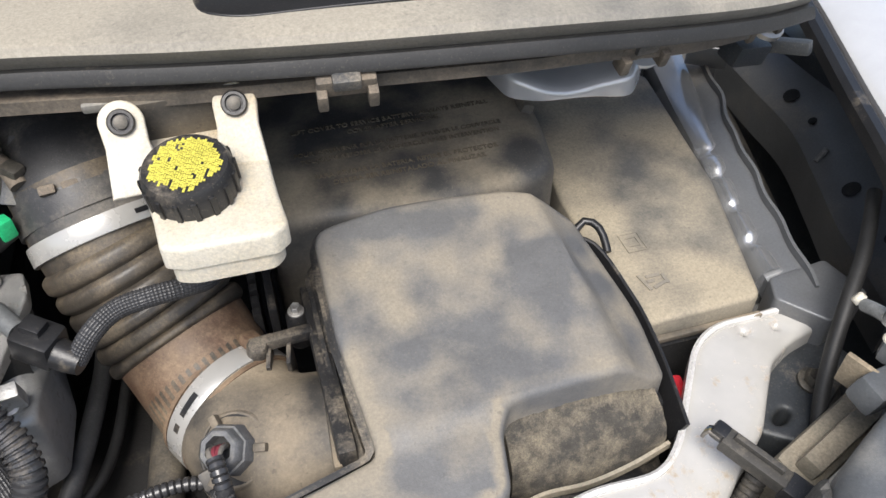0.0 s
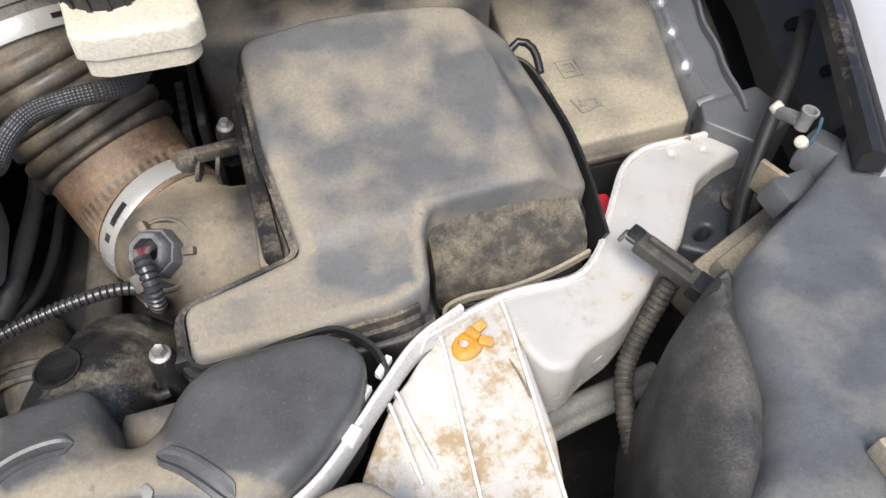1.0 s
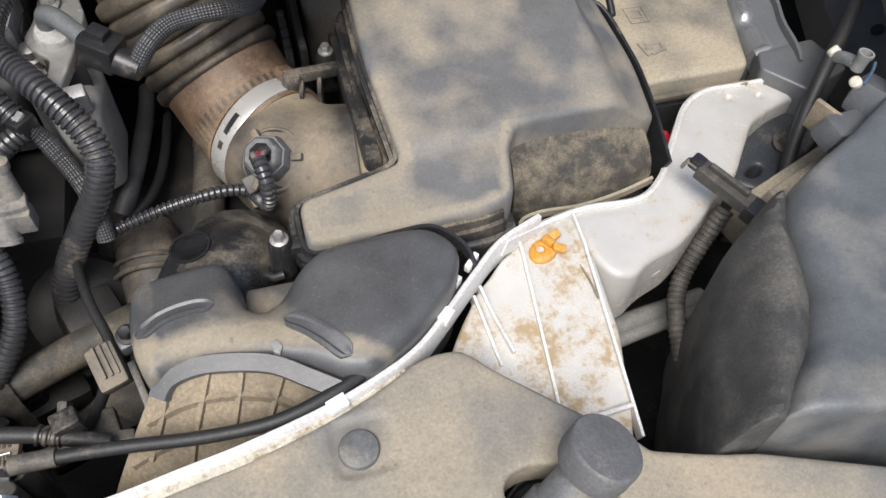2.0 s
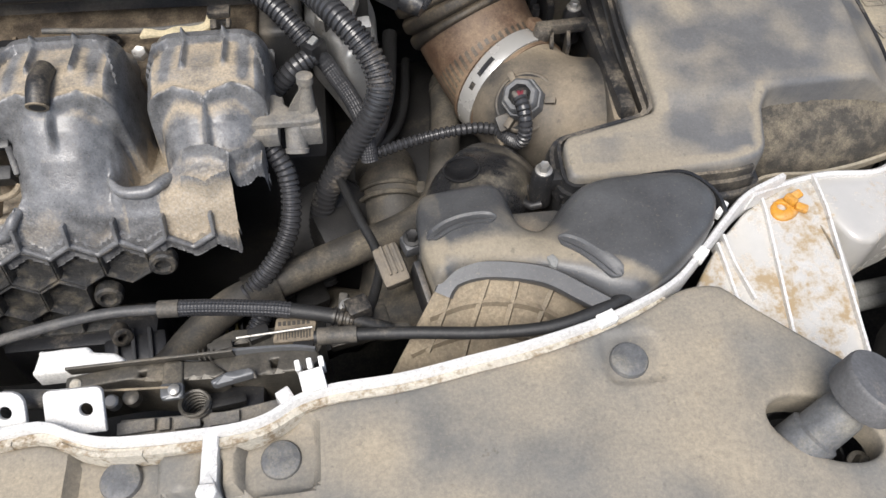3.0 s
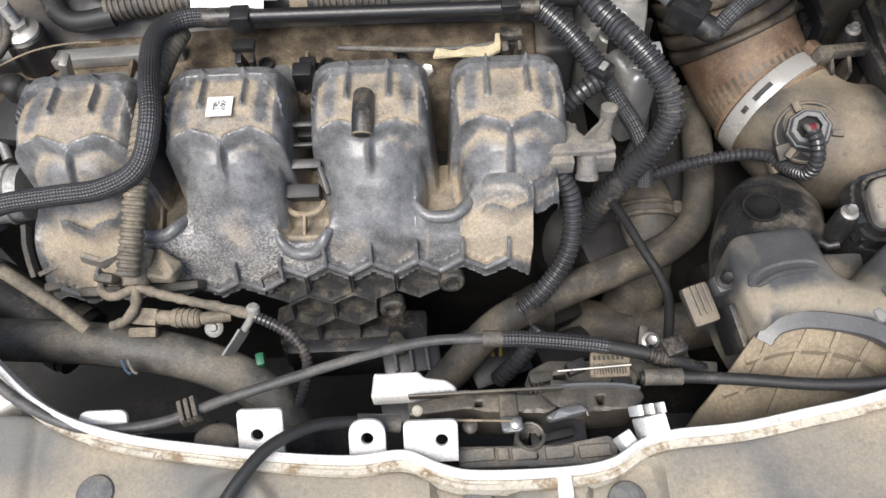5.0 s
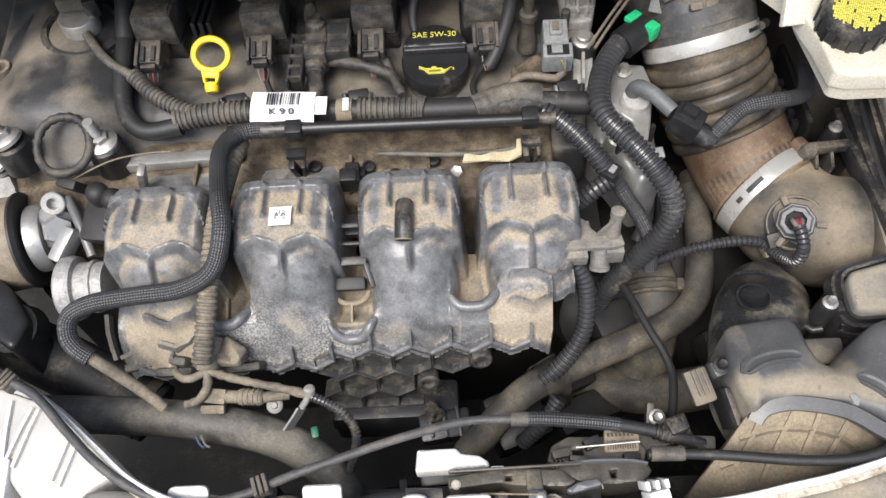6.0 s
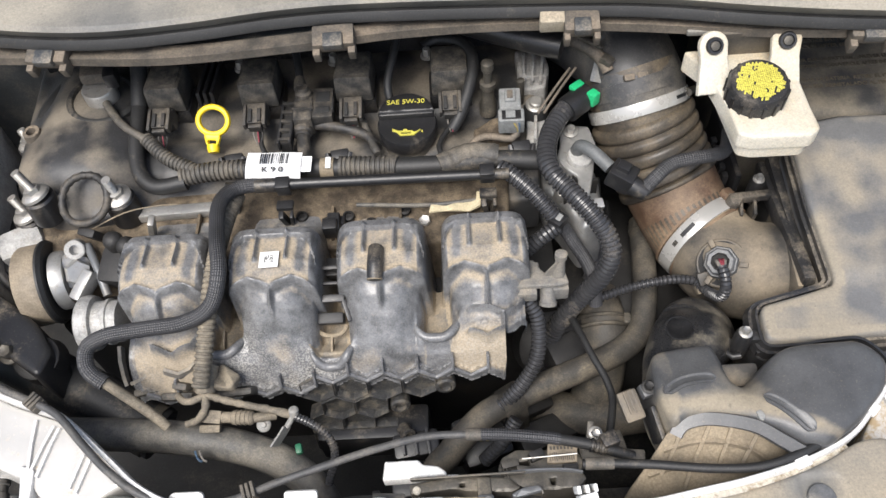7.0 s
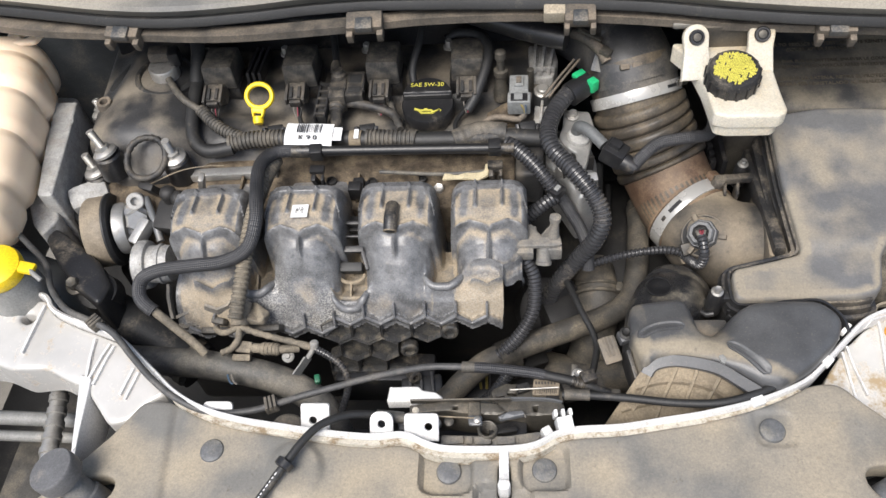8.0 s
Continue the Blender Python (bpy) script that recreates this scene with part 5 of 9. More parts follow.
fr = thing("fuel_pipe", (-0.11, 0.345, 0.77), "glossy black plastic pipe with two clips", "pipe")
part("pipe", tube([(-0.250, 0.346, 0.7935), (-0.18, 0.3455, 0.7935), (-0.10, 0.344, 0.7935), (0.014, 0.342, 0.7935)], 0.0052, 14), clean_black, fr)
part("lower_pipe", tube([(-0.13, 0.333, 0.772), (-0.06, 0.330, 0.769), (0.0, 0.334, 0.769)], 0.0022, 10), rubber_hose, fr)
for x in (-0.196, -0.006):
    part("clip", box((0.014, 0.013, 0.016), pose(x, 0.3445, 0.7925, 10), 0.002), clean_black, fr)
    b = box((0.016, 0.010, 0.005), pose(x, 0.331, 0.780), 0.0015)
    box((0.005, 0.008, 0.022), pose(x - 0.003, 0.326, 0.766, 15, -8), 0.001, b)
    box((0.003, 0.008, 0.022), pose(x + 0.004, 0.326, 0.766, 15, 10), 0.001, b)
    part("clip_stem", b, clean_black, fr)
b = sheet(rounded([(-0.062, 0.3195), (-0.060, 0.3275), (-0.045, 0.3265), (-0.030, 0.3285), (-0.0175, 0.330), (-0.0165, 0.340), (-0.0125, 0.340), (-0.0135, 0.3235), (-0.024, 0.3185), (-0.045, 0.3205)], 0.001, 2), 0.770, lambda x, y: 0.772 + 0.001 * math.sin(x * 300), 0.0004, 0.004)
single("paper_scrap", b, yellow_paper, "torn yellowed paper strip under the pipe", "paper strip")
single("engine_hose_clip", add(box((0.012, 0.018, 0.010), pose(-0.152, 0.318, 0.766, 12), 0.002), box((0.02, 0.01, 0.02), pose(-0.152, 0.322, 0.755), 0.002)), clean_black, "small black plastic clip block on the head", "clip")

# braided sleeve hose that loops over the runners
bh = thing("braided_hose", (-0.28, 0.22, 0.72), "black braided sleeve hose looping over the manifold", "hose")
part("sleeve", braided([(-0.212, 0.346, 0.7935), (-0.232, 0.345, 0.795), (-0.246, 0.334, 0.799), (-0.250, 0.312, 0.804), (-0.243, 0.27, 0.811), (-0.239, 0.240, 0.806), (-0.248, 0.218, 0.790), (-0.272, 0.209, 0.781),
                     (-0.306, 0.2075, 0.777), (-0.340, 0.2055, 0.773), (-0.3585, 0.199, 0.767), (-0.3605, 0.186, 0.760), (-0.354, 0.177, 0.755), (-0.345, 0.172, 0.750)], 0.0066), braid, bh)
part("tail", tube([(-0.348, 0.174, 0.752), (-0.326, 0.163, 0.730), (-0.310, 0.1535, 0.720), (-0.299, 0.146, 0.711)], 0.0046, 12), loom_tan, bh)
part("collar", lathe((-0.222, 0.3457, 0.7937), (1, 0, 0), [(0, 0.007), (0.02, 0.007), (0.021, 0.0055)], 18), clean_black, bh)

lh = thing("ribbed_loom", (-0.25, 0.22, 0.70), "dusty ribbed cable loom running down between the runners", "cable loom")
part("loom", conduit([(-0.243, 0.345, 0.782), (-0.247, 0.315, 0.787), (-0.249, 0.27, 0.792), (-0.253, 0.225, 0.780), (-0.258, 0.19, 0.760), (-0.262, 0.165, 0.745)], 0.0078, 0.005, 0.0012), loom_tan, lh)
part("taped_joint", wrap([(-0.2600, 0.1910, 0.7380), (-0.2630, 0.1790, 0.7330), (-0.2630, 0.1680, 0.7280)], 0.0088), loom_tan, lh)
part("branch", wrap([(-0.2620, 0.1670, 0.7270), (-0.2470, 0.1620, 0.7250), (-0.2250, 0.1570, 0.7220), (-0.2030, 0.1520, 0.7200), (-0.1880, 0.1480, 0.7180)], 0.0034), loom_tan, lh)
part("branch", wrap([(-0.2640, 0.1680, 0.7270), (-0.2640, 0.1570, 0.7220), (-0.2710, 0.1490, 0.7160), (-0.2820, 0.1480, 0.7100)], 0.0036), loom_tan, lh)
part("branch", tube([(-0.2640, 0.1680, 0.7270), (-0.2750, 0.1630, 0.7240), (-0.2850, 0.1650, 0.7200), (-0.2930, 0.1730, 0.7160)], 0.0032, 10), loom_tan, lh)
part("branch", conduit([(-0.1880, 0.1480, 0.7180), (-0.1730, 0.1420, 0.7140), (-0.1610, 0.1350, 0.7080), (-0.1540, 0.1260, 0.7000), (-0.1540, 0.1160, 0.6900), (-0.1610, 0.1010, 0.6750)], 0.0038, 0.0030, 0.0008), conduit_black, lh)
part("flange_flap", sheet(rounded([(-0.2630, 0.1910), (-0.2490, 0.1930), (-0.2340, 0.1830), (-0.2380, 0.1700), (-0.2580, 0.1710)], 0.004), 0.726, lambda x, y: 0.733 + 0.002 * math.sin(x * 420 + y * 260), 0.002, 0.003), loom_tan, lh)
PM = pose(-0.2410, 0.1510, 0.7100, 22, 0, -8)
b = box((0.0170, 0.0115, 0.011), PM @ pose(-0.0190, 0.0, 0.0), 0.0015)
box((0.0190, 0.0070, 0.006), PM @ pose(-0.0215, -0.0105, -0.003, 0, 0, 6), 0.0015, b)
lathe(PM @ V(0.0000, 0.0010, 0.0), PM.to_3x3() @ V(1, 0.06, 0), [(-0.012, 0.0050), (-0.002, 0.0050), (-0.001, 0.0062), (0.0165, 0.0060), (0.018, 0.0045)], 18, b)
plug = part("inline_plug", b, loom_tan, lh, "dusty inline plug")
part("plug_tail", tube([PM @ V(0.018, 0.002, 0), PM @ V(0.027, 0.004, -0.001), PM @ V(0.036, 0.006, -0.004)], 0.0042, 12), loom_tan, lh)
for k in range(4):
    part("grip_rib", lathe(PM @ V(0.0015 + 0.0040 * k, 0.0011 + 0.0003 * k, 0.0), PM.to_3x3() @ V(1, 0.06, 0), [(0, 0.0060), (0.0002, 0.0068), (0.0014, 0.0068), (0.0016, 0.0060)], 18), loom_tan, plug)
for x, mt in ((-0.2745, wire_blue), (-0.2705, wire_white)):
    part("wire", tube([(x + 0.002, 0.124, 0.708), (x + 0.004, 0.118, 0.703), (x + 0.008, 0.116, 0.703)], 0.0010, 8, 0.003), mt, lh)
b = swept([V(-0.1930, 0.1400, 0.7120), V(-0.1980, 0.1340, 0.7080), V(-0.2050, 0.1270, 0.7020)], [(-0.0008, -0.0060), (-0.0008, 0.0060), (0.0008, 0.0060), (0.0008, -0.0060)])
tube([(-0.1930, 0.1400, 0.7120), (-0.1890, 0.1440, 0.7160), (-0.1860, 0.1480, 0.7210)], 0.0026, 10, bm=b)
lathe((-0.1860, 0.1490, 0.7200), (0.1, 0.4, 1), [(-0.004, 0.0044), (0.004, 0.0044), (0.0055, 0.0030)], 12, b)
single("cable_strap", b, grey_plastic, "grey plastic cable strap over the coolant hose", "cable strap")
single("white_push_clip", lathe((-0.2160, 0.1470, 0.7020), (0.1, -0.4, 1), [(-0.006, 0.0030), (0.0, 0.0062), (0.003, 0.0062), (0.0045, 0.0045), (0.0046, 0.0030), (0.0065, 0.0022)], 18), grey_plastic, "small round grey plastic clip", "clip")
single("green_connector", box((0.006, 0.009, 0.008), pose(-0.186, 0.128, 0.690, 10, 0, 12), 0.002), material("dark_green_plastic", (0.015, 0.12, 0.06), 0.45), "small dark green connector lock", "connector")

# large corrugated conduits on the gearbox side
cd = thing("corrugated_conduit", (0.06, 0.28, 0.68), "glossy black corrugated conduit with a green lock", "conduit", "corrugated conduits")
part("tube", conduit([(0.087, 0.416, 0.808), (0.070, 0.402, 0.808), (0.055, 0.378, 0.804), (0.0495, 0.352, 0.800), (0.0545, 0.335, 0.796), (0.064, 0.324, 0.792), (0.075, 0.309, 0.789), (0.088, 0.2945, 0.7805), (0.0985, 0.2825, 0.768), (0.1019, 0.2705, 0.754),
                      (0.0946, 0.2620, 0.736), (0.0808, 0.2580, 0.7148), (0.0656, 0.2530, 0.6923), (0.0537, 0.2475, 0.669), (0.0465, 0.2400, 0.643), (0.0441, 0.2280, 0.622), (0.046, 0.215, 0.60)], 0.0094, 0.0043, 0.0017, 18), conduit_black, cd)
part("cuff", lathe((0.083, 0.4115, 0.8085), (0.72, 0.55, 0.1), [(-0.012, 0.0128), (0.006, 0.0130), (0.010, 0.0122), (0.016, 0.0122)], 20), clean_black, cd)
b = box((0.010, 0.010, 0.014), pose(0.0985, 0.4105, 0.815, 0, 0, 38), 0.002)
box((0.014, 0.008, 0.005), pose(0.0845, 0.4225, 0.820, 0, 0, 38), 0.0015, b)
part("lock", b, green_plastic, cd, "bright green locking collar")
cd2 = thing("corrugated_conduit", (0.04, 0.29, 0.68), "black corrugated conduit with a tee joint", "conduit", "corrugated conduits")
part("tube", conduit([(0.006, 0.352, 0.790), (0.0156, 0.3457, 0.789), (0.0312, 0.3327, 0.7822), (0.0449, 0.3193, 0.7728), (0.0575, 0.3075, 0.7600)], 0.0084, 0.0041, 0.0015, 16), conduit_black, cd2)
part("branch", conduit([(0.0565, 0.304, 0.7585), (0.0430, 0.2975, 0.753), (0.031, 0.2935, 0.743), (0.018, 0.290, 0.730)], 0.0076, 0.0041, 0.0014, 16), conduit_black, cd2)
part("woven_branch", braided([(0.058, 0.307, 0.759), (0.0655, 0.3055, 0.7475), (0.0724, 0.2965, 0.7400), (0.0815, 0.2815, 0.733), (0.0880, 0.2670, 0.722), (0.090, 0.252, 0.70)], 0.0062), braid, cd2)
tee = part("tee_joint", box((0.013, 0.016, 0.016), pose(0.0575, 0.3065, 0.7605, 0, 0, -42), 0.003), clean_black, cd2)
part("tee_clip", box((0.005, 0.007, 0.003), pose(0.0580, 0.3060, 0.7690, 20, 0, -42), 0.0008), plug_grey, tee)
cd3 = thing("corrugated_conduit", (0.02, 0.23, 0.6), "thin black corrugated conduits beside the manifold", "conduit", "corrugated conduits")
part("tube", conduit([(0.020, 0.248, 0.735), (0.032, 0.230, 0.716), (0.030, 0.205, 0.690), (0.012, 0.185, 0.668), (-0.012, 0.172, 0.65)], 0.0075, 0.0042, 0.0012), conduit_black, cd3)
part("tube", conduit([(0.008, 0.16, 0.655), (-0.006, 0.145, 0.64), (-0.024, 0.135, 0.62)], 0.007, 0.004, 0.001), conduit_black, cd3)
part("tube", tube([(0.116, 0.43, 0.67), (0.1135, 0.405, 0.668), (0.1085, 0.352, 0.676), (0.1000, 0.314, 0.676), (0.092, 0.300, 0.668)], 0.0068, 14), cable_rubber, cd3)
part("tube", tube([(0.128, 0.41, 0.655), (0.122, 0.352, 0.660), (0.112, 0.316, 0.664), (0.094, 0.296, 0.664)], 0.0040, 10), rubber_black, cd3)

# sensor plugs and bright castings by the throttle
gc = thing("grey_sensor_plug", (0.022, 0.40, 0.79), "grey square sensor plug with wires", "connector")
part("shell", box((0.0205, 0.028, 0.018), pose(0.0205, 0.4160, 0.8070, 8, 0, -2), 0.0018), plug_grey, gc)
part("latch", box((0.010, 0.014, 0.004), pose(0.0205, 0.4180, 0.8175, 8, 0, -2), 0.001), plug_grey, gc)
part("slot", box((0.0055, 0.009, 0.002), pose(0.0205, 0.4180, 0.8195, 8, 0, -2), 0.0004), clip_brown, gc)
part("mouth", box((0.0245, 0.0150, 0.0200), pose(0.0203, 0.3960, 0.8060, 8, 0, -2), 0.0018), plug_grey, gc)
# black block for the shaded inside of the plug
part("socket", box((0.0180, 0.0100, 0.003), pose(0.0203, 0.3945, 0.8152, 8, 0, -2), 0.0006), clean_black, gc)
part("tongue", box((0.0090, 0.0080, 0.0045), pose(0.0195, 0.3945, 0.8155, 8, 0, -2), 0.0006), plug_grey, gc)
for dx, mt in ((-0.005, wire_yellow), (0.0, wire_white), (0.005, wire_blue)):
    part("wire", tube([(0.023 + 0.5 * dx, 0.390, 0.812), (0.0255 + 0.4 * dx, 0.3865, 0.810), (0.0265, 0.386, 0.801)], 0.0008, 8, 0.003), mt, gc)
st = thing("valve_cover_stud", (0.001, 0.44, 0.78), "tall dark threaded stud", "stud", "engine studs")
part("stud", lathe((0.001, 0.444, 0.772), (0, 0.02, 1), [(0, 0.009), (0.014, 0.0088), (0.02, 0.0065), (0.032, 0.0062), (0.034, 0.0078), (0.040, 0.0078), (0.041, 0.0042), (0.054, 0.0042), (0.056, 0.0062), (0.064, 0.0060), (0.066, 0.003)], 16), dirty_steel, st)


def stud(x, y, z, h=0.032, lean=(0.0, -0.1)):
    e = thing("engine_stud", (x, y, z), "zinc stud with a flange nut on a black boss", "stud", "engine studs")
    ax = (lean[0], lean[1], 1)
    part("boss", lathe((x, y, z - 0.03), (0, 0, 1), [(0, 0.016), (0.028, 0.015), (0.030, 0.013)], 20), clean_black, e)
    part("washer", lathe((x, y, z), ax, [(0, 0.0135), (0.003, 0.0135), (0.005, 0.011), (0.006, 0.008)], 20), zinc, e)
    part("nut", lathe((x, y, z + 0.004), ax, [(0, 0.008), (0.006, 0.008), (0.0065, 0.006)], 6), zinc, e)
    part("thread", tube([Vector((x, y, z + 0.008)) + Vector(ax) * (h * k / 4) for k in range(5)], lambda s: 0.0040 + 0.0006 * ((s / 0.0014) % 1), 10, 0.0005), zinc, e)


stud(-0.357, 0.349, 0.786, 0.020)
stud(-0.428, 0.345, 0.800, 0.022, (-0.30, 0.15))
stud(-0.455, 0.350, 0.766, 0.018, (-0.2, 0.1))
stud(-0.470, 0.436, 0.776, 0.012, (-0.25, 0.2))

tb = thing("throttle_casting", (0.08, 0.37, 0.70), "bright cast aluminium throttle casting", "throttle body")
part("casting", sheet(rounded([(0.044, 0.405), (0.060, 0.41), (0.094, 0.400), (0.104, 0.36), (0.102, 0.31), (0.080, 0.30), (0.066, 0.33), (0.050, 0.36)], 0.006), 0.69, lambda x, y: 0.758 - 0.3 * abs(x - 0.08) + 0.005 * math.sin(x * 160) * math.sin(y * 130), 0.006, 0.005), aluminium, tb)
for x, y, z, a in ((0.060, 0.372, 0.764, 20), (0.092, 0.385, 0.764, -10), (0.086, 0.322, 0.757, 35), (0.066, 0.345, 0.762, 5)):
    part("boss", lathe((x, y, z - 0.012), (0.1, -0.2, 1), [(0, 0.009), (0.014, 0.008), (0.015, 0.006), (0.022, 0.0055), (0.023, 0.003)], 6 + 6 * (a > 0)), dark_metal if a < 0 else zinc, tb)
part("web", box((0.004, 0.05, 0.03), pose(0.072, 0.36, 0.762, 0, 0, 24), 0.001), dark_metal, tb)
part("web", box((0.035, 0.004, 0.03), pose(0.082, 0.340, 0.758, 0, 0, 24), 0.001), dark_metal, tb)
part("lug", box((0.018, 0.040, 0.03), pose(0.0455, 0.407, 0.766, 4, 0, -6), 0.004), mount_alloy, tb)
part("lug_web", box((0.003, 0.038, 0.012), pose(0.0450, 0.407, 0.784, 4, 0, -6), 0.001), mount_alloy, tb)
part("cap_bolt", lathe((0.0470, 0.4280, 0.793), (0.02, -0.1, 1), [(0, 0.0100), (0.0016, 0.0102), (0.0024, 0.0094), (0.0028, 0.0066), (0.0060, 0.0064), (0.0072, 0.0052)], 28), zinc, tb)
part("bush", lathe((0.047, 0.428, 0.765), (0, 0, 1), [(0, 0.0125), (0.025, 0.0120), (0.028, 0.0100)], 24), rubber_black, tb)
part("block", sheet(rounded([(0.033, 0.516), (0.064, 0.513), (0.067, 0.487), (0.060, 0.460), (0.034, 0.458)], 0.004), 0.755, lambda x, y: 0.786 + 0.05 * (y - 0.46), 0.003, 0.008), mount_alloy, tb)
for k in range(3):
    part("block_rib", box((0.0032, 0.046, 0.008), pose(0.0400 + 0.0095 * k, 0.486, 0.7905, 3, 0, -4 - 3 * k), 0.001), mount_alloy, tb)
part("block_rib", box((0.026, 0.0032, 0.008), pose(0.0490, 0.470, 0.7895, 3, 0, -2), 0.001), mount_alloy, tb)
part("tall_bolt", lathe((0.034, 0.452, 0.775), (0, 0, 1), [(0, 0.004), (0.030, 0.004), (0.031, 0.002)], 10), dirty_steel, tb)
for x_ in (0.0, -0.0058):
    part("rod", tube([(0.0520 + x_, 0.4035, 0.806), (0.0690 + x_, 0.4270, 0.812), (0.0870 + x_, 0.4500, 0.818)], 0.0014, 8), clip_brown, tb)
part("sensor_seat", sheet(rounded([(0.070, 0.412), (0.097, 0.408), (0.101, 0.385), (0.093, 0.345), (0.085, 0.316), (0.076, 0.320), (0.079, 0.345), (0.070, 0.354), (0.062, 0.370), (0.067, 0.386)], 0.003), 0.770, lambda x, y: 0.780 - 0.06 * max(0.0, 0.36 - y), 0.002, 0.006, [circle(0.083, 0.372, 0.0095, 20)]), aluminium, tb)
part("seat_collar", lathe((0.082, 0.369, 0.772), (0.1, -0.3, 1), [(0, 0.0125), (0.014, 0.0125), (0.016, 0.0110), (0.016, 0.006)], 24), mount_alloy, tb)
part("seat_bolt", bolt((0.0785, 0.400, 0.782), (0, -0.1, 1), 0.005, 0.005), zinc, tb)
hs_ = thing("throttle_hose_plug", (0.10, 0.335, 0.77), "grey elbow sensor with a black plug", "connector")
part("elbow", tube([(0.080, 0.369, 0.788), (0.083, 0.365, 0.799), (0.093, 0.354, 0.801), (0.106, 0.338, 0.797)], 0.0062, 16, 0.003), material("elbow_grey", (0.11, 0.115, 0.115), 0.5, dust=0.2, dust_colour=TAN), hs_)
part("plug", box((0.024, 0.021, 0.020), pose(0.116, 0.331, 0.792, 0, 12, -32), 0.0025), clean_black, hs_)
part("plug_latch", box((0.012, 0.010, 0.006), pose(0.117, 0.332, 0.804, 0, 12, -32), 0.001), clean_black, hs_)
part("boot", lathe((0.124, 0.325, 0.787), (0.8, -0.5, -0.25), [(0, 0.0095), (0.008, 0.009), (0.016, 0.0075)], 16), clean_black, hs_)
part("lead", braided([(0.134, 0.319, 0.784), (0.146, 0.325, 0.797), (0.160, 0.334, 0.802), (0.180, 0.337, 0.804), (0.198, 0.341, 0.802), (0.214, 0.353, 0.795), (0.224, 0.38, 0.79)], 0.0060), braid, hs_)
part("bracket", box((0.022, 0.01, 0.022), pose(0.088, 0.318, 0.765, 20, 0, 10), 0.002), aluminium, hs_)
ip = thing("injector_plug", (-0.165, 0.42, 0.77), "black valve with side plugs on the valve cover", "solenoid valve")
b = box((0.019, 0.038, 0.024), pose(-0.1815, 0.4345, 0.7965, 4), 0.003)
lathe((-0.1815, 0.447, 0.802), (0, 0.15, 1), [(0, 0.0088), (0.010, 0.0085), (0.012, 0.0062), (0.016, 0.0058)], 18, b)
box((0.021, 0.003, 0.026), pose(-0.1815, 0.4300, 0.7965, 4), 0.0008, b)
part("body", b, relay_plastic, ip)
b = bmesh.new()
for s in (-1, 1):
    box((0.0026, 0.055, 0.012), pose(-0.1980 + s * 0.0055, 0.4200, 0.7960, 3, 0, -2), 0.0008, b)
part("plug_rail", b, black_plastic, ip)
part("plug", box((0.0105, 0.050, 0.014), pose(-0.1980, 0.4200, 0.7915, 3, 0, -2), 0.0015), rubber_black, ip)
for k in range(5):
    part("plug_rib", box((0.0115, 0.0032, 0.0125), pose(-0.1985 + 0.0004 * k, 0.3970 + 0.0115 * k, 0.7955 + 0.0006 * k, 3, 0, -2), 0.0007), relay_plastic, ip)
part("plug", box((0.0205, 0.038, 0.015), pose(-0.1625, 0.4375, 0.8000, 4), 0.002), relay_plastic, ip)
# black pads on the plug for the shade in its two openings
part("plug_mouth_shade", box((0.0140, 0.0130, 0.003), pose(-0.1620, 0.4440, 0.8072, 4), 0.0008), tray_and_hole_black, ip)
part("plug_mouth_shade", box((0.0140, 0.0080, 0.003), pose(-0.1620, 0.4270, 0.8062, 4), 0.0008), tray_and_hole_black, ip)
for s in (-1, 1):
    part("plug_tab", box((0.0025, 0.016, 0.006), pose(-0.1625 + s * 0.0105, 0.4330, 0.8065, 4), 0.0008), black_plastic, ip)
part("spigot", lathe((-0.1835, 0.4170, 0.7920), (0.03, -1, -0.10), [(-0.004, 0.0095), (0.004, 0.0098), (0.006, 0.0082), (0.009, 0.0082), (0.010, 0.0070)], 20), relay_plastic, ip)
part("pipe", tube([(-0.1832, 0.412, 0.791), (-0.1822, 0.400, 0.789), (-0.1805, 0.388, 0.787), (-0.1795, 0.376, 0.784)], 0.0066, 14), relay_plastic, ip)
part("pipe", tube([(-0.1750, 0.4240, 0.7900), (-0.1570, 0.4190, 0.7920), (-0.1370, 0.4130, 0.7910), (-0.1200, 0.4060, 0.7890), (-0.1120, 0.3940, 0.7870)], 0.0050, 12), relay_plastic, ip)
part("pipe", tube([(-0.1840, 0.4560, 0.8120), (-0.1870, 0.4750, 0.8160), (-0.1910, 0.5000, 0.8220), (-0.1940, 0.5190, 0.8300), (-0.1970, 0.5440, 0.8400)], 0.0040, 12), rubber_black, ip)
part("pipe_cuff", lathe((-0.1845, 0.4520, 0.8120), (-0.10, 0.9, 0.15), [(0, 0.0065), (0.010, 0.0058), (0.014, 0.0045)], 14), relay_plastic, ip)
single("breather_pipe", tube([(-0.094, 0.436, 0.79), (-0.098, 0.455, 0.81), (-0.088, 0.49, 0.83), (-0.080, 0.55, 0.85)], 0.0042, 12), rubber_black, "thin black rubber pipe behind the oil cap", "pipe")

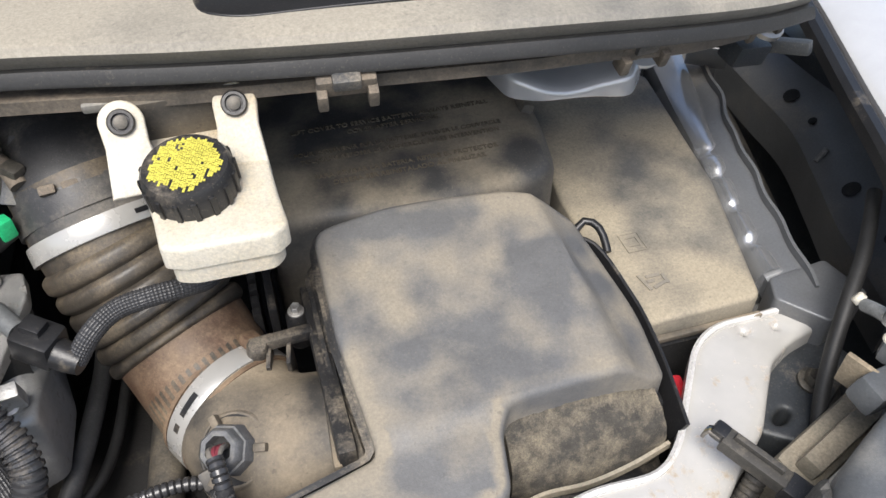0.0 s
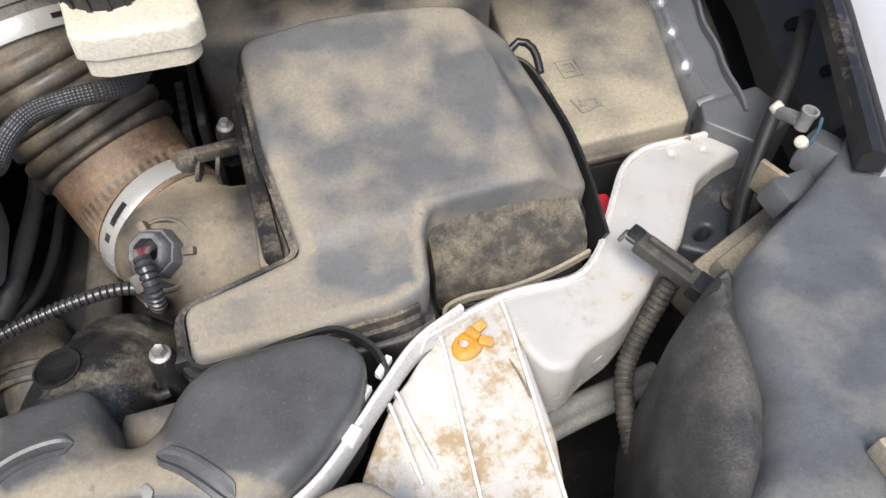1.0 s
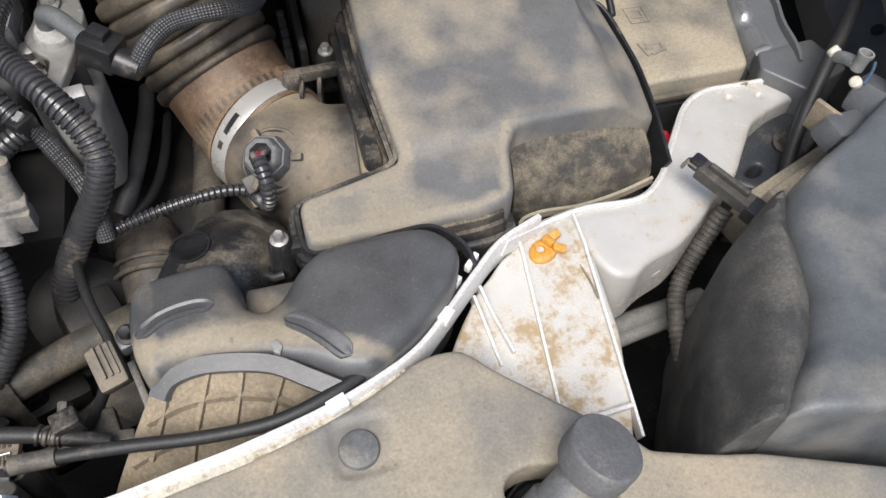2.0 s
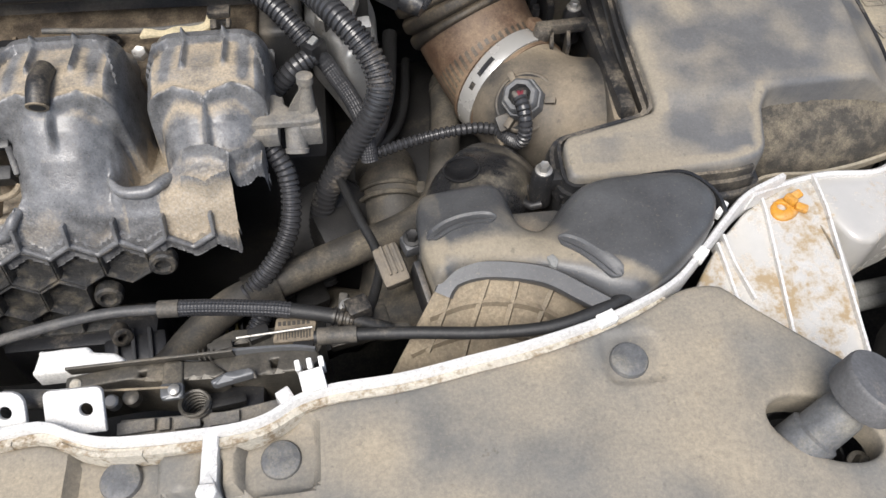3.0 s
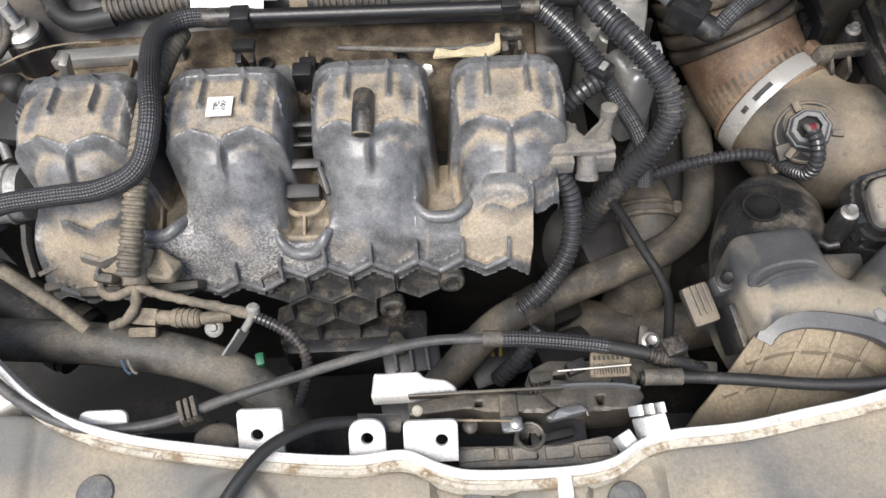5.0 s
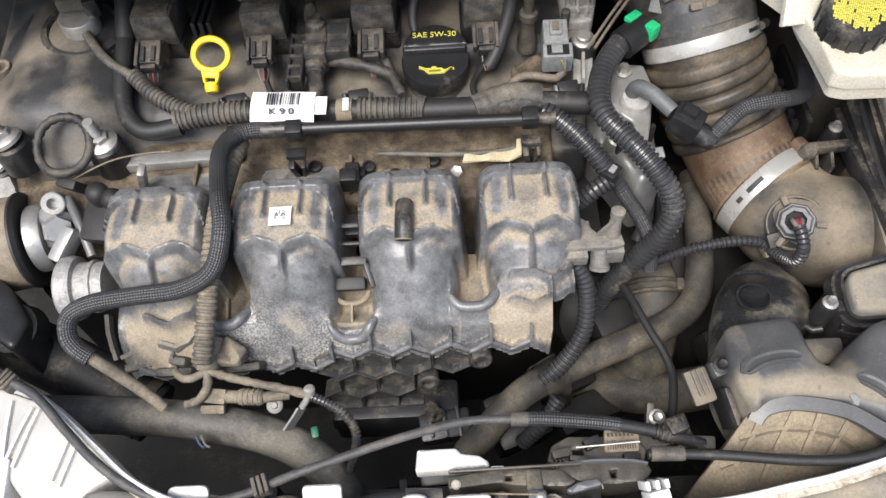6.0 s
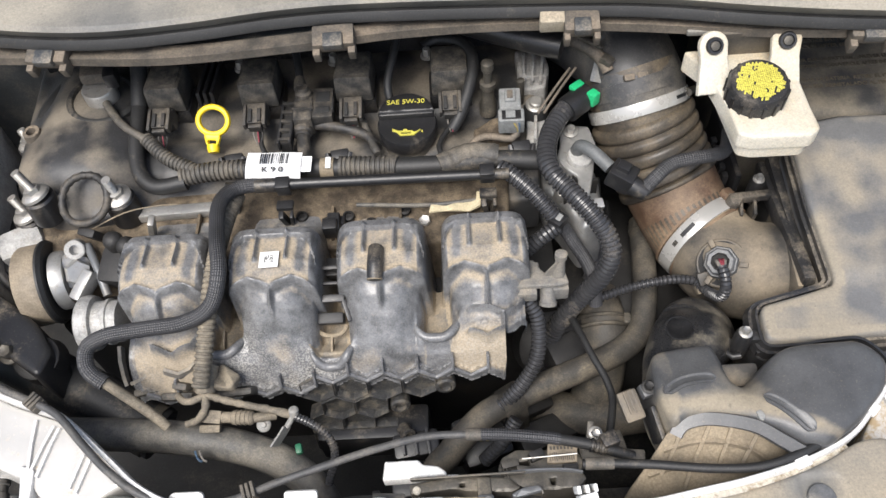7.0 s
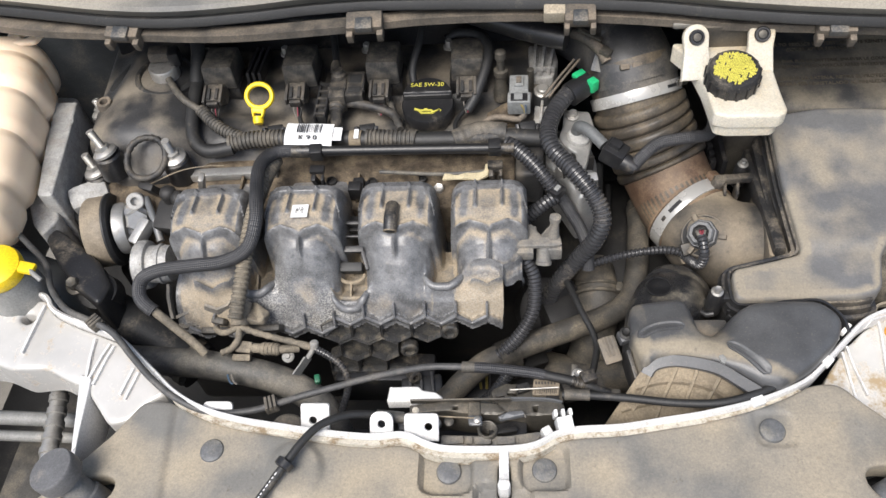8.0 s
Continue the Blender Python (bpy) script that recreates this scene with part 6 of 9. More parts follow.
# ---- intake: cowl chamber, bellows, meter housing ----
ch = thing("intake_chamber", (0.14, 0.47, 0.76), "black moulded intake chamber with scuffed dusty top", "air intake")
part("elbow", duct([(0.075, 0.59, 0.79), (0.108, 0.53, 0.806), (0.131, 0.480, 0.812), (0.1425, 0.447, 0.803), (0.1485, 0.430, 0.7855)], [(0.052, 0.045), (0.052, 0.046), (0.049, 0.045), (0.0465, 0.0455), (0.046, 0.046)], power=2.3), chamber_plastic, ch)
part("collar", tube([(0.1425, 0.447, 0.803), (0.1460, 0.4370, 0.7925)], 0.0490, 40, 0.003), chamber_plastic, ch)
part("ridge", tube([(0.072, 0.470, 0.842), (0.090, 0.452, 0.846), (0.106, 0.436, 0.842), (0.113, 0.424, 0.834)], 0.0060, 10), clip_brown, ch)
part("flat_facet", box((0.034, 0.044, 0.004), pose(0.1190, 0.4360, 0.8350, 40, 0, -22), 0.0015), pin_plastic, ch)
for k in range(4):
    part("rim_tab", box((0.010, 0.006, 0.006), pose(0.130 + 0.013 * k, 0.4120 + 0.0035 * k, 0.8360 - 0.0012 * k * k, 40, 0, 8), 0.0015), clip_brown, ch)
part("spring_clip", box((0.030, 0.005, 0.003), pose(0.096, 0.446, 0.8535, 0, 0, -42), 0.001), dirty_steel, ch)
part("spring_clip", box((0.012, 0.010, 0.008), pose(0.1115, 0.4290, 0.8430, 0, 15, -38), 0.002), dirty_steel, ch)
single("wiper_drain_pipe", tube([(-0.13, 0.56, 0.86), (-0.05, 0.505, 0.855), (0.02, 0.470, 0.850), (0.072, 0.448, 0.848)], lambda s: 0.013, 16), clean_black, "glossy black pipe under the cowl", "pipe")

bl = thing("intake_bellows", (0.16, 0.34, 0.70), "brown dusty rubber intake bellows", "intake hose")
AX = [(0.1400, 0.4535, 0.811), (0.1430, 0.445, 0.802), (0.1487, 0.4290, 0.7835), (0.1600, 0.4110, 0.7560), (0.1710, 0.3965, 0.7340), (0.1815, 0.3810, 0.7160), (0.1930, 0.3590, 0.7000), (0.2020, 0.3410, 0.6925), (0.2090, 0.3275, 0.6900)]
low = even(spline(AX, 0.0012), 0.0012)
way = [0.0]
for p_, q_ in zip(low, low[1:]):
    way.append(way[-1] + (q_ - p_).length)
at_way = lambda p_: way[min(range(len(low)), key=lambda i: (low[i] - V(*p_)).length)]
W0_, W1_ = at_way((0.1487, 0.4290, 0.7835)) + 0.0085, at_way((0.1815, 0.3810, 0.7160))
PITCH = (W1_ - W0_) / 6


def bellows_radius(s):
    """Six rounded ribs between narrow grooves."""
    if s < W0_ or s > W1_:
        return 0.0462
    f = ((s - W0_) / PITCH) % 1.0
    return 0.0448 + 0.0068 * max(0.0, 1 - abs(2 * f - 1) ** 3.2) ** 0.6


part("hose", tube([tuple(p_) for p_ in low], bellows_radius, 48, smooth_line=False), bellows_rubber, bl, sharp=60)
cuff = [p_ for p_, s in zip(low, way) if s > W1_ - 0.001]
part("plain_cuff", tube([tuple(p_) for p_ in cuff], lambda s: 0.0472 - 0.0010 * min(1, s / 0.03), 48, smooth_line=False), rust_rubber, bl, "rusty brown plain cuff")
for d_, r_ in ((0.0105, 0.0482), (-0.0105, 0.0478)):
    c_, t_ = V(0.2070, 0.3310, 0.6905), V(0.540, -0.838, -0.07).normalized()
    part("cuff_bead", tube([tuple(c_ + t_ * (d_ - 0.0015)), tuple(c_ + t_ * d_), tuple(c_ + t_ * (d_ + 0.0015))], r_, 48, 0.001), rust_rubber, bl)


def band(p, t, r, w, label):
    """A flat clamp band round the hose at p, its axis t."""
    prof = [(-w / 2, r - 0.003), (-w / 2, r - 0.0003), (-w / 2 + 0.0006, r), (w / 2 - 0.0006, r), (w / 2, r - 0.0003), (w / 2, r - 0.003)]
    return part("clamp_band", lathe(p, t, prof, 64), clamp_steel, bl, label)


def slot(p, t, r, a0, a1, half):
    """A narrow black strip laid on a clamp band for a slot's shade, from angle a0 to a1 round it."""
    nrm = (V(0, 0, 1) - t * t.z).normalized()
    side = nrm.cross(t).normalized()
    if side.x < 0:
        side = -side
    rows = []
    for a in np.linspace(a0, a1, 10):
        d = side * math.cos(radians(a)) + nrm * math.sin(radians(a))
        rows.append([p + d * (r + h) + t * s * half for s, h in ((-1, -0.003), (-1, 0.0004), (1, 0.0004), (1, -0.003))])
    return skin(bmesh.new(), rows)


p, t = V(0.1487, 0.4290, 0.7835), V(0.232, -0.652, -0.722).normalized()
band(p, t, 0.0492, 0.0125, "bright steel clamp band")
nrm_ = (V(0, 0, 1) - t * t.z).normalized()
side_ = nrm_.cross(t).normalized() * (1 if nrm_.cross(t).x > 0 else -1)
q = p + (side_ * 0.78 + nrm_ * 0.62).normalized() * 0.0520
part("clamp_screw", tube([tuple(q - side_ * 0.006 + nrm_ * 0.004), tuple(q + side_ * 0.006 - nrm_ * 0.006)], 0.0038, 10), dirty_steel, bl)
for a0, a1 in ((52, 70), (36, 48)):
    part("clamp_slot_shade", slot(p, t, 0.0492, a0, a1, 0.0016), clean_black, bl)
p, t = V(0.2070, 0.3310, 0.6905), V(0.540, -0.838, -0.07).normalized()
band(p, t, 0.0484, 0.0150, "bright steel clamp band")
for a0, a1 in ((118, 138), (146, 153)):
    part("clamp_slot_shade", slot(p, t, 0.0484, a0, a1, 0.0020), clean_black, bl)
part("clamp_lug", box((0.012, 0.010, 0.008), Matrix.Translation(p + V(0.020, 0.016, 0.0465)) @ pose(0, 0, 0, 0, 22, 30), 0.002), rust_rubber, bl)

mf = thing("air_meter_housing", (0.215, 0.25, 0.68), "tan dusty air meter housing with a wired sensor", "air flow meter")
part("housing", duct([(0.2060, 0.3330, 0.690), (0.2120, 0.3220, 0.690), (0.2190, 0.3060, 0.691), (0.2300, 0.2920, 0.692), (0.2470, 0.2840, 0.693), (0.272, 0.2820, 0.693)], [(0.0450, 0.0450), (0.0465, 0.0465), (0.0480, 0.0475), (0.0485, 0.0475), (0.048, 0.047), (0.047, 0.046)], power=2.1, seg=48), maf_plastic, mf)
part("flange", box((0.006, 0.100, 0.098), pose(0.268, 0.284, 0.693, 0, 0, -4), 0.003), maf_plastic, mf)
SEAT_AXIS = V(-0.36, -0.44, 0.82).normalized()
SEAT = V(0.2085, 0.2750, 0.7235)
part("sensor_seat", lathe(SEAT, SEAT_AXIS, [(-0.006, 0.0245), (0.0030, 0.0235), (0.0042, 0.0222), (0.0042, 0.0210), (0.000, 0.0205)], 36), maf_plastic, mf)
# black ring and, below, black disc colour in the shade of groove and bore
part("seat_groove_shade", lathe(SEAT + SEAT_AXIS * 0.0025, SEAT_AXIS, [(0, 0.0212), (0.001, 0.0212), (0.001, 0.0130), (0, 0.0130)], 28), tray_and_hole_black, mf)
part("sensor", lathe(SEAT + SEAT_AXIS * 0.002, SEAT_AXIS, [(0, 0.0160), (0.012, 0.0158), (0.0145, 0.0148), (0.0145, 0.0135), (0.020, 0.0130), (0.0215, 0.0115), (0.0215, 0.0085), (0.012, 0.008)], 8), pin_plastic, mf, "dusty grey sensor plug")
part("sensor_bore_shade", lathe(SEAT + SEAT_AXIS * 0.012, SEAT_AXIS, [(0, 0.0085), (0.004, 0.0085), (0.004, 0.002)], 16), tray_and_hole_black, mf)
for a_ in (0.4, 2.5, 4.6):
    part("seat_lug", box((0.008, 0.005, 0.006), Matrix.Translation(SEAT + SEAT_AXIS * 0.008) @ SEAT_AXIS.to_track_quat("Z", "Y").to_matrix().to_4x4() @ pose(0, 0, 0, 0, 0, math.degrees(a_)) @ pose(0.0195, 0, 0), 0.001), maf_plastic, mf)
part("conduit_hook", box((0.018, 0.012, 0.005), pose(0.194, 0.2650, 0.7170, 40, -10, 12), 0.0015), maf_plastic, mf)
for k in range(2):
    part("side_rib", box((0.0030, 0.020, 0.045), pose(0.2375 + 0.013 * k, 0.3330, 0.715, 6, 0, -10), 0.0008), black_plastic, mf)
part("mount", box((0.042, 0.008, 0.009), pose(0.247, 0.3400, 0.7390, 0, 0, 3), 0.002), black_plastic, mf)
part("mount_ear", lathe((0.2300, 0.3380, 0.7300), (0.1, -0.2, 1), [(0, 0.0070), (0.012, 0.0070), (0.014, 0.0055), (0.014, 0.003)], 16), black_plastic, mf)
for dx, mt in ((-0.003, wire_white), (0.0, wire_red), (0.003, wire_red), (0.004, wire_white)):
    part("wire", tube([tuple(SEAT + SEAT_AXIS * 0.020 + V(dx, 0.002, 0)), tuple(SEAT + SEAT_AXIS * 0.028 + V(dx, -0.001, 0.001)), (0.1985 + dx * 0.5, 0.2560, 0.7475)], 0.0019, 8, 0.003), mt, mf)
sl = thing("sensor_conduit", (0.15, 0.27, 0.69), "thin black spiral conduit to the air meter", "conduit", "corrugated conduits")
part("hook", conduit([(0.1985, 0.2560, 0.7480), (0.2000, 0.2480, 0.7450), (0.2008, 0.2400, 0.737), (0.2000, 0.2400, 0.7225), (0.1970, 0.2500, 0.7105), (0.1925, 0.2620, 0.7040), (0.1870, 0.2715, 0.7030)], 0.0052, 0.0036, 0.0012), conduit_black, sl)
part("run", conduit([(0.1885, 0.2705, 0.703), (0.1720, 0.2725, 0.7045), (0.1500, 0.2720, 0.7030), (0.1250, 0.2690, 0.7000), (0.0980, 0.2610, 0.6990), (0.085, 0.257, 0.697)], 0.0046, 0.0042, 0.0012), conduit_black, sl)
part("clip", box((0.014, 0.016, 0.008), pose(0.192, 0.268, 0.699, 30, 0, 20), 0.002), maf_plastic, sl)


# ---- air filter box ----
def lid_top(x, y):
    z = 0.752 + 0.185 * (y - 0.19)
    if x > 0.438:
        z -= 0.6 * (x - 0.438)
    z += 0.0015 * math.sin(x * 40) * math.sin(y * 37)
    # shallow raised field left, crease towards the right end
    z += 0.0034 * min(1, max(0, (0.447 - 0.12 * (y - 0.3) - x) / 0.005)) * min(1, max(0, (y - 0.225) / 0.01))
    return z


ab = thing("air_filter_box", (0.34, 0.27, 0.60), "grey dusty plastic air filter box with dark blotches", "air filter box")
lid = [(0.218, 0.178, 0.007), (0.218, 0.209, 0.008), (0.286, 0.226, 0.006), (0.279, 0.30), (0.280, 0.383, 0.014), (0.330, 0.389), (0.415, 0.386), (0.440, 0.378, 0.01), (0.461, 0.362, 0.006), (0.470, 0.322, 0.02), (0.478, 0.290, 0.03), (0.474, 0.24),
       (0.463, 0.2365, 0.003), (0.410, 0.2360, 0.004), (0.366, 0.2335, 0.006), (0.3575, 0.221, 0.007), (0.351, 0.185, 0.010), (0.330, 0.180, 0.008)]
lid_loop = rounded(lid, 0.006, 5)


def lid_dirt(x, y):
    d = float(apart(np.array([x]), np.array([y]), lid_loop)[0])
    return 0.5 + (0.8 * math.exp(-((d - 0.0055) / 0.0020) ** 2) if x < 0.36 and y < 0.235 else 0.12 * math.exp(-((d - 0.006) / 0.004) ** 2))


part("lid", dirty(sheet(lid_loop, 0.715, lid_top, 0.0042, 0.0042), lid_dirt), airbox_plastic, ab)
rim_loop = inward(rounded(lid, 0.006, 5), -0.0016) if signed(rounded(lid, 0.006, 5)) > 0 else inward(rounded(lid, 0.006, 5), 0.0016)
first_p = next(i for i in range(len(rim_loop)) if rim_loop[i - 1].x > 0.345 >= rim_loop[i].x and rim_loop[i].y < 0.24)
rim_loop = [p for p in rim_loop[first_p:] + rim_loop[:first_p] if not (p.x > 0.345 and p.y < 0.24)]
rim_path = even([V(p.x, p.y, lid_top(p.x, p.y)) for p in rim_loop], 0.004)
part("lid_rim", swept(rim_path, [(-0.0012, -0.022), (-0.0012, -0.0062), (0.0012, -0.0062), (0.0012, -0.022)]), black_plastic, ab, "dark raised rim round the lid")
part("lid_flange", swept(rim_path, [(-0.0042, -0.024), (-0.0042, -0.0135), (0.0042, -0.0135), (0.0042, -0.024)]), black_plastic, ab, "black lower flange")
base = [(0.212, 0.172, 0.012), (0.211, 0.212, 0.010), (0.276, 0.229, 0.006), (0.270, 0.30), (0.272, 0.392, 0.014), (0.41, 0.394), (0.463, 0.364), (0.4735, 0.318, 0.02), (0.480, 0.285, 0.03), (0.477, 0.24), (0.470, 0.198, 0.004),
        (0.412, 0.2015), (0.366, 0.2085, 0.01), (0.360, 0.176, 0.008), (0.330, 0.170)]
part("base", sheet(rounded(base, 0.006, 4), 0.50, lambda x, y: 0.730 + 0.12 * (y - 0.2) - (0.02 * max(0, (x - 0.44) / 0.04)) - 0.042 * min(1, max(0, (x - 0.352) / 0.012)) * min(1, max(0, (0.236 - y) / 0.012)), 0.003, 0.006), black_plastic, ab, "black lower half with a raised seam")
front = even(spline([(0.3620, 0.2290, 0.743), (0.385, 0.2350, 0.744), (0.41, 0.2365, 0.744), (0.440, 0.2370, 0.741), (0.4655, 0.2360, 0.734)], 0.003), 0.003)
b = bmesh.new()
rf = random.Random(21)
rows = []
for i, p in enumerate(front):
    f = i / (len(front) - 1)
    fuzz = lambda k: rf.uniform(-0.0006, 0.0006)
    low_p = V(p.x + 0.002 * f, 0.2085 + 0.0055 * f - 0.006 * math.sin(math.pi * f), 0.7035 + 0.003 * f)
    rows.append([p + V(0, 0.010, 0.0)] + [p.lerp(low_p, k / 9) + V(0, -0.0055 * math.sin(math.pi * k / 9) + fuzz(k), 0.0030 * math.sin(math.pi * k / 9) + fuzz(k)) for k in range(10)] + [low_p + V(0, 0.004, -0.03), p + V(0, 0.010, -0.03)])
skin(b, rows)
part("front_face", b, airbox_rough, ab, "fuzzy dust-covered front face")
seam = even(spline([(0.4695, 0.2130, 0.705), (0.44, 0.2065, 0.703), (0.41, 0.2030, 0.702), (0.380, 0.2040, 0.702), (0.364, 0.198, 0.702), (0.362, 0.178, 0.704)], 0.004), 0.004)
part("seam", swept(seam, [(-0.0012, -0.004), (-0.0012, 0.002), (0.0012, 0.002), (0.0012, -0.004)]), beige_plastic, ab)
edge = even(spline([(0.2145, 0.176, 0.7315), (0.2135, 0.2105, 0.7345), (0.245, 0.2195, 0.7365), (0.277, 0.2275, 0.739), (0.2725, 0.30, 0.7445), (0.272, 0.378, 0.750)], 0.003), 0.004)
part("seam", swept(edge, [(-0.0016, -0.006), (-0.0016, 0.002), (0.0016, 0.002), (0.0016, -0.006)]), black_plastic, ab)
part("curved_strap", swept(even(spline([(0.463, 0.361, 0.752), (0.474, 0.352, 0.750), (0.481, 0.335, 0.743), (0.484, 0.318, 0.738), (0.487, 0.295, 0.732), (0.486, 0.26, 0.724), (0.480, 0.215, 0.716)], 0.004), 0.004),
     [(-0.0014, -0.02), (-0.0014, 0.003), (-0.0006, 0.004), (0.0006, 0.004), (0.0014, 0.003), (0.0014, -0.02)]), clean_black, ab, "black edge strap")
part("strap_loop", tube([(0.468, 0.372, 0.745), (0.479, 0.377, 0.752), (0.487, 0.366, 0.750), (0.486, 0.35, 0.742)], 0.003, 12), clean_black, ab)
for x, y, z, s in ((0.2025, 0.188, 0.748, 1), (0.2600, 0.360, 0.740, 1)):
    b = lathe((x, y, z - 0.03), (0, 0, 1), [(0, 0.008), (0.026, 0.0075), (0.030, 0.006)], 18)
    box((0.020, 0.011, 0.012), pose(x + 0.010, y, z - 0.010), 0.003, b)
    part("screw_post", b, black_plastic, ab)
    part("screw", bolt((x, y, z), (0, -0.05, 1), 0.0038, 0.005), zinc, ab, "zinc screw")
b = tube([(0.2015, 0.178, 0.726), (0.193, 0.178, 0.724), (0.190, 0.186, 0.724), (0.195, 0.194, 0.726)], 0.003, 10)
part("hook", b, black_plastic, ab)
for k in range(3):
    part("lid_step", box((0.0035, 0.004, 0.006), pose(0.2215, 0.190 + 0.007 * k, 0.750, 0, 0, 0), 0.001), beige_plastic, ab)
part("inlet_mouth", box((0.012, 0.15, 0.02), pose(0.271, 0.31, 0.735, -5), 0.004), black_plastic, ab)
part("side_wall", box((0.01, 0.14, 0.16), pose(0.274, 0.31, 0.66), 0.004), black_plastic, ab)
rc = thing("red_terminal", (0.49, 0.25, 0.65), "small red plastic terminal cover", "terminal cover")
part("cover", box((0.012, 0.03, 0.03), pose(0.505, 0.256, 0.674, 0, 0, -8), 0.003), material("red_plastic", (0.5, 0.02, 0.03), 0.4), rc)

# ---- inlet duct in front of the filter box ----
dt = thing("inlet_duct", (0.20, 0.12, 0.66), "black moulded air inlet duct with a tan ribbed boot", "air duct")


def duct_top(x, y):
    z = 0.757
    z += 0.010 * math.exp(-((x - 0.150) / 0.035) ** 2) * math.exp(-((y - 0.135) / 0.03) ** 2)
    z -= 1.6 * max(0, 0.110 - y) ** 1.5
    z += 0.007 * math.exp(-((x - 0.245) / 0.05) ** 2)
    z -= 0.026 * math.exp(-(((x - 0.190) / 0.014) ** 2 + ((y - 0.158) / 0.020) ** 2))
    return z


upper = [(0.1155, 0.150, 0.008), (0.119, 0.170, 0.008), (0.168, 0.176, 0.012), (0.1765, 0.160, 0.006), (0.178, 0.140, 0.006), (0.186, 0.1375, 0.006), (0.201, 0.151, 0.01), (0.224, 0.167, 0.012), (0.290, 0.171, 0.018), (0.306, 0.153, 0.016), (0.297, 0.130, 0.01),
         (0.266, 0.101, 0.01), (0.238, 0.084), (0.222, 0.088), (0.205, 0.099), (0.185, 0.108), (0.155, 0.114), (0.136, 0.112), (0.124, 0.104, 0.006), (0.117, 0.126, 0.01)]
def duct_dirt(x, y):
    v = 0.28 + 0.75 * math.exp(-(((x - 0.190) / 0.018) ** 2 + ((y - 0.140) / 0.030) ** 2))
    v += 0.6 * math.exp(-((y - (0.120 - 0.45 * max(0, x - 0.185))) / 0.007) ** 2)
    return v + (0.35 if x < 0.130 else 0.0)


part("upper_shell", dirty(sheet(rounded(upper, 0.005, 4), 0.69, duct_top, 0.007, 0.004), duct_dirt), duct_plastic, dt, "black upper shell with moulded slots")


def pad(pts, r, lift):
    """A long rounded pad that follows the shell."""
    line = even(spline([(x, y, 0) for x, y in pts], 0.003), 0.003)
    b = bmesh.new()
    rows = []
    n_pts = len(line)
    for i, p in enumerate(line):
        f = i / (n_pts - 1)
        w = r * math.sqrt(max(0.03, 1 - (2 * f - 1) ** 8))
        d = (line[min(i + 1, n_pts - 1)] - line[max(i - 1, 0)]).normalized()
        side = V(-d.y, d.x, 0)
        rows.append([V(p.x + side.x * s * w, p.y + side.y * s * w, duct_top(p.x + side.x * s * w, p.y + side.y * s * w) + h) for s, h in ((-1, -0.002), (-0.9, lift), (-0.55, lift), (-0.3, lift * 0.1), (0.3, lift * 0.1), (0.55, lift), (0.9, lift), (1, -0.002))])
    return skin(b, rows)


part("moulded_slot", pad([(0.121, 0.131), (0.134, 0.138), (0.150, 0.1405), (0.163, 0.140)], 0.0060, 0.0014), duct_plastic, dt)
part("moulded_slot", pad([(0.198, 0.1255), (0.208, 0.119), (0.220, 0.106), (0.229, 0.0945)], 0.0060, 0.0014), duct_plastic, dt)
part("rear_lip", swept(even(spline([(0.232, 0.163, 0.747), (0.25, 0.1745, 0.750), (0.275, 0.177, 0.752), (0.296, 0.1765, 0.751), (0.312, 0.163, 0.746), (0.316, 0.148, 0.742)], 0.004), 0.004),
     [(-0.0012, -0.010), (-0.0012, -0.003), (0.0012, -0.003), (0.0012, -0.010)]), black_plastic, dt)
part("dome_fastener", lathe((0.245, 0.1435, 0.7575), (0, -0.1, 1), [(0, 0.0085), (0.0015, 0.008), (0.002, 0.005), (0.004, 0.0042), (0.0048, 0.002)], 20), black_plastic, dt)
rib_line = even(spline([(0.1265, 0.1005, 0.748), (0.133, 0.1075, 0.753), (0.153, 0.1095, 0.757), (0.185, 0.1025, 0.757), (0.205, 0.0905, 0.754), (0.219, 0.0815, 0.751)], 0.004), 0.004)
part("front_band", swept(rib_line, [(-0.0050, -0.010), (-0.0054, -0.0010), (-0.0046, 0.0004), (0.0046, 0.0006), (0.0054, -0.0010), (0.0050, -0.010)]), duct_plastic, dt, "dusty front band")


def boot_top(x, y):
    z = 0.752 - 1.05 * max(0, 0.108 - y) - 0.0006 * abs(x - 0.16) / 0.01
    return z - 3.0 * max(0, 0.112 - x) ** 1.5


boot = [(0.082, 0.062, 0.004), (0.090, 0.073, 0.006), (0.104, 0.086), (0.116, 0.099), (0.126, 0.110, 0.006), (0.155, 0.113), (0.19, 0.106), (0.22, 0.090), (0.24, 0.0865), (0.20, 0.074), (0.15, 0.0605), (0.10, 0.053)]
part("boot", sheet(rounded(boot, 0.004, 3), 0.66, boot_top, 0.004, 0.004), boot_plastic, dt, "tan ribbed boot")
for pts in ([(0.118, 0.094), (0.140, 0.0975), (0.165, 0.0965), (0.187, 0.0915), (0.210, 0.078)], [(0.106, 0.080), (0.125, 0.0835), (0.150, 0.0855), (0.183, 0.0795)], [(0.155, 0.109), (0.149, 0.0985), (0.140, 0.083), (0.134, 0.070)],
            [(0.193, 0.103), (0.185, 0.0915), (0.177, 0.0805)], [(0.132, 0.105), (0.126, 0.094), (0.116, 0.080)], [(0.172, 0.107), (0.167, 0.096), (0.160, 0.082)]):
    line = even(spline([(x, y, boot_top(x, y)) for x, y in pts], 0.003), 0.003)
    part("boot_rib", swept(line, [(-0.0022, -0.003), (-0.0014, 0.0022), (0.0014, 0.0022), (0.0022, -0.003)]), boot_plastic, dt)
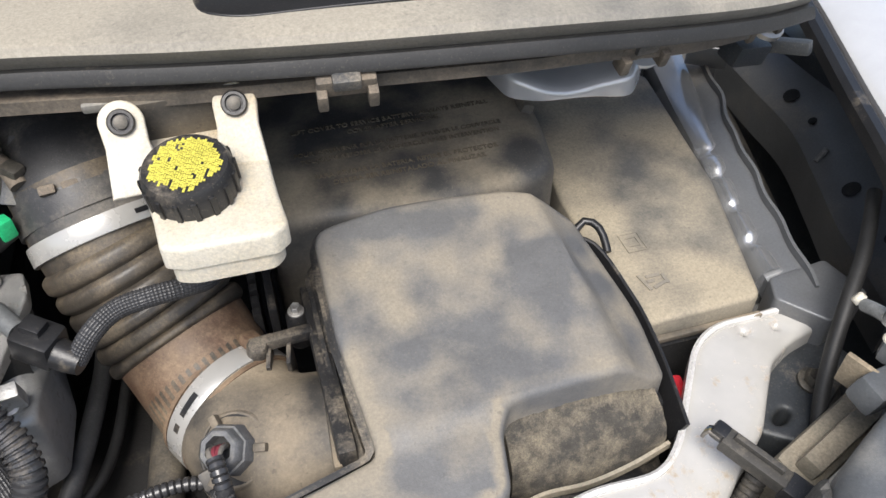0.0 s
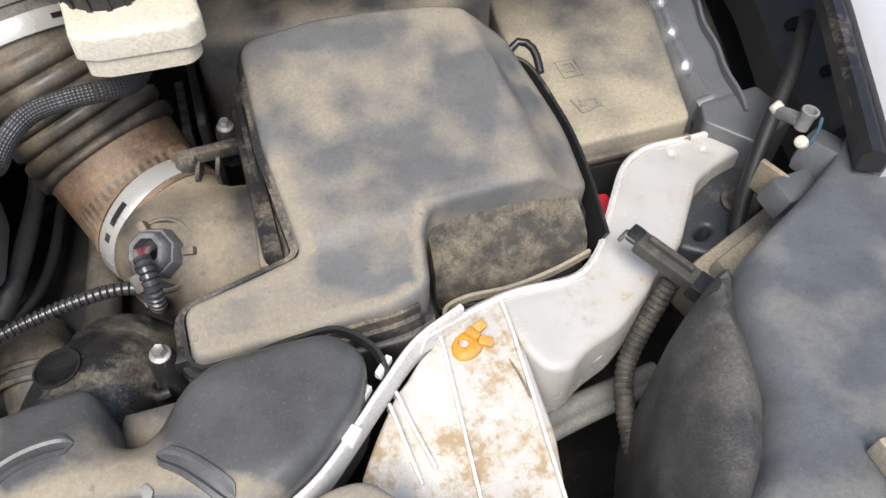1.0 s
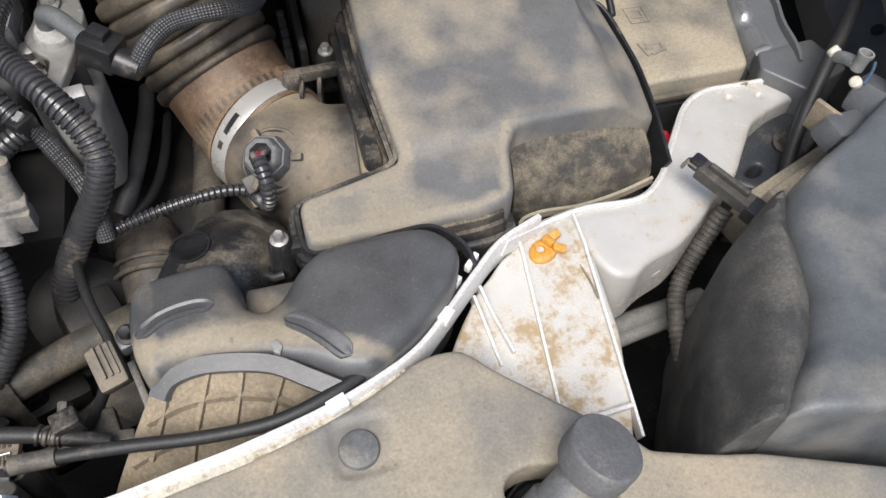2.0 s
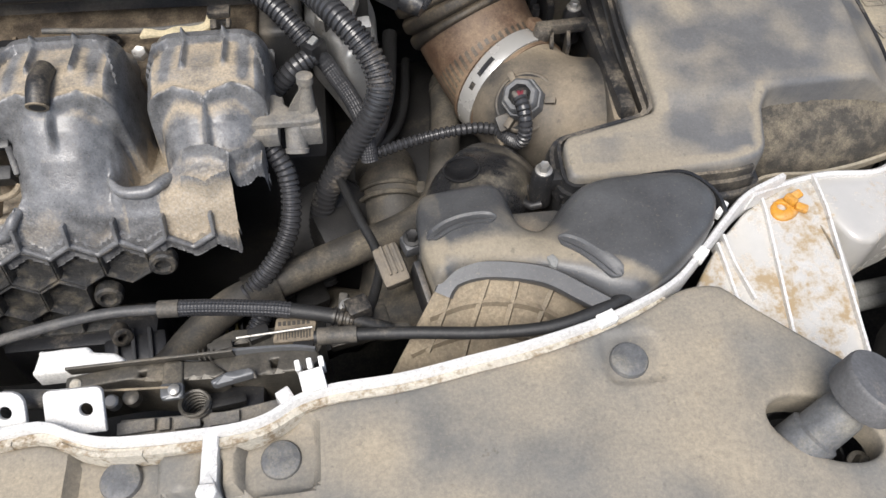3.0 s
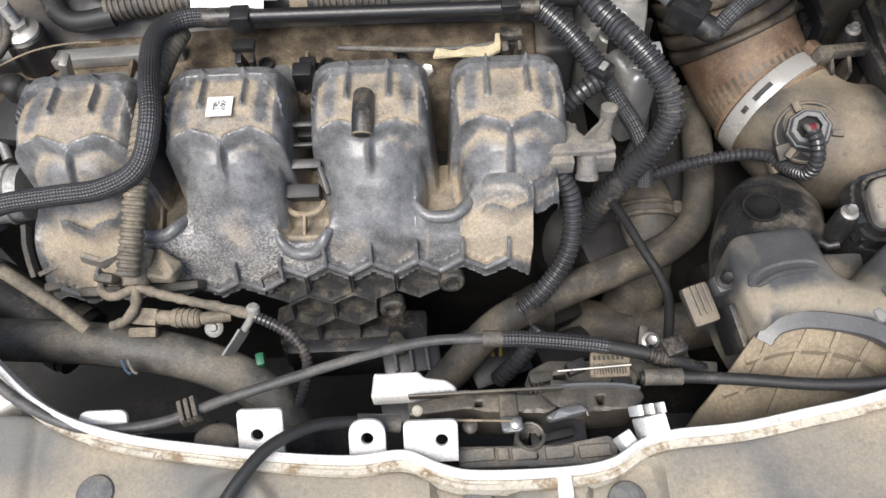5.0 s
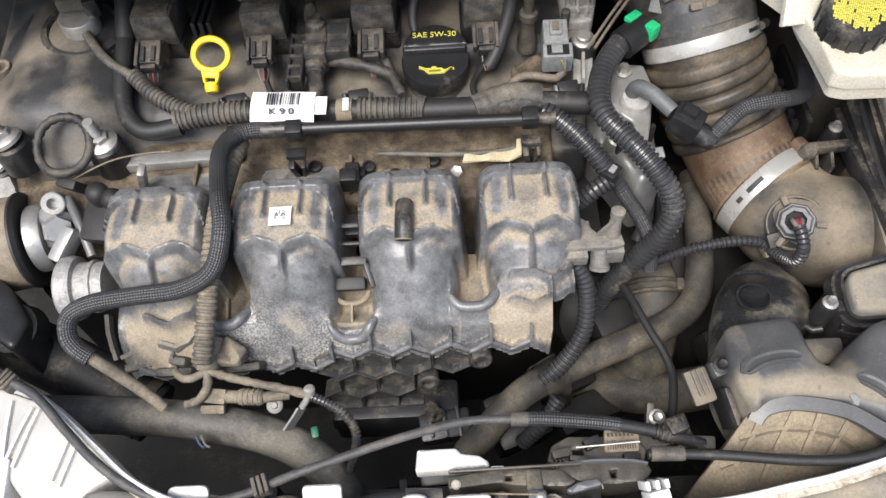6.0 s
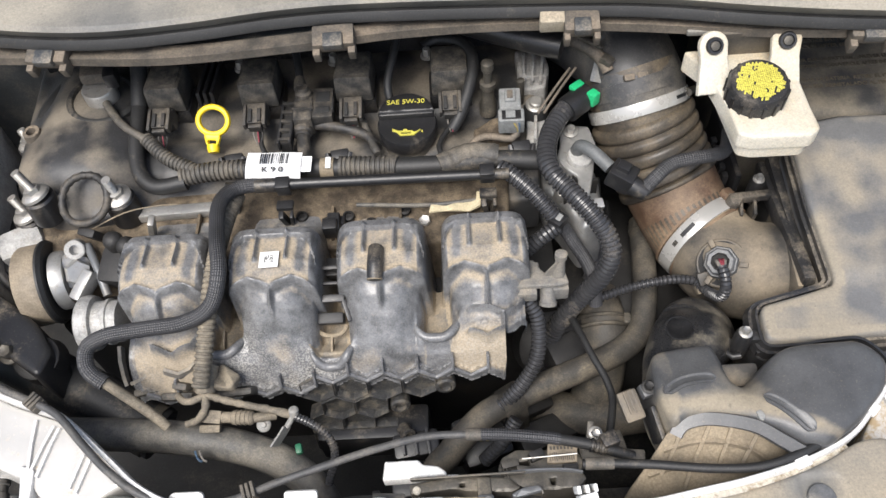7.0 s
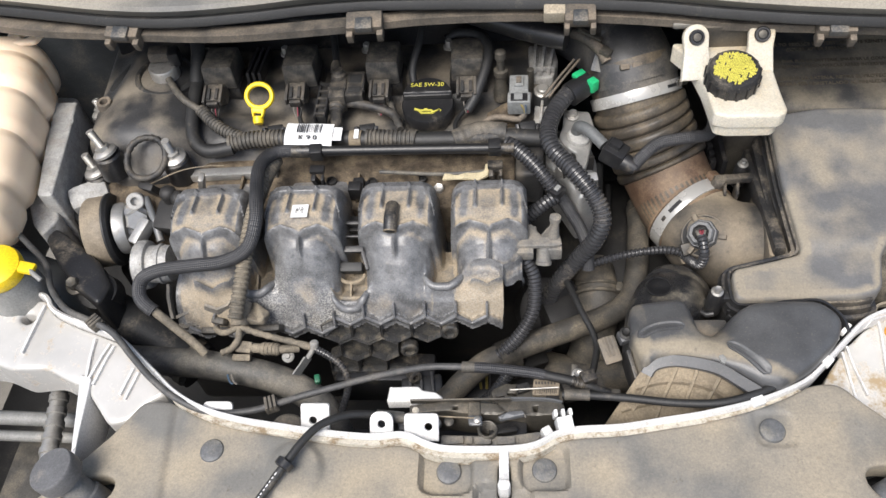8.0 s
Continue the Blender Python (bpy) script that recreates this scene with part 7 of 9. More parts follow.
part("elbow", duct([(0.176, 0.224, 0.660), (0.172, 0.210, 0.700), (0.162, 0.196, 0.714), (0.152, 0.176, 0.716), (0.146, 0.155, 0.716)], [(0.030, 0.026), (0.034, 0.03), (0.035, 0.031), (0.033, 0.03), (0.031, 0.028)], power=2.1, seg=40), elbow_plastic, dt, "glossy black elbow")
part("elbow_ring", lathe((0.150, 0.1975, 0.7445), (-0.1, 0.12, 1), [(0, 0.0125), (0.0012, 0.0125), (0.0012, 0.0112), (0.0, 0.0112)], 24), clean_black, dt)
part("elbow_end", duct([(0.190, 0.228, 0.655), (0.178, 0.218, 0.698), (0.171, 0.210, 0.706)], [(0.031, 0.027), (0.0350, 0.0305), (0.0342, 0.0298)], power=2.1, seg=40), elbow_plastic, dt)
b = box((0.017, 0.026, 0.012), pose(0.099, 0.134, 0.733, 20, -10, 14), 0.003)
for k in range(3):
    box((0.0018, 0.019, 0.003), pose(0.0955 + 0.0036 * k, 0.1335 + 0.001 * k, 0.7400, 20, -10, 14), 0.0006, b)
part("latch", b, maf_plastic, dt, "dusty ribbed latch")
part("latch_arm", box((0.014, 0.012, 0.012), pose(0.113, 0.143, 0.742, 10, 0, 20), 0.003), duct_plastic, dt)
part("latch_screw", bolt((0.113, 0.143, 0.748), (0, -0.2, 1), 0.004, 0.005), dark_metal, dt)
part("side_fin", box((0.004, 0.03, 0.03), pose(0.116, 0.118, 0.728, 20, 0, 14), 0.001), black_plastic, dt)
part("inner_funnel", box((0.04, 0.02, 0.03), pose(0.191, 0.163, 0.716, 20), 0.004), maf_plastic, dt)
part("scuff", sheet(rounded([(0.1885, 0.112), (0.1925, 0.1135), (0.1950, 0.109), (0.1930, 0.1045), (0.1900, 0.106)], 0.001), 0.755, lambda x, y: duct_top(x, y) + 0.0006, 0.0003, 0.002), grey_plastic, dt, "pale scuff mark")

# ---- battery tray and its covers ----
bt = thing("battery_cover", (0.56, 0.43, 0.60), "flat dusty grey battery cover with embossed marks", "battery cover")
part("lid", sheet(rounded([(0.492, 0.302), (0.594, 0.303), (0.628, 0.43), (0.650, 0.60), (0.512, 0.605), (0.493, 0.45)], 0.008), 0.60, lambda x, y: 0.712 + 0.02 * (y - 0.36) - 0.05 * max(0, 0.52 - x), 0.004, 0.008), battery_plastic, bt)
part("front_lip", box((0.106, 0.005, 0.005), pose(0.540, 0.2965, 0.697), 0.0015), maf_plastic, bt)
part("body", box((0.10, 0.010, 0.06), pose(0.545, 0.303, 0.655), 0.003), black_plastic, bt)
b = bmesh.new()
for sx, sy, w, h in ((0, 0.010, 0.017, 0.0012), (0, -0.010, 0.017, 0.0012), (-0.008, 0, 0.0012, 0.021), (0.008, 0, 0.0012, 0.021), (0, 0.005, 0.009, 0.0012), (0, -0.004, 0.009, 0.0012), (0.0045, 0, 0.0012, 0.010)):
    box((w, h, 0.0006), pose(0.527, 0.381, 0.7130) @ pose(sx, sy, 0, 0, 0, 0), 0.0003, b)
part("embossed_mark", b, battery_plastic, bt)
b = bmesh.new()
for sx, sy, w, h, a in ((-0.008, 0, 0.003, 0.017, 10), (0.001, 0.005, 0.012, 0.003, 0), (0.002, -0.005, 0.012, 0.003, 20), (0.009, 0, 0.003, 0.010, 0), (-0.003, 0, 0.006, 0.003, 0)):
    box((w, h, 0.0007), pose(0.524, 0.339, 0.7122) @ pose(sx, sy, 0, 0, 0, a), 0.0003, b)
part("embossed_mark", b, panel_plastic, bt)

bs = thing("battery_shroud", (0.37, 0.50, 0.62), "dark dusty battery shroud with embossed instructions", "battery shroud")


def shroud_top(x, y):
    return 0.768 + 0.10 * (y - 0.45) - 0.25 * max(0, x - 0.47)


part("shroud", sheet(rounded([(0.252, 0.425, 0.01), (0.252, 0.62), (0.49, 0.62), (0.489, 0.49, 0.02), (0.480, 0.432, 0.025), (0.45, 0.420, 0.02), (0.36, 0.416)], 0.008), 0.64, shroud_top, 0.012, 0.009), battery_front, bs)
for k, (txt, y, sz) in enumerate((("PARA REVISAR LA BATERIA, RETIRE EL PROTECTOR", 0.4600, 0.0064), ("DEBERA SER REINSTALADO AL FINALIZAR", 0.4515, 0.0064),
                                  ("POUR INTERVENIR SUR LA BATTERIE, ENLEVER LE COUVERCLE", 0.4865, 0.0060), ("TOUJOURS REPOSER LE COUVERCLE APRES INTERVENTION", 0.4780, 0.0060),
                                  ("LIFT COVER TO SERVICE BATTERY. ALWAYS REINSTALL", 0.5130, 0.0066), ("COVER AFTER SERVICING.", 0.5045, 0.0066))):
    writing(txt, sz, pose(0.367, y, shroud_top(0.36, y) + 0.0006, 5.7, 0, 0), emboss, bs, name="instruction_line", depth=0.0005)
part("ear", box((0.012, 0.02, 0.012), pose(0.478, 0.505, 0.772, 0, 20, 0), 0.004), battery_front, bs)
tray = thing("battery_tray_wall", (0.255, 0.40, 0.55), "black plastic battery tray wall", "battery tray")
for k in range(5):
    part("rib", box((0.006, 0.007, 0.14), pose(0.234, 0.378 + 0.012 * k, 0.66), 0.001), clean_black, tray)
part("wall", box((0.006, 0.10, 0.15), pose(0.245, 0.42, 0.66), 0.002), clean_black, tray)

# ---- right inner wing, member and headlamp ----
mb = thing("wing_member", (0.65, 0.47, 0.62), "bright rippled steel wing member", "body panel")
line = even(spline([(0.6215, 0.326, 0.694), (0.6265, 0.364, 0.695), (0.6365, 0.413, 0.697), (0.6500, 0.467, 0.699), (0.6700, 0.546, 0.702), (0.698, 0.640, 0.706), (0.715, 0.71, 0.710)], 0.004), 0.0033)[:120]


def ripple_prof(i):
    t = i / max(1, len(line) - 1)
    dent = 0.0052 * sum(math.exp(-((t - c) / 0.014) ** 2) for c in (0.085, 0.190, 0.295, 0.375))
    w = float(np.interp(t, (0, 0.25, 0.5, 0.8, 1), (0.0125, 0.0115, 0.019, 0.031, 0.033)))
    return [(-w, -0.05), (-w, 0.0), (-w * 0.8, 0.010 - dent), (-w * 0.3, 0.015 - dent), (w * 0.25, 0.0148 - dent), (w * 0.8, 0.010 - dent), (w, 0.0), (w, -0.05)]


b = bmesh.new()
fr_ = frames(line)
skin(b, [[p + a * s + n2 * h for s, h in ripple_prof(i)] for i, (p, (a, n2)) in enumerate(zip(line, fr_))])
part("member", b, member_steel, mb)
fl = even(spline([(0.640, 0.300, 0.708), (0.643, 0.323, 0.712), (0.655, 0.388, 0.716), (0.668, 0.441, 0.718), (0.679, 0.491, 0.720), (0.696, 0.535, 0.722), (0.712, 0.61, 0.724), (0.73, 0.70, 0.726)], 0.005), 0.005)
wave = [p + V(0.0012 * math.sin(i * 0.55), 0, 0) for i, p in enumerate(fl)]
part("joined_flange", swept(wave, [(-0.0014, -0.03), (-0.0014, 0.003), (0.0014, 0.003), (0.0014, -0.03)]), grey_steel, mb, "thin welded flange edge")
b = bmesh.new()
skin(b, [[p + V(-0.028, 0, -0.012), p + V(-0.012, 0, -0.005), p + V(0.0, 0, -0.004), p + V(0.0, 0, -0.03), p + V(-0.028, 0, -0.03)] for p in fl])
part("flange_web", b, grey_steel, mb)
b = bmesh.new()
skin(b, [[p + V(0.002, 0, -0.012), p + V(0.018, 0, -0.03), p + V(0.03, 0.005, -0.06), p + V(0.03, 0.005, -0.09), p + V(0.002, 0, -0.06)] for p in fl])
part("outer_web", b, dark_steel, mb)
part("brace", box((0.040, 0.004, 0.05), pose(0.700, 0.575, 0.742, 40, 0, -35), 0.0015), grey_steel, mb)

iw = thing("inner_wing", (0.72, 0.42, 0.60), "dark grey inner wing panel with black discs for round holes", "body panel")
W0 = [V(0.722, 0.29, 0.660), V(0.741, 0.366, 0.660), V(0.749, 0.397, 0.660), V(0.771, 0.457, 0.660), V(0.797, 0.537, 0.660), V(0.803, 0.615, 0.660), V(0.81, 0.70, 0.660)]
W1 = [p + V(0.055, 0.008, 0.035) for p in W0]
wl0, wl1 = even(spline([tuple(p) for p in W0]), 0.008), even(spline([tuple(p) for p in W1]), 0.008)
m_ = min(len(wl0), len(wl1))
b = bmesh.new()
skin(b, [[wl0[i], wl0[i].lerp(wl1[i], 0.08) + V(0, 0, 0.003), wl0[i].lerp(wl1[i], 0.5) + V(0, 0, 0.004), wl1[i], wl1[i] + V(0.02, 0, -0.02), wl0[i] + V(0.004, 0, -0.05)] for i in range(m_)])
part("panel", b, grey_steel, iw)
# black discs laid on the panel, coloured as the shade of open holes
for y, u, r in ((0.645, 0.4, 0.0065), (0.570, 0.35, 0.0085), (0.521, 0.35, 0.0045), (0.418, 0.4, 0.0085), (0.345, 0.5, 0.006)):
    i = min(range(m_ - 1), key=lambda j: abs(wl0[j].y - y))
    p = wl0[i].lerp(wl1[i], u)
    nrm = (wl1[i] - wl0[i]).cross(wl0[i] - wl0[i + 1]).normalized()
    part("hole", lathe(p + nrm * 0.0045 * (1 if nrm.z > 0 else -1), nrm * (1 if nrm.z > 0 else -1), [(0, r), (0.0006, r), (0.0007, r * 0.8)], 18), tray_and_hole_black, iw)
part("clip", tube([wl0[int(0.46 * m_)] + V(0.004, 0, 0.006), wl0[int(0.46 * m_)] + V(0.016, 0.004, 0.016)], 0.003, 8), grey_plastic, iw)
arch = thing("wheel_arch_liner", (0.73, 0.45, 0.5), "brown dusty wheel arch shell", "wheel arch")
part("shell", duct([(0.69, 0.28, 0.49), (0.705, 0.40, 0.54), (0.735, 0.52, 0.56), (0.77, 0.68, 0.57)], [(0.045, 0.05), (0.052, 0.05), (0.056, 0.05), (0.06, 0.05)]), rubber_hose, arch)

wing = thing("front_wing", (0.75, 0.40, 0.70), "silver painted front wing with a dark rubber seal", "car wing")
E0 = even(spline([(0.606, 0.165, 0.800), (0.640, 0.235, 0.802), (0.676, 0.315, 0.806), (0.703, 0.395, 0.810), (0.727, 0.465, 0.814), (0.748, 0.53, 0.818), (0.80, 0.70, 0.825)], 0.006), 0.006)
b = bmesh.new()
skin(b, [[p + V(0.010, -0.003, 0.002), p + V(0.022, -0.006, 0.010), p + V(0.06, -0.015, 0.012), p + V(0.30, -0.05, -0.05), p + V(0.34, -0.05, -0.3), p + V(0.010, -0.003, -0.02)] for p in E0])
part("skin", b, body_paint, wing)
part("rubber_seal", swept([p for p in E0], [(-0.006, -0.012), (-0.007, 0.0), (-0.003, 0.004), (0.003, 0.004), (0.008, 0.0), (0.008, -0.012)]), clean_black, wing, "dark rubber edge seal")

lamp = thing("headlamp_housing", (0.55, 0.10, 0.66), "blue-grey moulded headlamp housing under light dust", "headlamp")


CREASE = ((-0.06, 0.395), (0.0, 0.430), (0.021, 0.447), (0.035, 0.463), (0.065, 0.482), (0.098, 0.492), (0.126, 0.500), (0.16, 0.53))
EDGE = ((-0.06, 0.378), (0.0, 0.400), (0.022, 0.413), (0.070, 0.437), (0.092, 0.452), (0.115, 0.464), (0.126, 0.474), (0.137, 0.490), (0.16, 0.515))


def lamp_top(x, y):
    s = x - lerp_table(y, CREASE)
    return 0.780 + 0.05 * (x - 0.55) - 0.010 * math.exp(-max(0.0, s) / 0.006)


def flank_top(x, y):
    e, c = lerp_table(y, EDGE), lerp_table(y, CREASE)
    f = min(1.0, max(0.0, (x - e) / max(0.004, c - e)))
    bulge = 0.072 * math.sqrt(max(0.0, 1 - (1 - f) ** 2.4))
    return 0.700 + bulge - 0.006 * math.exp(-((1 - f) / 0.10) ** 2)


inner_edge = [(lerp_table(y, CREASE), y) for y in np.linspace(0.133, 0.004, 12)]
part("shell", sheet(rounded([(0.628, 0.205, 0.01), (0.60, 0.184, 0.01), (0.567, 0.165, 0.01), (0.535, 0.150, 0.01), (0.511, 0.138, 0.006)] + inner_edge + [(0.60, -0.035), (0.72, 0.0), (0.68, 0.18)], 0.003, 3), 0.60, lamp_top, 0.006, 0.004), lamp_plastic, lamp)
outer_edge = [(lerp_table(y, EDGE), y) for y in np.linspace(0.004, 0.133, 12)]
part("rear_flank", sheet(rounded([(0.505, 0.140, 0.003)] + [(x + 0.003, y) for x, y in inner_edge] + outer_edge, 0.003, 3), 0.60, flank_top, 0.004, 0.004), lamp_flank_shaded, lamp, "rough dusty flank, its shaded side put into a darker colour")
for k in range(3):
    part("rib", box((0.004, 0.03, 0.014), pose(0.508 + 0.008 * k, 0.008, 0.785 - 0.001 * k, 0, 0, 4), 0.0012), beige_plastic, lamp)
part("corner_block", box((0.03, 0.035, 0.025), pose(0.612, 0.196, 0.766, 0, 20, 30), 0.006), lamp_plastic, lamp)
part("corner_block", box((0.034, 0.02, 0.02), pose(0.580, 0.183, 0.758, 10, 10, 12), 0.005), lamp_plastic, lamp)
ib = thing("beige_resonator", (0.58, 0.19, 0.64), "beige dusty plastic box behind the headlamp", "plastic box")
part("box", box((0.12, 0.030, 0.05), pose(0.590, 0.1985, 0.675, 10, 0, 21), 0.006), beige_plastic, ib)
part("lid", box((0.115, 0.014, 0.016), pose(0.595, 0.192, 0.706, 10, 0, 21), 0.003), beige_plastic, ib)
cn = thing("lamp_plug", (0.50, 0.17, 0.70), "grey-black lamp plug with loose coloured wires", "connector")
CM = pose(0.4975, 0.174, 0.733, 0, 8, -58) @ Matrix.Diagonal((0.80, 0.50, 0.6, 1))
part("shell", box((0.052, 0.026, 0.016), CM, 0.002), conduit_dusty, cn)
part("rail", box((0.040, 0.008, 0.007), CM @ pose(0.0, 0.003, 0.011), 0.0015), conduit_dusty, cn)
part("collar", box((0.020, 0.032, 0.020), CM @ pose(0.034, 0.0, -0.003), 0.003), black_plastic, cn)
part("boot", box((0.012, 0.020, 0.014), CM @ pose(-0.030, 0.003, 0.002), 0.003), clean_black, cn)
for k, mt in enumerate((wire_white, wire_yellow, wire_blue, ink)):
    q = [CM @ V(-0.027, -0.005 + 0.003 * k, 0.002), CM @ V(-0.037, -0.006 + 0.003 * k, 0.001), CM @ V(-0.038, -0.008 + 0.002 * k, -0.010)]
    part("wire", tube(q, 0.0013, 8, 0.003), mt, cn)
vl = thing("vent_valve", (0.59, 0.21, 0.77), "grey vent tube with white cap and brown bracket", "valve")
part("tube", lathe((0.583, 0.201, 0.796), (0.1, 0.0, 1), [(0, 0.0042), (0.009, 0.0042), (0.011, 0.0052), (0.013, 0.0052), (0.013, 0.0038), (0.006, 0.003)], 22), grey_plastic, vl)
part("side_tube", tube([(0.584, 0.204, 0.798), (0.585, 0.213, 0.794), (0.587, 0.222, 0.788)], 0.0042, 14), plug_grey, vl)
part("white_cap", lathe((0.588, 0.226, 0.787), (-0.3, 0.6, 0.3), [(0, 0.0042), (0.004, 0.004), (0.005, 0.003)], 16), reservoir_white, vl)
part("white_cap", lathe((0.582, 0.194, 0.790), (-0.5, -0.1, 0.5), [(0, 0.0038), (0.004, 0.0038), (0.005, 0.0025)], 16), reservoir_white, vl)
part("bracket", box((0.004, 0.020, 0.024), pose(0.574, 0.196, 0.757, 0, 0, 20), 0.001), boot_plastic, vl)
part("blue_wire", tube([(0.588, 0.194, 0.788), (0.598, 0.201, 0.790), (0.606, 0.209, 0.790)], 0.0011, 8, 0.003), wire_blue, vl)
rcond = thing("corrugated_conduit", (0.60, 0.24, 0.68), "smooth black rubber lead beside the headlamp", "conduit", "corrugated conduits")
part("tube", tube([(0.69, 0.33, 0.765), (0.655, 0.29, 0.755), (0.622, 0.258, 0.738), (0.602, 0.236, 0.716), (0.588, 0.215, 0.69), (0.580, 0.19, 0.66)], 0.0055, 14), rubber_black, rcond)
rcond2 = thing("corrugated_conduit", (0.47, 0.13, 0.60), "thick black corrugated conduit below the lamp plug", "conduit", "corrugated conduits")
part("tube", conduit([(0.512, 0.178, 0.70), (0.492, 0.165, 0.675), (0.476, 0.150, 0.655), (0.466, 0.125, 0.645), (0.462, 0.09, 0.63), (0.475, 0.07, 0.60), (0.50, 0.07, 0.58)], 0.0068, 0.0042, 0.0007, 16), conduit_dusty, rcond2)
lk = thing("dark_bracket", (0.58, 0.25, 0.62), "dark painted steel bracket with a bolt", "bracket")
part("plate", sheet(rounded([(0.548, 0.222), (0.575, 0.262), (0.600, 0.274), (0.64, 0.278), (0.65, 0.25), (0.61, 0.225), (0.575, 0.20)], 0.008), 0.62, lambda x, y: 0.676 + 0.1 * (x - 0.6), 0.004, 0.008, [circle(0.572, 0.226, 0.008, 16, 0.0045, 25)]), dark_steel, lk)
part("bolt", bolt((0.606, 0.243, 0.678), (0, -0.2, 1), 0.007, 0.008), dirty_steel, lk)
part("side_plate", sheet(rounded([(0.604, 0.300), (0.612, 0.320), (0.665, 0.325), (0.675, 0.285), (0.63, 0.268)], 0.004), 0.66, 0.708, 0.002, 0.01), grey_steel, lk)
rd = thing("steering_rods", (0.46, 0.15, 0.57), "two dull steel rods low behind the headlamp", "steel rod")
part("rod", tube([(0.34, 0.13, 0.60), (0.43, 0.154, 0.60), (0.52, 0.165, 0.60)], 0.008, 14), grey_plastic, rd)
part("rod", tube([(0.34, 0.112, 0.595), (0.42, 0.141, 0.596), (0.52, 0.156, 0.60)], 0.006, 12), grey_plastic, rd)
og = thing("orange_clip", (0.370, 0.163, 0.715), "orange plastic clip on the lamp support", "clip")
part("base", sheet(circle(0.366, 0.162, 0.0115, 18, 0.0085, 30), 0.714, lambda x, y: 0.7215 - 20 * ((x - 0.366) ** 2 + (y - 0.162) ** 2), 0.002, 0.004, [circle(0.364, 0.163, 0.003, 10)]), orange_plastic, og)
part("wing", box((0.010, 0.006, 0.004), pose(0.3745, 0.1690, 0.7225, 14, -12, 22), 0.0015), orange_plastic, og)
part("wing", box((0.009, 0.006, 0.004), pose(0.3760, 0.1600, 0.721, 8, 10, -24), 0.0015), orange_plastic, og)
part("stem", box((0.005, 0.009, 0.005), pose(0.3700, 0.1655, 0.7235, 0, 10, 30), 0.0015), orange_plastic, og)
single("straw_strands", tube([(0.386, 0.150, 0.7155), (0.389, 0.135, 0.7145), (0.390, 0.122, 0.713)], 0.0008, 6), boot_plastic, "dry brown strands caught beside the rib", "debris")


# ---- cowl, its clips and what hangs from it ----
cw = thing("windscreen_cowl", (0, 0.55, 0.88), "grey dusty plastic cowl panel below the windscreen", "cowl panel")
cl = even(spline([(-0.75, 0.52, 0.92), (-0.62, 0.47, 0.925), (-0.52, 0.446, 0.93), (-0.40, 0.420, 0.93), (-0.325, 0.412, 0.93), (-0.25, 0.416, 0.93), (-0.18, 0.424, 0.93), (-0.10, 0.425, 0.93), (0.06, 0.414, 0.93), (0.139, 0.405, 0.93), (0.223, 0.386, 0.93), (0.30, 0.372, 0.93), (0.40, 0.362, 0.928), (0.455, 0.360, 0.925), (0.53, 0.368, 0.915), (0.60, 0.39, 0.90), (0.66, 0.42, 0.885)], 0.01), 0.01)
b = bmesh.new()
skin(b, [[p + V(0, 0.006, -0.012), p + V(0, 0.0, -0.002), p + V(0, 0.003, 0.002), p + V(0, 0.012, 0.004), p + V(0, 0.05, 0.004), p + V(0, 0.16, 0.012), p + V(0, 0.40, 0.03), p + V(0, 0.40, -0.02), p + V(0, 0.02, -0.02)] for p in cl])
part("panel", b, cowl_plastic, cw)
part("screen_opening", sheet(rounded([(0.236, 0.46, 0.01), (0.240, 0.413, 0.012), (0.262, 0.401, 0.012), (0.304, 0.3995), (0.385, 0.394), (0.47, 0.392), (0.47, 0.58), (0.236, 0.60)], 0.01), 0.92, lambda x, y: 0.9352 + 0.07 * max(0, y - 0.42), 0.0012, 0.02), clean_black, cw, "dark glossy grille field")
seal = [p + V(0, 0.008, -0.018) for p in cl]
part("rubber_seal", swept(seal, [(-0.010, -0.002), (-0.011, 0.002), (-0.004, 0.006), (0.006, 0.006), (0.010, 0.0), (0.010, -0.002)]), rubber_black, cw, "black rubber seal")
lipl = even(spline([(-0.75, 0.53, 0.895), (-0.60, 0.472, 0.90), (-0.50, 0.442, 0.90), (-0.40, 0.428, 0.90), (-0.28, 0.416, 0.90), (-0.16, 0.422, 0.90), (-0.08, 0.430, 0.90), (0.02, 0.430, 0.90), (0.12, 0.419, 0.90), (0.217, 0.402, 0.90), (0.30, 0.392, 0.90), (0.41, 0.382, 0.898), (0.474, 0.386, 0.893), (0.53, 0.392, 0.885), (0.60, 0.42, 0.87)], 0.008), 0.008)
part("steel_lip", swept(lipl, [(-0.004, -0.006), (-0.004, 0.002), (0.012, 0.002), (0.012, -0.006)]), clip_brown, cw, "dusty lower lip")
b = bmesh.new()
skin(b, [[p + V(0, 0.004, -0.002), p + V(0, 0.02, -0.002), p + V(0, 0.35, -0.02), p + V(0, 0.35, -0.03), p + V(0, 0.02, -0.012)] for p in lipl])
part("underside", b, dark_steel, cw)


def cowl_clip(x, y, z, a, wide=0.034):
    e = thing("cowl_clip", (x, y, z), "dusty grey plastic clip under the cowl edge", "clip", "cowl clips")
    m = pose(x, y - 0.006, z + 0.002, 18, 0, a)
    part("body", box((wide, 0.020, 0.012), m, 0.002), clip_brown, e)
    part("pad", box((wide * 0.48, 0.014, 0.008), m @ pose(0, -0.006, 0.005), 0.002), dark_steel, e)
    for s in (-1, 1):
        part("prong", box((wide * 0.18, 0.012, 0.012), m @ pose(s * wide * 0.42, -0.010, -0.005), 0.0015), clip_brown, e)


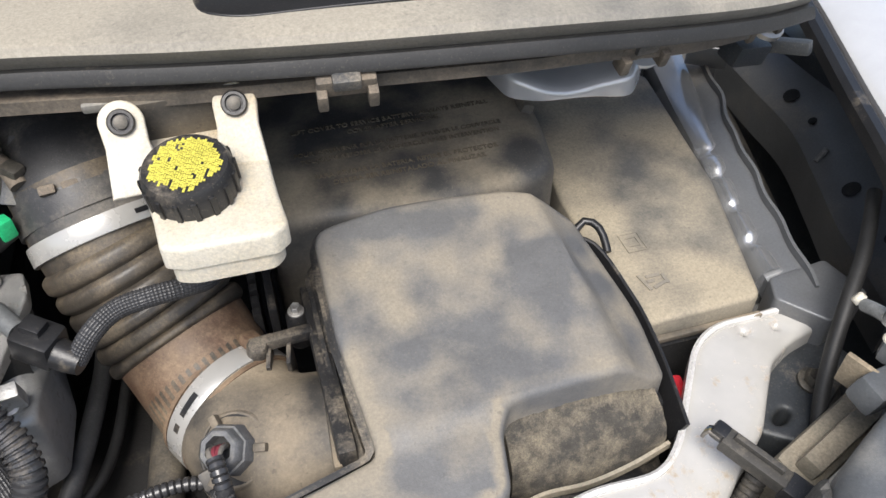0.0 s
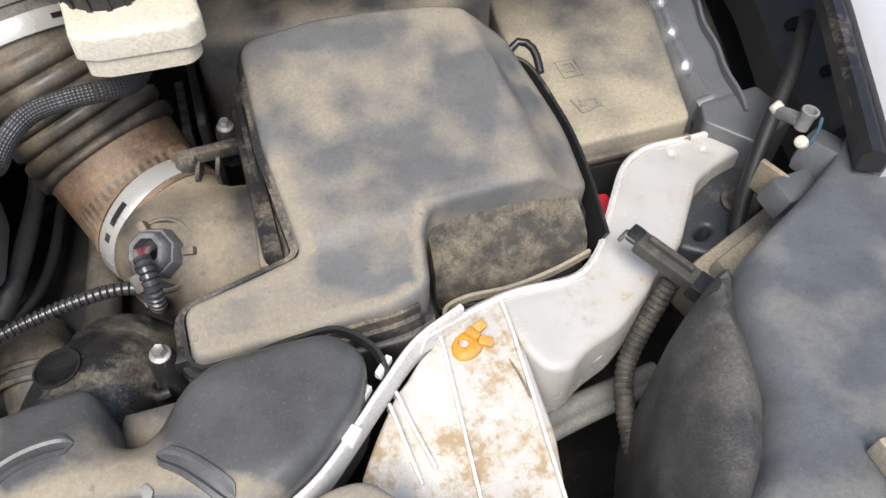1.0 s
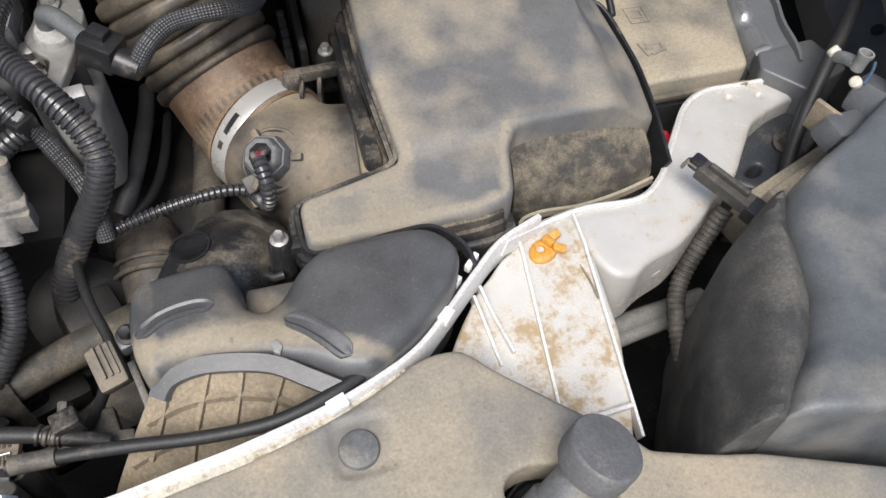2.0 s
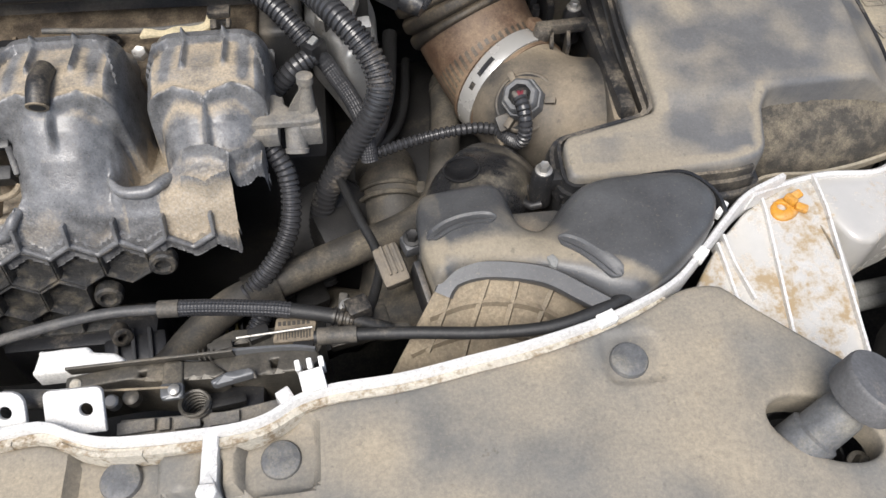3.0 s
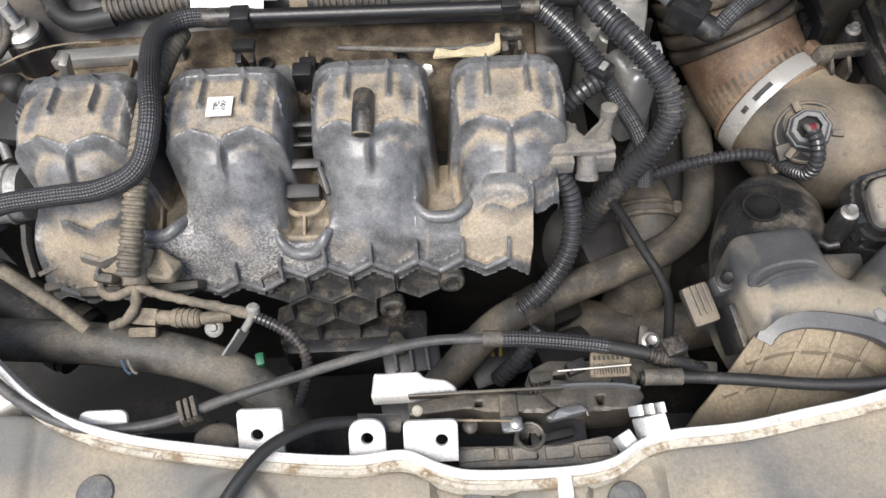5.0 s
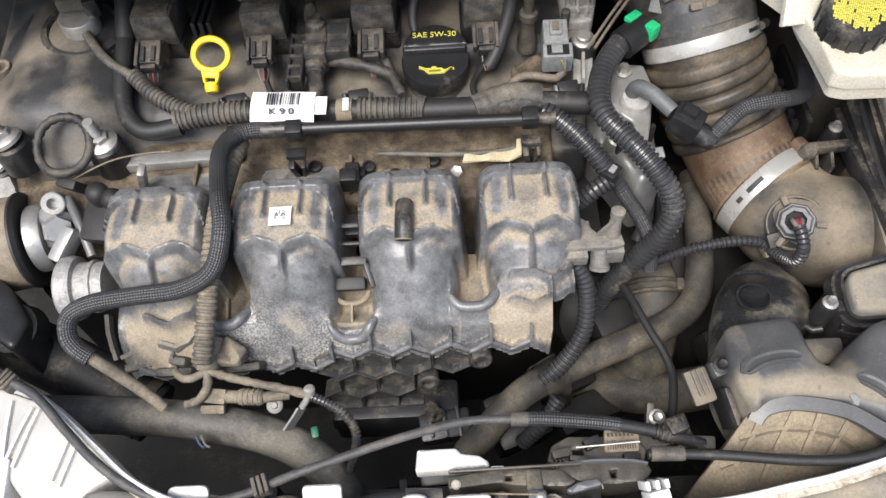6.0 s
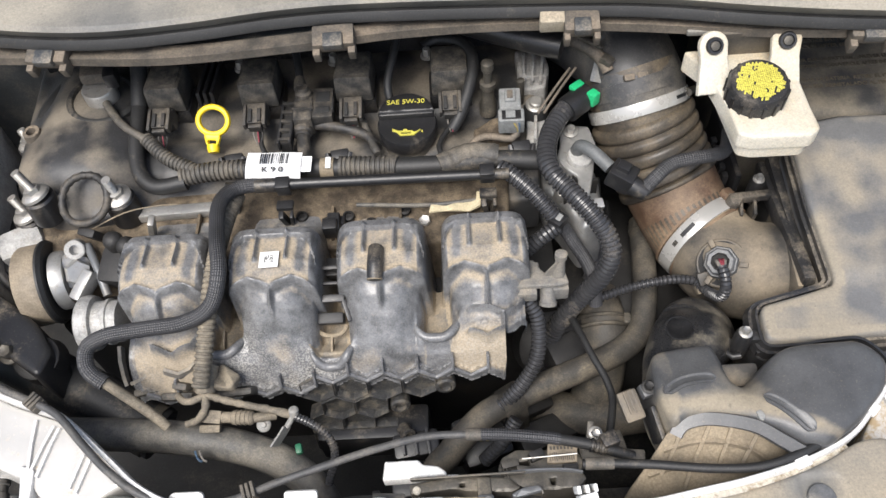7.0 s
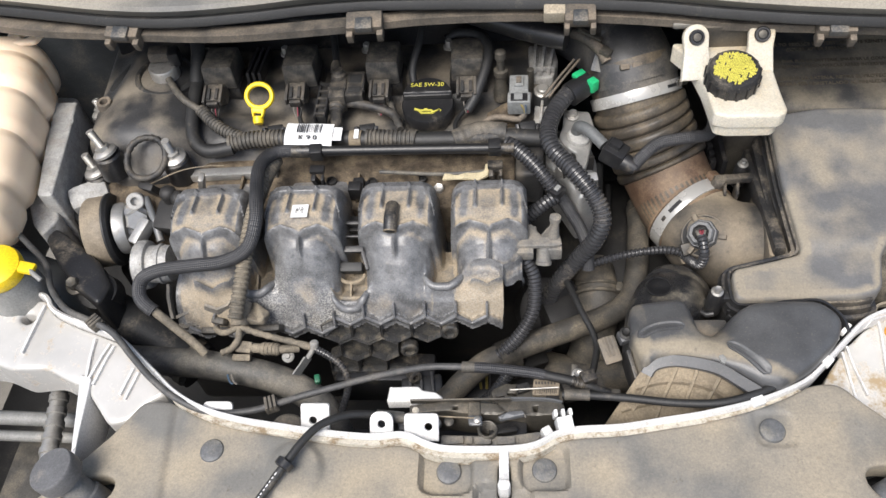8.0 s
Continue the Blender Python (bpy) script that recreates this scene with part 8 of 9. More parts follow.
for x, y, z, a, w in ((-0.385, 0.422, 0.902, -5, 0.036), (-0.132, 0.415, 0.905, 1, 0.036), (0.080, 0.412, 0.905, -2, 0.03), (0.312, 0.383, 0.902, -5, 0.034), (0.500, 0.392, 0.888, 6, 0.034), (0.630, 0.445, 0.862, 12, 0.034)):
    cowl_clip(x, y, z, a, w)
single("paper_label_block", box((0.026, 0.012, 0.016), pose(0.058, 0.412, 0.906, 18, 0, -2), 0.002), beige_plastic, "beige plastic spacer beside the cowl clip", "clip")

rs_ = thing("brake_fluid_reservoir", (0.226, 0.33, 0.82), "white plastic brake fluid reservoir with a black cap", "fluid reservoir")


def res_top(x, y):
    return 0.866 + 0.06 * (y - 0.33)


part("tank", sheet(rounded([(0.1985, 0.3075, 0.003), (0.210, 0.303, 0.003), (0.2565, 0.302, 0.003), (0.2645, 0.309, 0.003), (0.2625, 0.334), (0.2605, 0.398, 0.004), (0.240, 0.402), (0.196, 0.404), (0.171, 0.405, 0.006), (0.188, 0.378, 0.008), (0.196, 0.335)], 0.004, 4), 0.850, res_top, 0.003, 0.006), reservoir_white, rs_)
part("lower_tank", sheet(rounded([(0.2015, 0.3085, 0.004), (0.212, 0.3045, 0.004), (0.254, 0.304, 0.004), (0.2605, 0.3115, 0.004), (0.257, 0.38, 0.01), (0.196, 0.385, 0.01), (0.200, 0.335, 0.008)], 0.004, 4), 0.838, 0.8525, 0.002, 0.012), reservoir_white, rs_)
for x, y, a in ((0.1885, 0.386, 14), (0.2495, 0.387, -16)):
    o = [V(0.0122 * math.cos(q), 0.0122 * math.sin(q)) for q in np.linspace(-0.15, math.pi + 0.15, 24)] + [V(-0.0115, -0.012), V(-0.0150, -0.040), V(0.0150, -0.040), V(0.0115, -0.012)]
    b = sheet(o, -0.004, 0.0020, 0.0014, 0.005)
    m = pose(x, y - 0.003, 0.8925, 52, 0, a * 0.35)
    b.transform(m)
    part("ear", b, reservoir_white, rs_)
    ax_ = (m.to_3x3() @ V(0, 0, 1))
    hd = part("mount_bolt", lathe(m @ V(0, 0, 0.0018), ax_, [(0, 0.0074), (0.0022, 0.0074), (0.0034, 0.0066), (0.0034, 0.0050), (0.0012, 0.0046)], 24), clean_black, rs_, "black bolt")
    part("bolt_core", lathe(m @ V(0, 0, 0.0020), ax_, [(0, 0.0040), (0.0030, 0.0038), (0.0034, 0.0024)], 12), dirty_steel, hd)
fc = part("filler_cap", lathe((0.2195, 0.347, 0.866), (-0.06, -0.16, 1), [(0, 0.0225), (0.002, 0.0245), (0.017, 0.0245), (0.0205, 0.0225), (0.021, 0.018)], 44), black_plastic, rs_, "black ribbed cap with yellow print")
CAPM = Matrix.Translation((0.2195, 0.347, 0.866)) @ V(-0.06, -0.16, 1).to_track_quat("Z", "Y").to_matrix().to_4x4()
b = bmesh.new()
for k in range(16):
    a = k * 22.5
    box((0.0022, 0.003, 0.014), CAPM @ pose(0, 0, 0, 0, 0, a) @ pose(0.0247, 0, 0.0095), 0.0005, b)
part("grip_ribs", b, clean_black, fc)
b = bmesh.new()
rr = random.Random(3)
for row in range(28):
    v = -0.0192 + row * 0.0014
    half = math.sqrt(max(0, 0.0198 ** 2 - v * v))
    u = -half
    while u < half - 0.002:
        w = rr.uniform(0.0008, 0.0040)
        a_ = math.atan2(v, u)
        if rr.random() > 0.06 and math.hypot(u, v) < 0.0200 * (0.80 + 0.20 * abs(math.cos(2.5 * a_ + 0.6)) ** 0.7):
            box((min(w, half - u), 0.0011 + 0.0002 * rr.random(), 0.0003), CAPM @ pose(0, 0, 0, 0, 0, 88) @ pose(u + w / 2, v, 0.0213), 0.0, b)
        u += w + 0.0004
part("print", b, yellow_print, fc)
part("back_plate", box((0.062, 0.006, 0.05), pose(0.218, 0.398, 0.874, 12), 0.002), maf_plastic, rs_)
part("bracket", box((0.10, 0.028, 0.006), pose(0.219, 0.407, 0.898, 10, 0, -3), 0.002), cowl_plastic, rs_)

# washer motor casing right of the cowl
wm = thing("strut_top_plate", (0.50, 0.47, 0.74), "pale grey pressed steel plate with a hose over it", "body panel")
part("plate", sheet(rounded([(0.440, 0.56), (0.452, 0.478), (0.475, 0.466), (0.515, 0.462), (0.545, 0.452), (0.566, 0.476), (0.575, 0.56)], 0.010), 0.800, lambda x, y: 0.815 + 0.006 * math.sin(x * 60) - 0.06 * max(0, 0.49 - y), 0.006, 0.010), body_paint, wm)
part("hose", tube([(0.435, 0.53, 0.826), (0.455, 0.507, 0.827), (0.478, 0.492, 0.829), (0.503, 0.489, 0.831), (0.522, 0.500, 0.833), (0.540, 0.499, 0.833), (0.556, 0.490, 0.831)], 0.0070, 14), rubber_black, wm, "black rubber hose")
part("bolt", lathe((0.560, 0.486, 0.824), (0, -0.4, 1), [(0, 0.013), (0.006, 0.012), (0.006, 0.008), (0.014, 0.0075), (0.016, 0.004)], 20), dirty_steel, wm)
part("washer", lathe((0.563, 0.484, 0.819), (0.1, -0.3, 1), [(0, 0.0185), (0.003, 0.0185), (0.004, 0.014)], 24), body_paint, wm)
hg = thing("hinge_assembly", (0.66, 0.44, 0.80), "dull steel bonnet hinge arm with a round bolt", "hinge")
part("bolt", lathe((0.660, 0.462, 0.836), (0.1, -0.4, 1), [(0, 0.014), (0.004, 0.014), (0.005, 0.010), (0.009, 0.0095), (0.010, 0.005)], 22), zinc, hg)
part("arm", box((0.010, 0.085, 0.012), pose(0.672, 0.478, 0.812, -14, 0, 34), 0.003), dark_steel, hg)
part("knuckle", box((0.036, 0.022, 0.02), pose(0.652, 0.468, 0.815, 10, 10, 10), 0.004), dark_steel, hg)

# ---- left side: tank, support, mounting ----
tk = thing("coolant_tank", (-0.52, 0.34, 0.72), "cream translucent coolant expansion tank with ribs", "coolant tank")
b = duct([(-0.566, 0.235, 0.786), (-0.572, 0.30, 0.794), (-0.584, 0.38, 0.801), (-0.598, 0.500, 0.806)], [(0.060, 0.042), (0.066, 0.049), (0.066, 0.051), (0.058, 0.049)], power=2.8, seg=36,
         ripple=lambda f: -0.006 * sum(math.exp(-((f - c) / 0.028) ** 2) for c in (0.20, 0.43, 0.66, 0.88)) - 0.03 * max(0, (0.06 - f) / 0.06) ** 2 - 0.03 * max(0, (f - 0.95) / 0.05) ** 2)
part("tank", b, tank_cream, tk)
part("ear", sheet(rounded([(-0.575, 0.48), (-0.535, 0.48), (-0.530, 0.506), (-0.575, 0.508)], 0.006), 0.845, 0.850, 0.002, 0.01, [circle(-0.552, 0.493, 0.005, 14)]), tank_cream, tk)
yc = thing("washer_filler_cap", (-0.48, 0.20, 0.74), "yellow plastic washer filler cap", "filler cap")
part("cap", lathe((-0.500, 0.199, 0.780), (0.1, -0.1, 1), [(0, 0.023), (0.003, 0.025), (0.012, 0.026), (0.017, 0.024), (0.020, 0.018), (0.021, 0.008)], 36), yellow_plastic, yc)
part("tab", box((0.020, 0.012, 0.006), pose(-0.4695, 0.1985, 0.790, 0, 8, -8), 0.002), yellow_plastic, yc)
part("pin", tube([(-0.463, 0.195, 0.790), (-0.456, 0.190, 0.788), (-0.451, 0.187, 0.785)], 0.0025, 8, 0.003), grey_plastic, yc)
part("neck", lathe((-0.500, 0.199, 0.72), (0.05, 0, 1), [(0, 0.030), (0.04, 0.028), (0.06, 0.022)], 28), grey_plastic, yc)
sp = thing("engine_mount_arm", (-0.50, 0.35, 0.68), "dull grey cast engine mount arm", "engine mount")
b = sheet(rounded([(-0.556, 0.490), (-0.527, 0.486), (-0.514, 0.40), (-0.508, 0.335), (-0.484, 0.292), (-0.496, 0.268), (-0.512, 0.284), (-0.534, 0.324), (-0.545, 0.40)], 0.006, 4), 0.66, lambda x, y: 0.757 + 0.02 * (y - 0.35), 0.003, 0.006)
part("arm", b, mount_alloy, sp)
part("arm_flange", sheet(rounded([(-0.5310, 0.4490), (-0.5040, 0.4490), (-0.4940, 0.3910), (-0.4810, 0.3000), (-0.4980, 0.3000), (-0.5180, 0.3830)], 0.003), 0.70, 0.785, 0.002, 0.008), mount_alloy, sp)
b = sheet(rounded([(-0.490, 0.286), (-0.455, 0.262), (-0.424, 0.238), (-0.404, 0.210), (-0.410, 0.184), (-0.446, 0.208), (-0.478, 0.246), (-0.497, 0.270)], 0.008, 4), 0.66, lambda x, y: 0.748 - 0.05 * max(0, x + 0.47), 0.004, 0.006)
part("lower_leg", b, clean_black, sp, "black lower leg")
part("foot", lathe((-0.425, 0.215, 0.715), (0.1, -0.3, 1), [(0, 0.022), (0.02, 0.020), (0.024, 0.012)], 20), dark_metal, sp)
part("foot_bolt", bolt((-0.445, 0.213, 0.738), (0, -0.3, 1), 0.007, 0.01), dirty_steel, sp)
part("bush", lathe((-0.472, 0.345, 0.70), (0, 0.1, 1), [(0, 0.045), (0.03, 0.042), (0.04, 0.030), (0.04, 0.015)], 28), rubber_black, sp)
eb = thing("engine_lifting_eye", (-0.40, 0.335, 0.74), "dark oval lifting eye ring on the engine front", "lifting eye")
part("ring", tube([pose(-0.3840, 0.3420, 0.794, 24, 6, -8) @ V(0.0215 * math.cos(a), 0.0240 * math.sin(a), 0.0012 * math.sin(3 * a)) for a in np.linspace(0, 2 * math.pi, 41)], lambda s: 0.0036 + 0.0006 * math.sin(s * 900), 12, 0.002, smooth_line=False), relay_plastic, eb)
part("foot", box((0.018, 0.008, 0.040), pose(-0.380, 0.322, 0.762, 25, 0, -20), 0.002), dark_metal, eb)
al = thing("alternator_bracket", (-0.43, 0.31, 0.70), "bright cast aluminium bracket ears", "bracket")
part("ear", lathe((-0.3985, 0.3105, 0.760), (0.2, -0.7, 0.7), [(0, 0.0095), (0.010, 0.0095), (0.011, 0.0085), (0.011, 0.0048), (0.004, 0.004)], 24), mount_alloy, al)
part("block", box((0.045, 0.03, 0.03), pose(-0.462, 0.328, 0.748, 20, 0, 28), 0.010), mount_alloy, al)
part("knob", lathe((-0.354, 0.304, 0.770), (0, -0.2, 1), [(0, 0.009), (0.012, 0.009), (0.016, 0.007), (0.018, 0.003)], 16), dark_metal, al)
part("knob", lathe((-0.342, 0.300, 0.765), (0, -0.2, 1), [(0, 0.009), (0.014, 0.009), (0.018, 0.007), (0.020, 0.003)], 16), dark_metal, al)
part("bracket", box((0.04, 0.035, 0.03), pose(-0.350, 0.290, 0.752, 20, 0, -10), 0.006), dark_metal, al)
part("lever", box((0.006, 0.012, 0.034), pose(-0.322, 0.318, 0.775, 10, 18), 0.002), zinc, al)
part("stay", tube([(-0.388, 0.312, 0.762), (-0.376, 0.29, 0.758), (-0.365, 0.265, 0.745)], 0.004, 10), grey_steel, al)
single("straw_wire", tube([(-0.385, 0.318, 0.775), (-0.35, 0.332, 0.782), (-0.32, 0.336, 0.785), (-0.30, 0.339, 0.782)], 0.0007, 6), boot_plastic, "thin straw-coloured strand over the head", "debris")
lb = thing("lower_manifold_brackets", (-0.30, 0.16, 0.66), "dusty black brackets under the manifold end", "bracket")
BAR = [(-0.0016, -0.0060), (-0.0016, 0.0040), (0.0016, 0.0040), (0.0016, -0.0060)]
for run_ in ([(-0.3500, 0.2190, 0.7280), (-0.3480, 0.2060, 0.7240), (-0.3450, 0.1950, 0.7180), (-0.3430, 0.1880, 0.7120)],
             [(-0.3280, 0.2190, 0.7300), (-0.3210, 0.2100, 0.7260), (-0.3200, 0.1990, 0.7200), (-0.3270, 0.1930, 0.7160), (-0.3390, 0.1900, 0.7120)],
             [(-0.3050, 0.1920, 0.7280), (-0.2920, 0.1890, 0.7240), (-0.2810, 0.1930, 0.7260), (-0.2750, 0.1990, 0.7300)]):
    part("bracket", swept([V(*q) for q in run_], BAR), mount_dust, lb)
for x_, y_, z_, w_, t_ in ((-0.3280, 0.1870, 0.7000, 0.030, 10), (-0.2930, 0.1840, 0.7120, 0.018, -12), (-0.2450, 0.1780, 0.7060, 0.040, 4), (-0.2990, 0.1800, 0.7000, 0.036, 0)):
    part("bracket", box((w_, 0.0085, 0.011), pose(x_, y_, z_, 24, 0, t_), 0.003, taper=0.8), conduit_dusty, lb)

# ---- hoses low in the bay ----
def hose(name, pts, r, mat, label, seg=20):
    e = thing(name, pts[len(pts) // 2], label, "hose", "coolant hoses")
    part("hose", tube(pts, r, seg, 0.006), mat, e)
    for a, q in ((pts[0], pts[1]), (pts[-1], pts[-2])):
        ax = (V(*q) - V(*a)).normalized()
        part("end_clamp", lathe(V(*a) + ax * 0.006, ax, [(0, r * 0.98), (0.0002, r + 0.0012), (0.009, r + 0.0012), (0.0092, r * 0.98)], 24), dirty_steel, e)
    return e


hose("coolant_hose", [(-0.45, 0.158, 0.684), (-0.42, 0.156, 0.686), (-0.36, 0.152, 0.687), (-0.30, 0.146, 0.687), (-0.245, 0.136, 0.685), (-0.205, 0.122, 0.680), (-0.178, 0.104, 0.668), (-0.165, 0.085, 0.64), (-0.16, 0.07, 0.58)], 0.0150, rubber_hose, "thick grey dusty rubber coolant hose")
hose("heater_hose", [(-0.50, 0.40, 0.70), (-0.478, 0.43, 0.745), (-0.455, 0.475, 0.775), (-0.43, 0.53, 0.78)], 0.017, rubber_black, "thick black rubber hose beside the valve cover")
hose("coolant_hose", [(-0.60, 0.30, 0.66), (-0.52, 0.262, 0.675), (-0.45, 0.225, 0.68), (-0.38, 0.190, 0.668), (-0.33, 0.165, 0.65)], 0.026, rubber_black, "thick black ribbed rubber hose")
hose("coolant_hose", [(0.160, 0.38, 0.655), (0.1545, 0.325, 0.655), (0.1485, 0.283, 0.651), (0.1380, 0.2495, 0.6480), (0.1133, 0.2280, 0.6480), (0.0749, 0.2105, 0.6500), (0.0432, 0.1985, 0.6490), (0.0115, 0.1855, 0.6482), (-0.0190, 0.1705, 0.6480), (-0.0410, 0.1520, 0.6440), (-0.0560, 0.1370, 0.6380), (-0.0720, 0.1210, 0.6250), (-0.064, 0.085, 0.58)], 0.0125, hose_brown, "dusty rubber coolant hose across the gearbox")
hose("radiator_hose", [(0.100, 0.300, 0.64), (0.105, 0.262, 0.635), (0.100, 0.225, 0.60), (0.085, 0.20, 0.55)], 0.024, hose_brown, "tan dusty radiator hose with a wire clamp")
hose("lower_hose", [(0.02, 0.22, 0.56), (0.10, 0.19, 0.58), (0.18, 0.19, 0.60)], 0.02, hose_brown, "dusty rubber lower radiator hose")
hc = thing("hose_sleeve", (0.01, 0.17, 0.63), "dark foam sleeve round the coolant hose", "hose sleeve")
b = bmesh.new()
rows = []
for s_ in (-1, 1):
    row = []
    for k, (dv, dz) in enumerate([(0.015, -0.006), (0.0148, 0.002), (0.011, 0.0105), (0.004, 0.0150), (-0.004, 0.0152), (-0.011, 0.0115), (-0.0155, 0.004), (-0.018, -0.006), (-0.0195, -0.018), (-0.0205, -0.030)]):
        row.append(V(0.003 + 0.0108 * s_ * 0.894 - dv * 0.447, 0.1815 + 0.0108 * s_ * 0.447 + dv * 0.894, 0.6485 + dz))
    rows.append(row)
skin(b, [rows[0], rows[1]], closed=False, cap=False)
bmesh.ops.solidify(b, geom=b.faces[:], thickness=0.0022)
part("sleeve", b, conduit_dusty, hc)
cl2 = thing("wire_hose_clamp", (0.103, 0.268, 0.66), "dull spring wire clamp on the hose", "hose clamp")
part("band", tube([(0.103 + 0.0255 * math.cos(a), 0.272 + 0.008 * math.sin(a) * -1, 0.637 + 0.0255 * math.sin(a)) for a in np.linspace(0, 2 * math.pi, 25)], 0.002, 8, smooth_line=False), dirty_steel, cl2)
part("band", tube([(0.103 + 0.0255 * math.cos(a), 0.262 + 0.008 * math.sin(a) * -1, 0.636 + 0.0255 * math.sin(a)) for a in np.linspace(0, 2 * math.pi, 25)], 0.002, 8, smooth_line=False), dirty_steel, cl2)
part("grip", box((0.008, 0.012, 0.008), pose(0.128, 0.264, 0.648), 0.002), dirty_steel, cl2)
gb = thing("gearbox_casting", (0.09, 0.30, 0.40), "dark dirty gearbox casting low in the bay", "gearbox")
part("case", duct([(0.03, 0.36, 0.52), (0.12, 0.36, 0.52), (0.24, 0.36, 0.50)], [(0.11, 0.10), (0.13, 0.12), (0.10, 0.10)], seg=24), dark_metal, gb)
part("cover", lathe((0.05, 0.26, 0.62), (0.2, -0.6, 0.6), [(0, 0.04), (0.02, 0.038), (0.03, 0.025)], 24), dark_metal, gb)
for x, y, z, w in ((0.02, 0.20, 0.60, 0.05), (0.06, 0.235, 0.64, 0.04), (-0.03, 0.17, 0.58, 0.06), (0.04, 0.18, 0.57, 0.07), (0.18, 0.24, 0.58, 0.06)):
    part("lug", box((w, 0.03, 0.03), pose(x, y, z, 15, 10, 25), 0.006), dark_metal, gb)
fs = thing("radiator_fan_shroud", (0, 0.06, 0.45), "black plastic fan shroud behind the radiator", "fan shroud")
part("frame", box((0.70, 0.02, 0.30), pose(0.0, 0.035, 0.57), 0.004), tray_and_hole_black, fs)
part("top_ledge", box((0.62, 0.05, 0.012), pose(-0.02, 0.070, 0.642), 0.003), tray_and_hole_black, fs)
for x in (-0.22, -0.12, 0.02, 0.12):
    part("rib", box((0.006, 0.04, 0.03), pose(x, 0.075, 0.655), 0.001), black_plastic, fs)
part("motor", lathe((-0.12, 0.06, 0.52), (0, 1, 0), [(0, 0.07), (0.05, 0.07), (0.055, 0.06)], 28), clean_black, fs)
part("plug", box((0.05, 0.02, 0.02), pose(-0.085, 0.110, 0.630, 10, 0, 5), 0.003), clean_black, fs)
gd = thing("drain_valve", (-0.29, 0.09, 0.60), "pale round valve with a green ring", "valve")
part("body", lathe((-0.292, 0.092, 0.61), (0.5, -0.3, 0.7), [(0, 0.016), (0.02, 0.016), (0.024, 0.012)], 20), tank_cream, gd)
part("ring", box((0.014, 0.007, 0.006), pose(-0.266, 0.083, 0.640, 0, 20, 25), 0.0015), green_plastic, gd)
part("elbow", tube([(-0.286, 0.09, 0.625), (-0.27, 0.082, 0.632), (-0.25, 0.075, 0.62)], 0.008, 12), clean_black, gd)
lo = thing("lower_left_rods", (-0.51, 0.12, 0.6), "rusty bolt post and steel rods behind the lamp", "steel rod")
part("rod", tube([(-0.62, 0.122, 0.62), (-0.46, 0.116, 0.62)], 0.008, 12), grey_plastic, lo)
part("rod", tube([(-0.62, 0.105, 0.61), (-0.46, 0.100, 0.61)], 0.006, 12), grey_plastic, lo)
part("post", tube([(-0.475, 0.142, 0.66), (-0.470, 0.105, 0.655), (-0.462, 0.06, 0.655), (-0.455, 0.03, 0.65)], lambda s: 0.0085 + 0.0015 * (math.sin(s * 420) > 0), 16, 0.001), zinc, lo)
part("plate", box((0.10, 0.10, 0.006), pose(-0.50, 0.06, 0.58), 0.002), dirty_steel, lo)
part("lead", conduit([(-0.52, 0.15, 0.66), (-0.46, 0.14, 0.67), (-0.43, 0.125, 0.67)], 0.006), conduit_black, lo)

# ---- cables along the front ----
def cable(name, pts, r, mat, label):
    e = thing(name, pts[len(pts) // 2], label, "cable", "front cables")
    part("cable", tube(pts, r, 12, 0.005), mat, e)
    return e


e = cable("bonnet_cable", [(-0.56, 0.30, 0.77), (-0.50, 0.25, 0.765), (-0.470, 0.222, 0.762), (-0.456, 0.195, 0.760), (-0.430, 0.168, 0.762), (-0.398, 0.152, 0.765), (-0.372, 0.139, 0.764), (-0.346, 0.114, 0.762), (-0.322, 0.092, 0.760), (-0.296, 0.074, 0.757), (-0.262, 0.062, 0.752),
                           (-0.225, 0.066, 0.747), (-0.190, 0.079, 0.745), (-0.150, 0.092, 0.744), (-0.110, 0.104, 0.743), (-0.070, 0.113, 0.741), (-0.034, 0.1135, 0.740)], 0.0032, cable_rubber, "grey rubber bonnet release cable with clips")
for x, y, z, a in ((-0.393, 0.150, 0.765, -35), (-0.209, 0.0725, 0.747, 20)):
    b = bmesh.new()
    for k in (-1, 0, 1):
        box((0.0028, 0.013, 0.010), pose(x + 0.0038 * k * math.cos(radians(a)), y + 0.0038 * k * math.sin(radians(a)), z, 0, 0, a), 0.001, b)
    box((0.012, 0.012, 0.008), pose(x, y, z - 0.003, 0, 0, a), 0.001, b)
    part("clip", b, conduit_dusty, e, "ribbed cable clip")
part("clip_fan", sheet(circle(-0.195, 0.060, 0.014, 20, 0.010), 0.70, 0.735, 0.003, 0.006), conduit_dusty, e)
part("woven_sleeve", braided([(-0.037, 0.1135, 0.740), (-0.01, 0.1125, 0.739), (0.025, 0.109, 0.737), (0.038, 0.107, 0.736)], 0.0048, 0.004, 7, 0.0004), braid, e, "woven fabric sleeve")
part("sleeve_tape", tube([(-0.038, 0.1135, 0.740), (-0.026, 0.113, 0.740)], 0.0052, 14), conduit_dusty, e)
part("tail", tube([(0.036, 0.1075, 0.736), (0.060, 0.103, 0.733), (0.078, 0.098, 0.730), (0.096, 0.094, 0.724)], 0.0045, 12), rubber_black, e)
part("cable_end", conduit([(0.062, 0.1025, 0.733), (0.074, 0.099, 0.731)], 0.0058, 0.004, 0.001), clean_black, e)
part("cable_end", box((0.014, 0.012, 0.016), pose(0.077, 0.105, 0.732, 0, 0, 20), 0.002), clean_black, e)
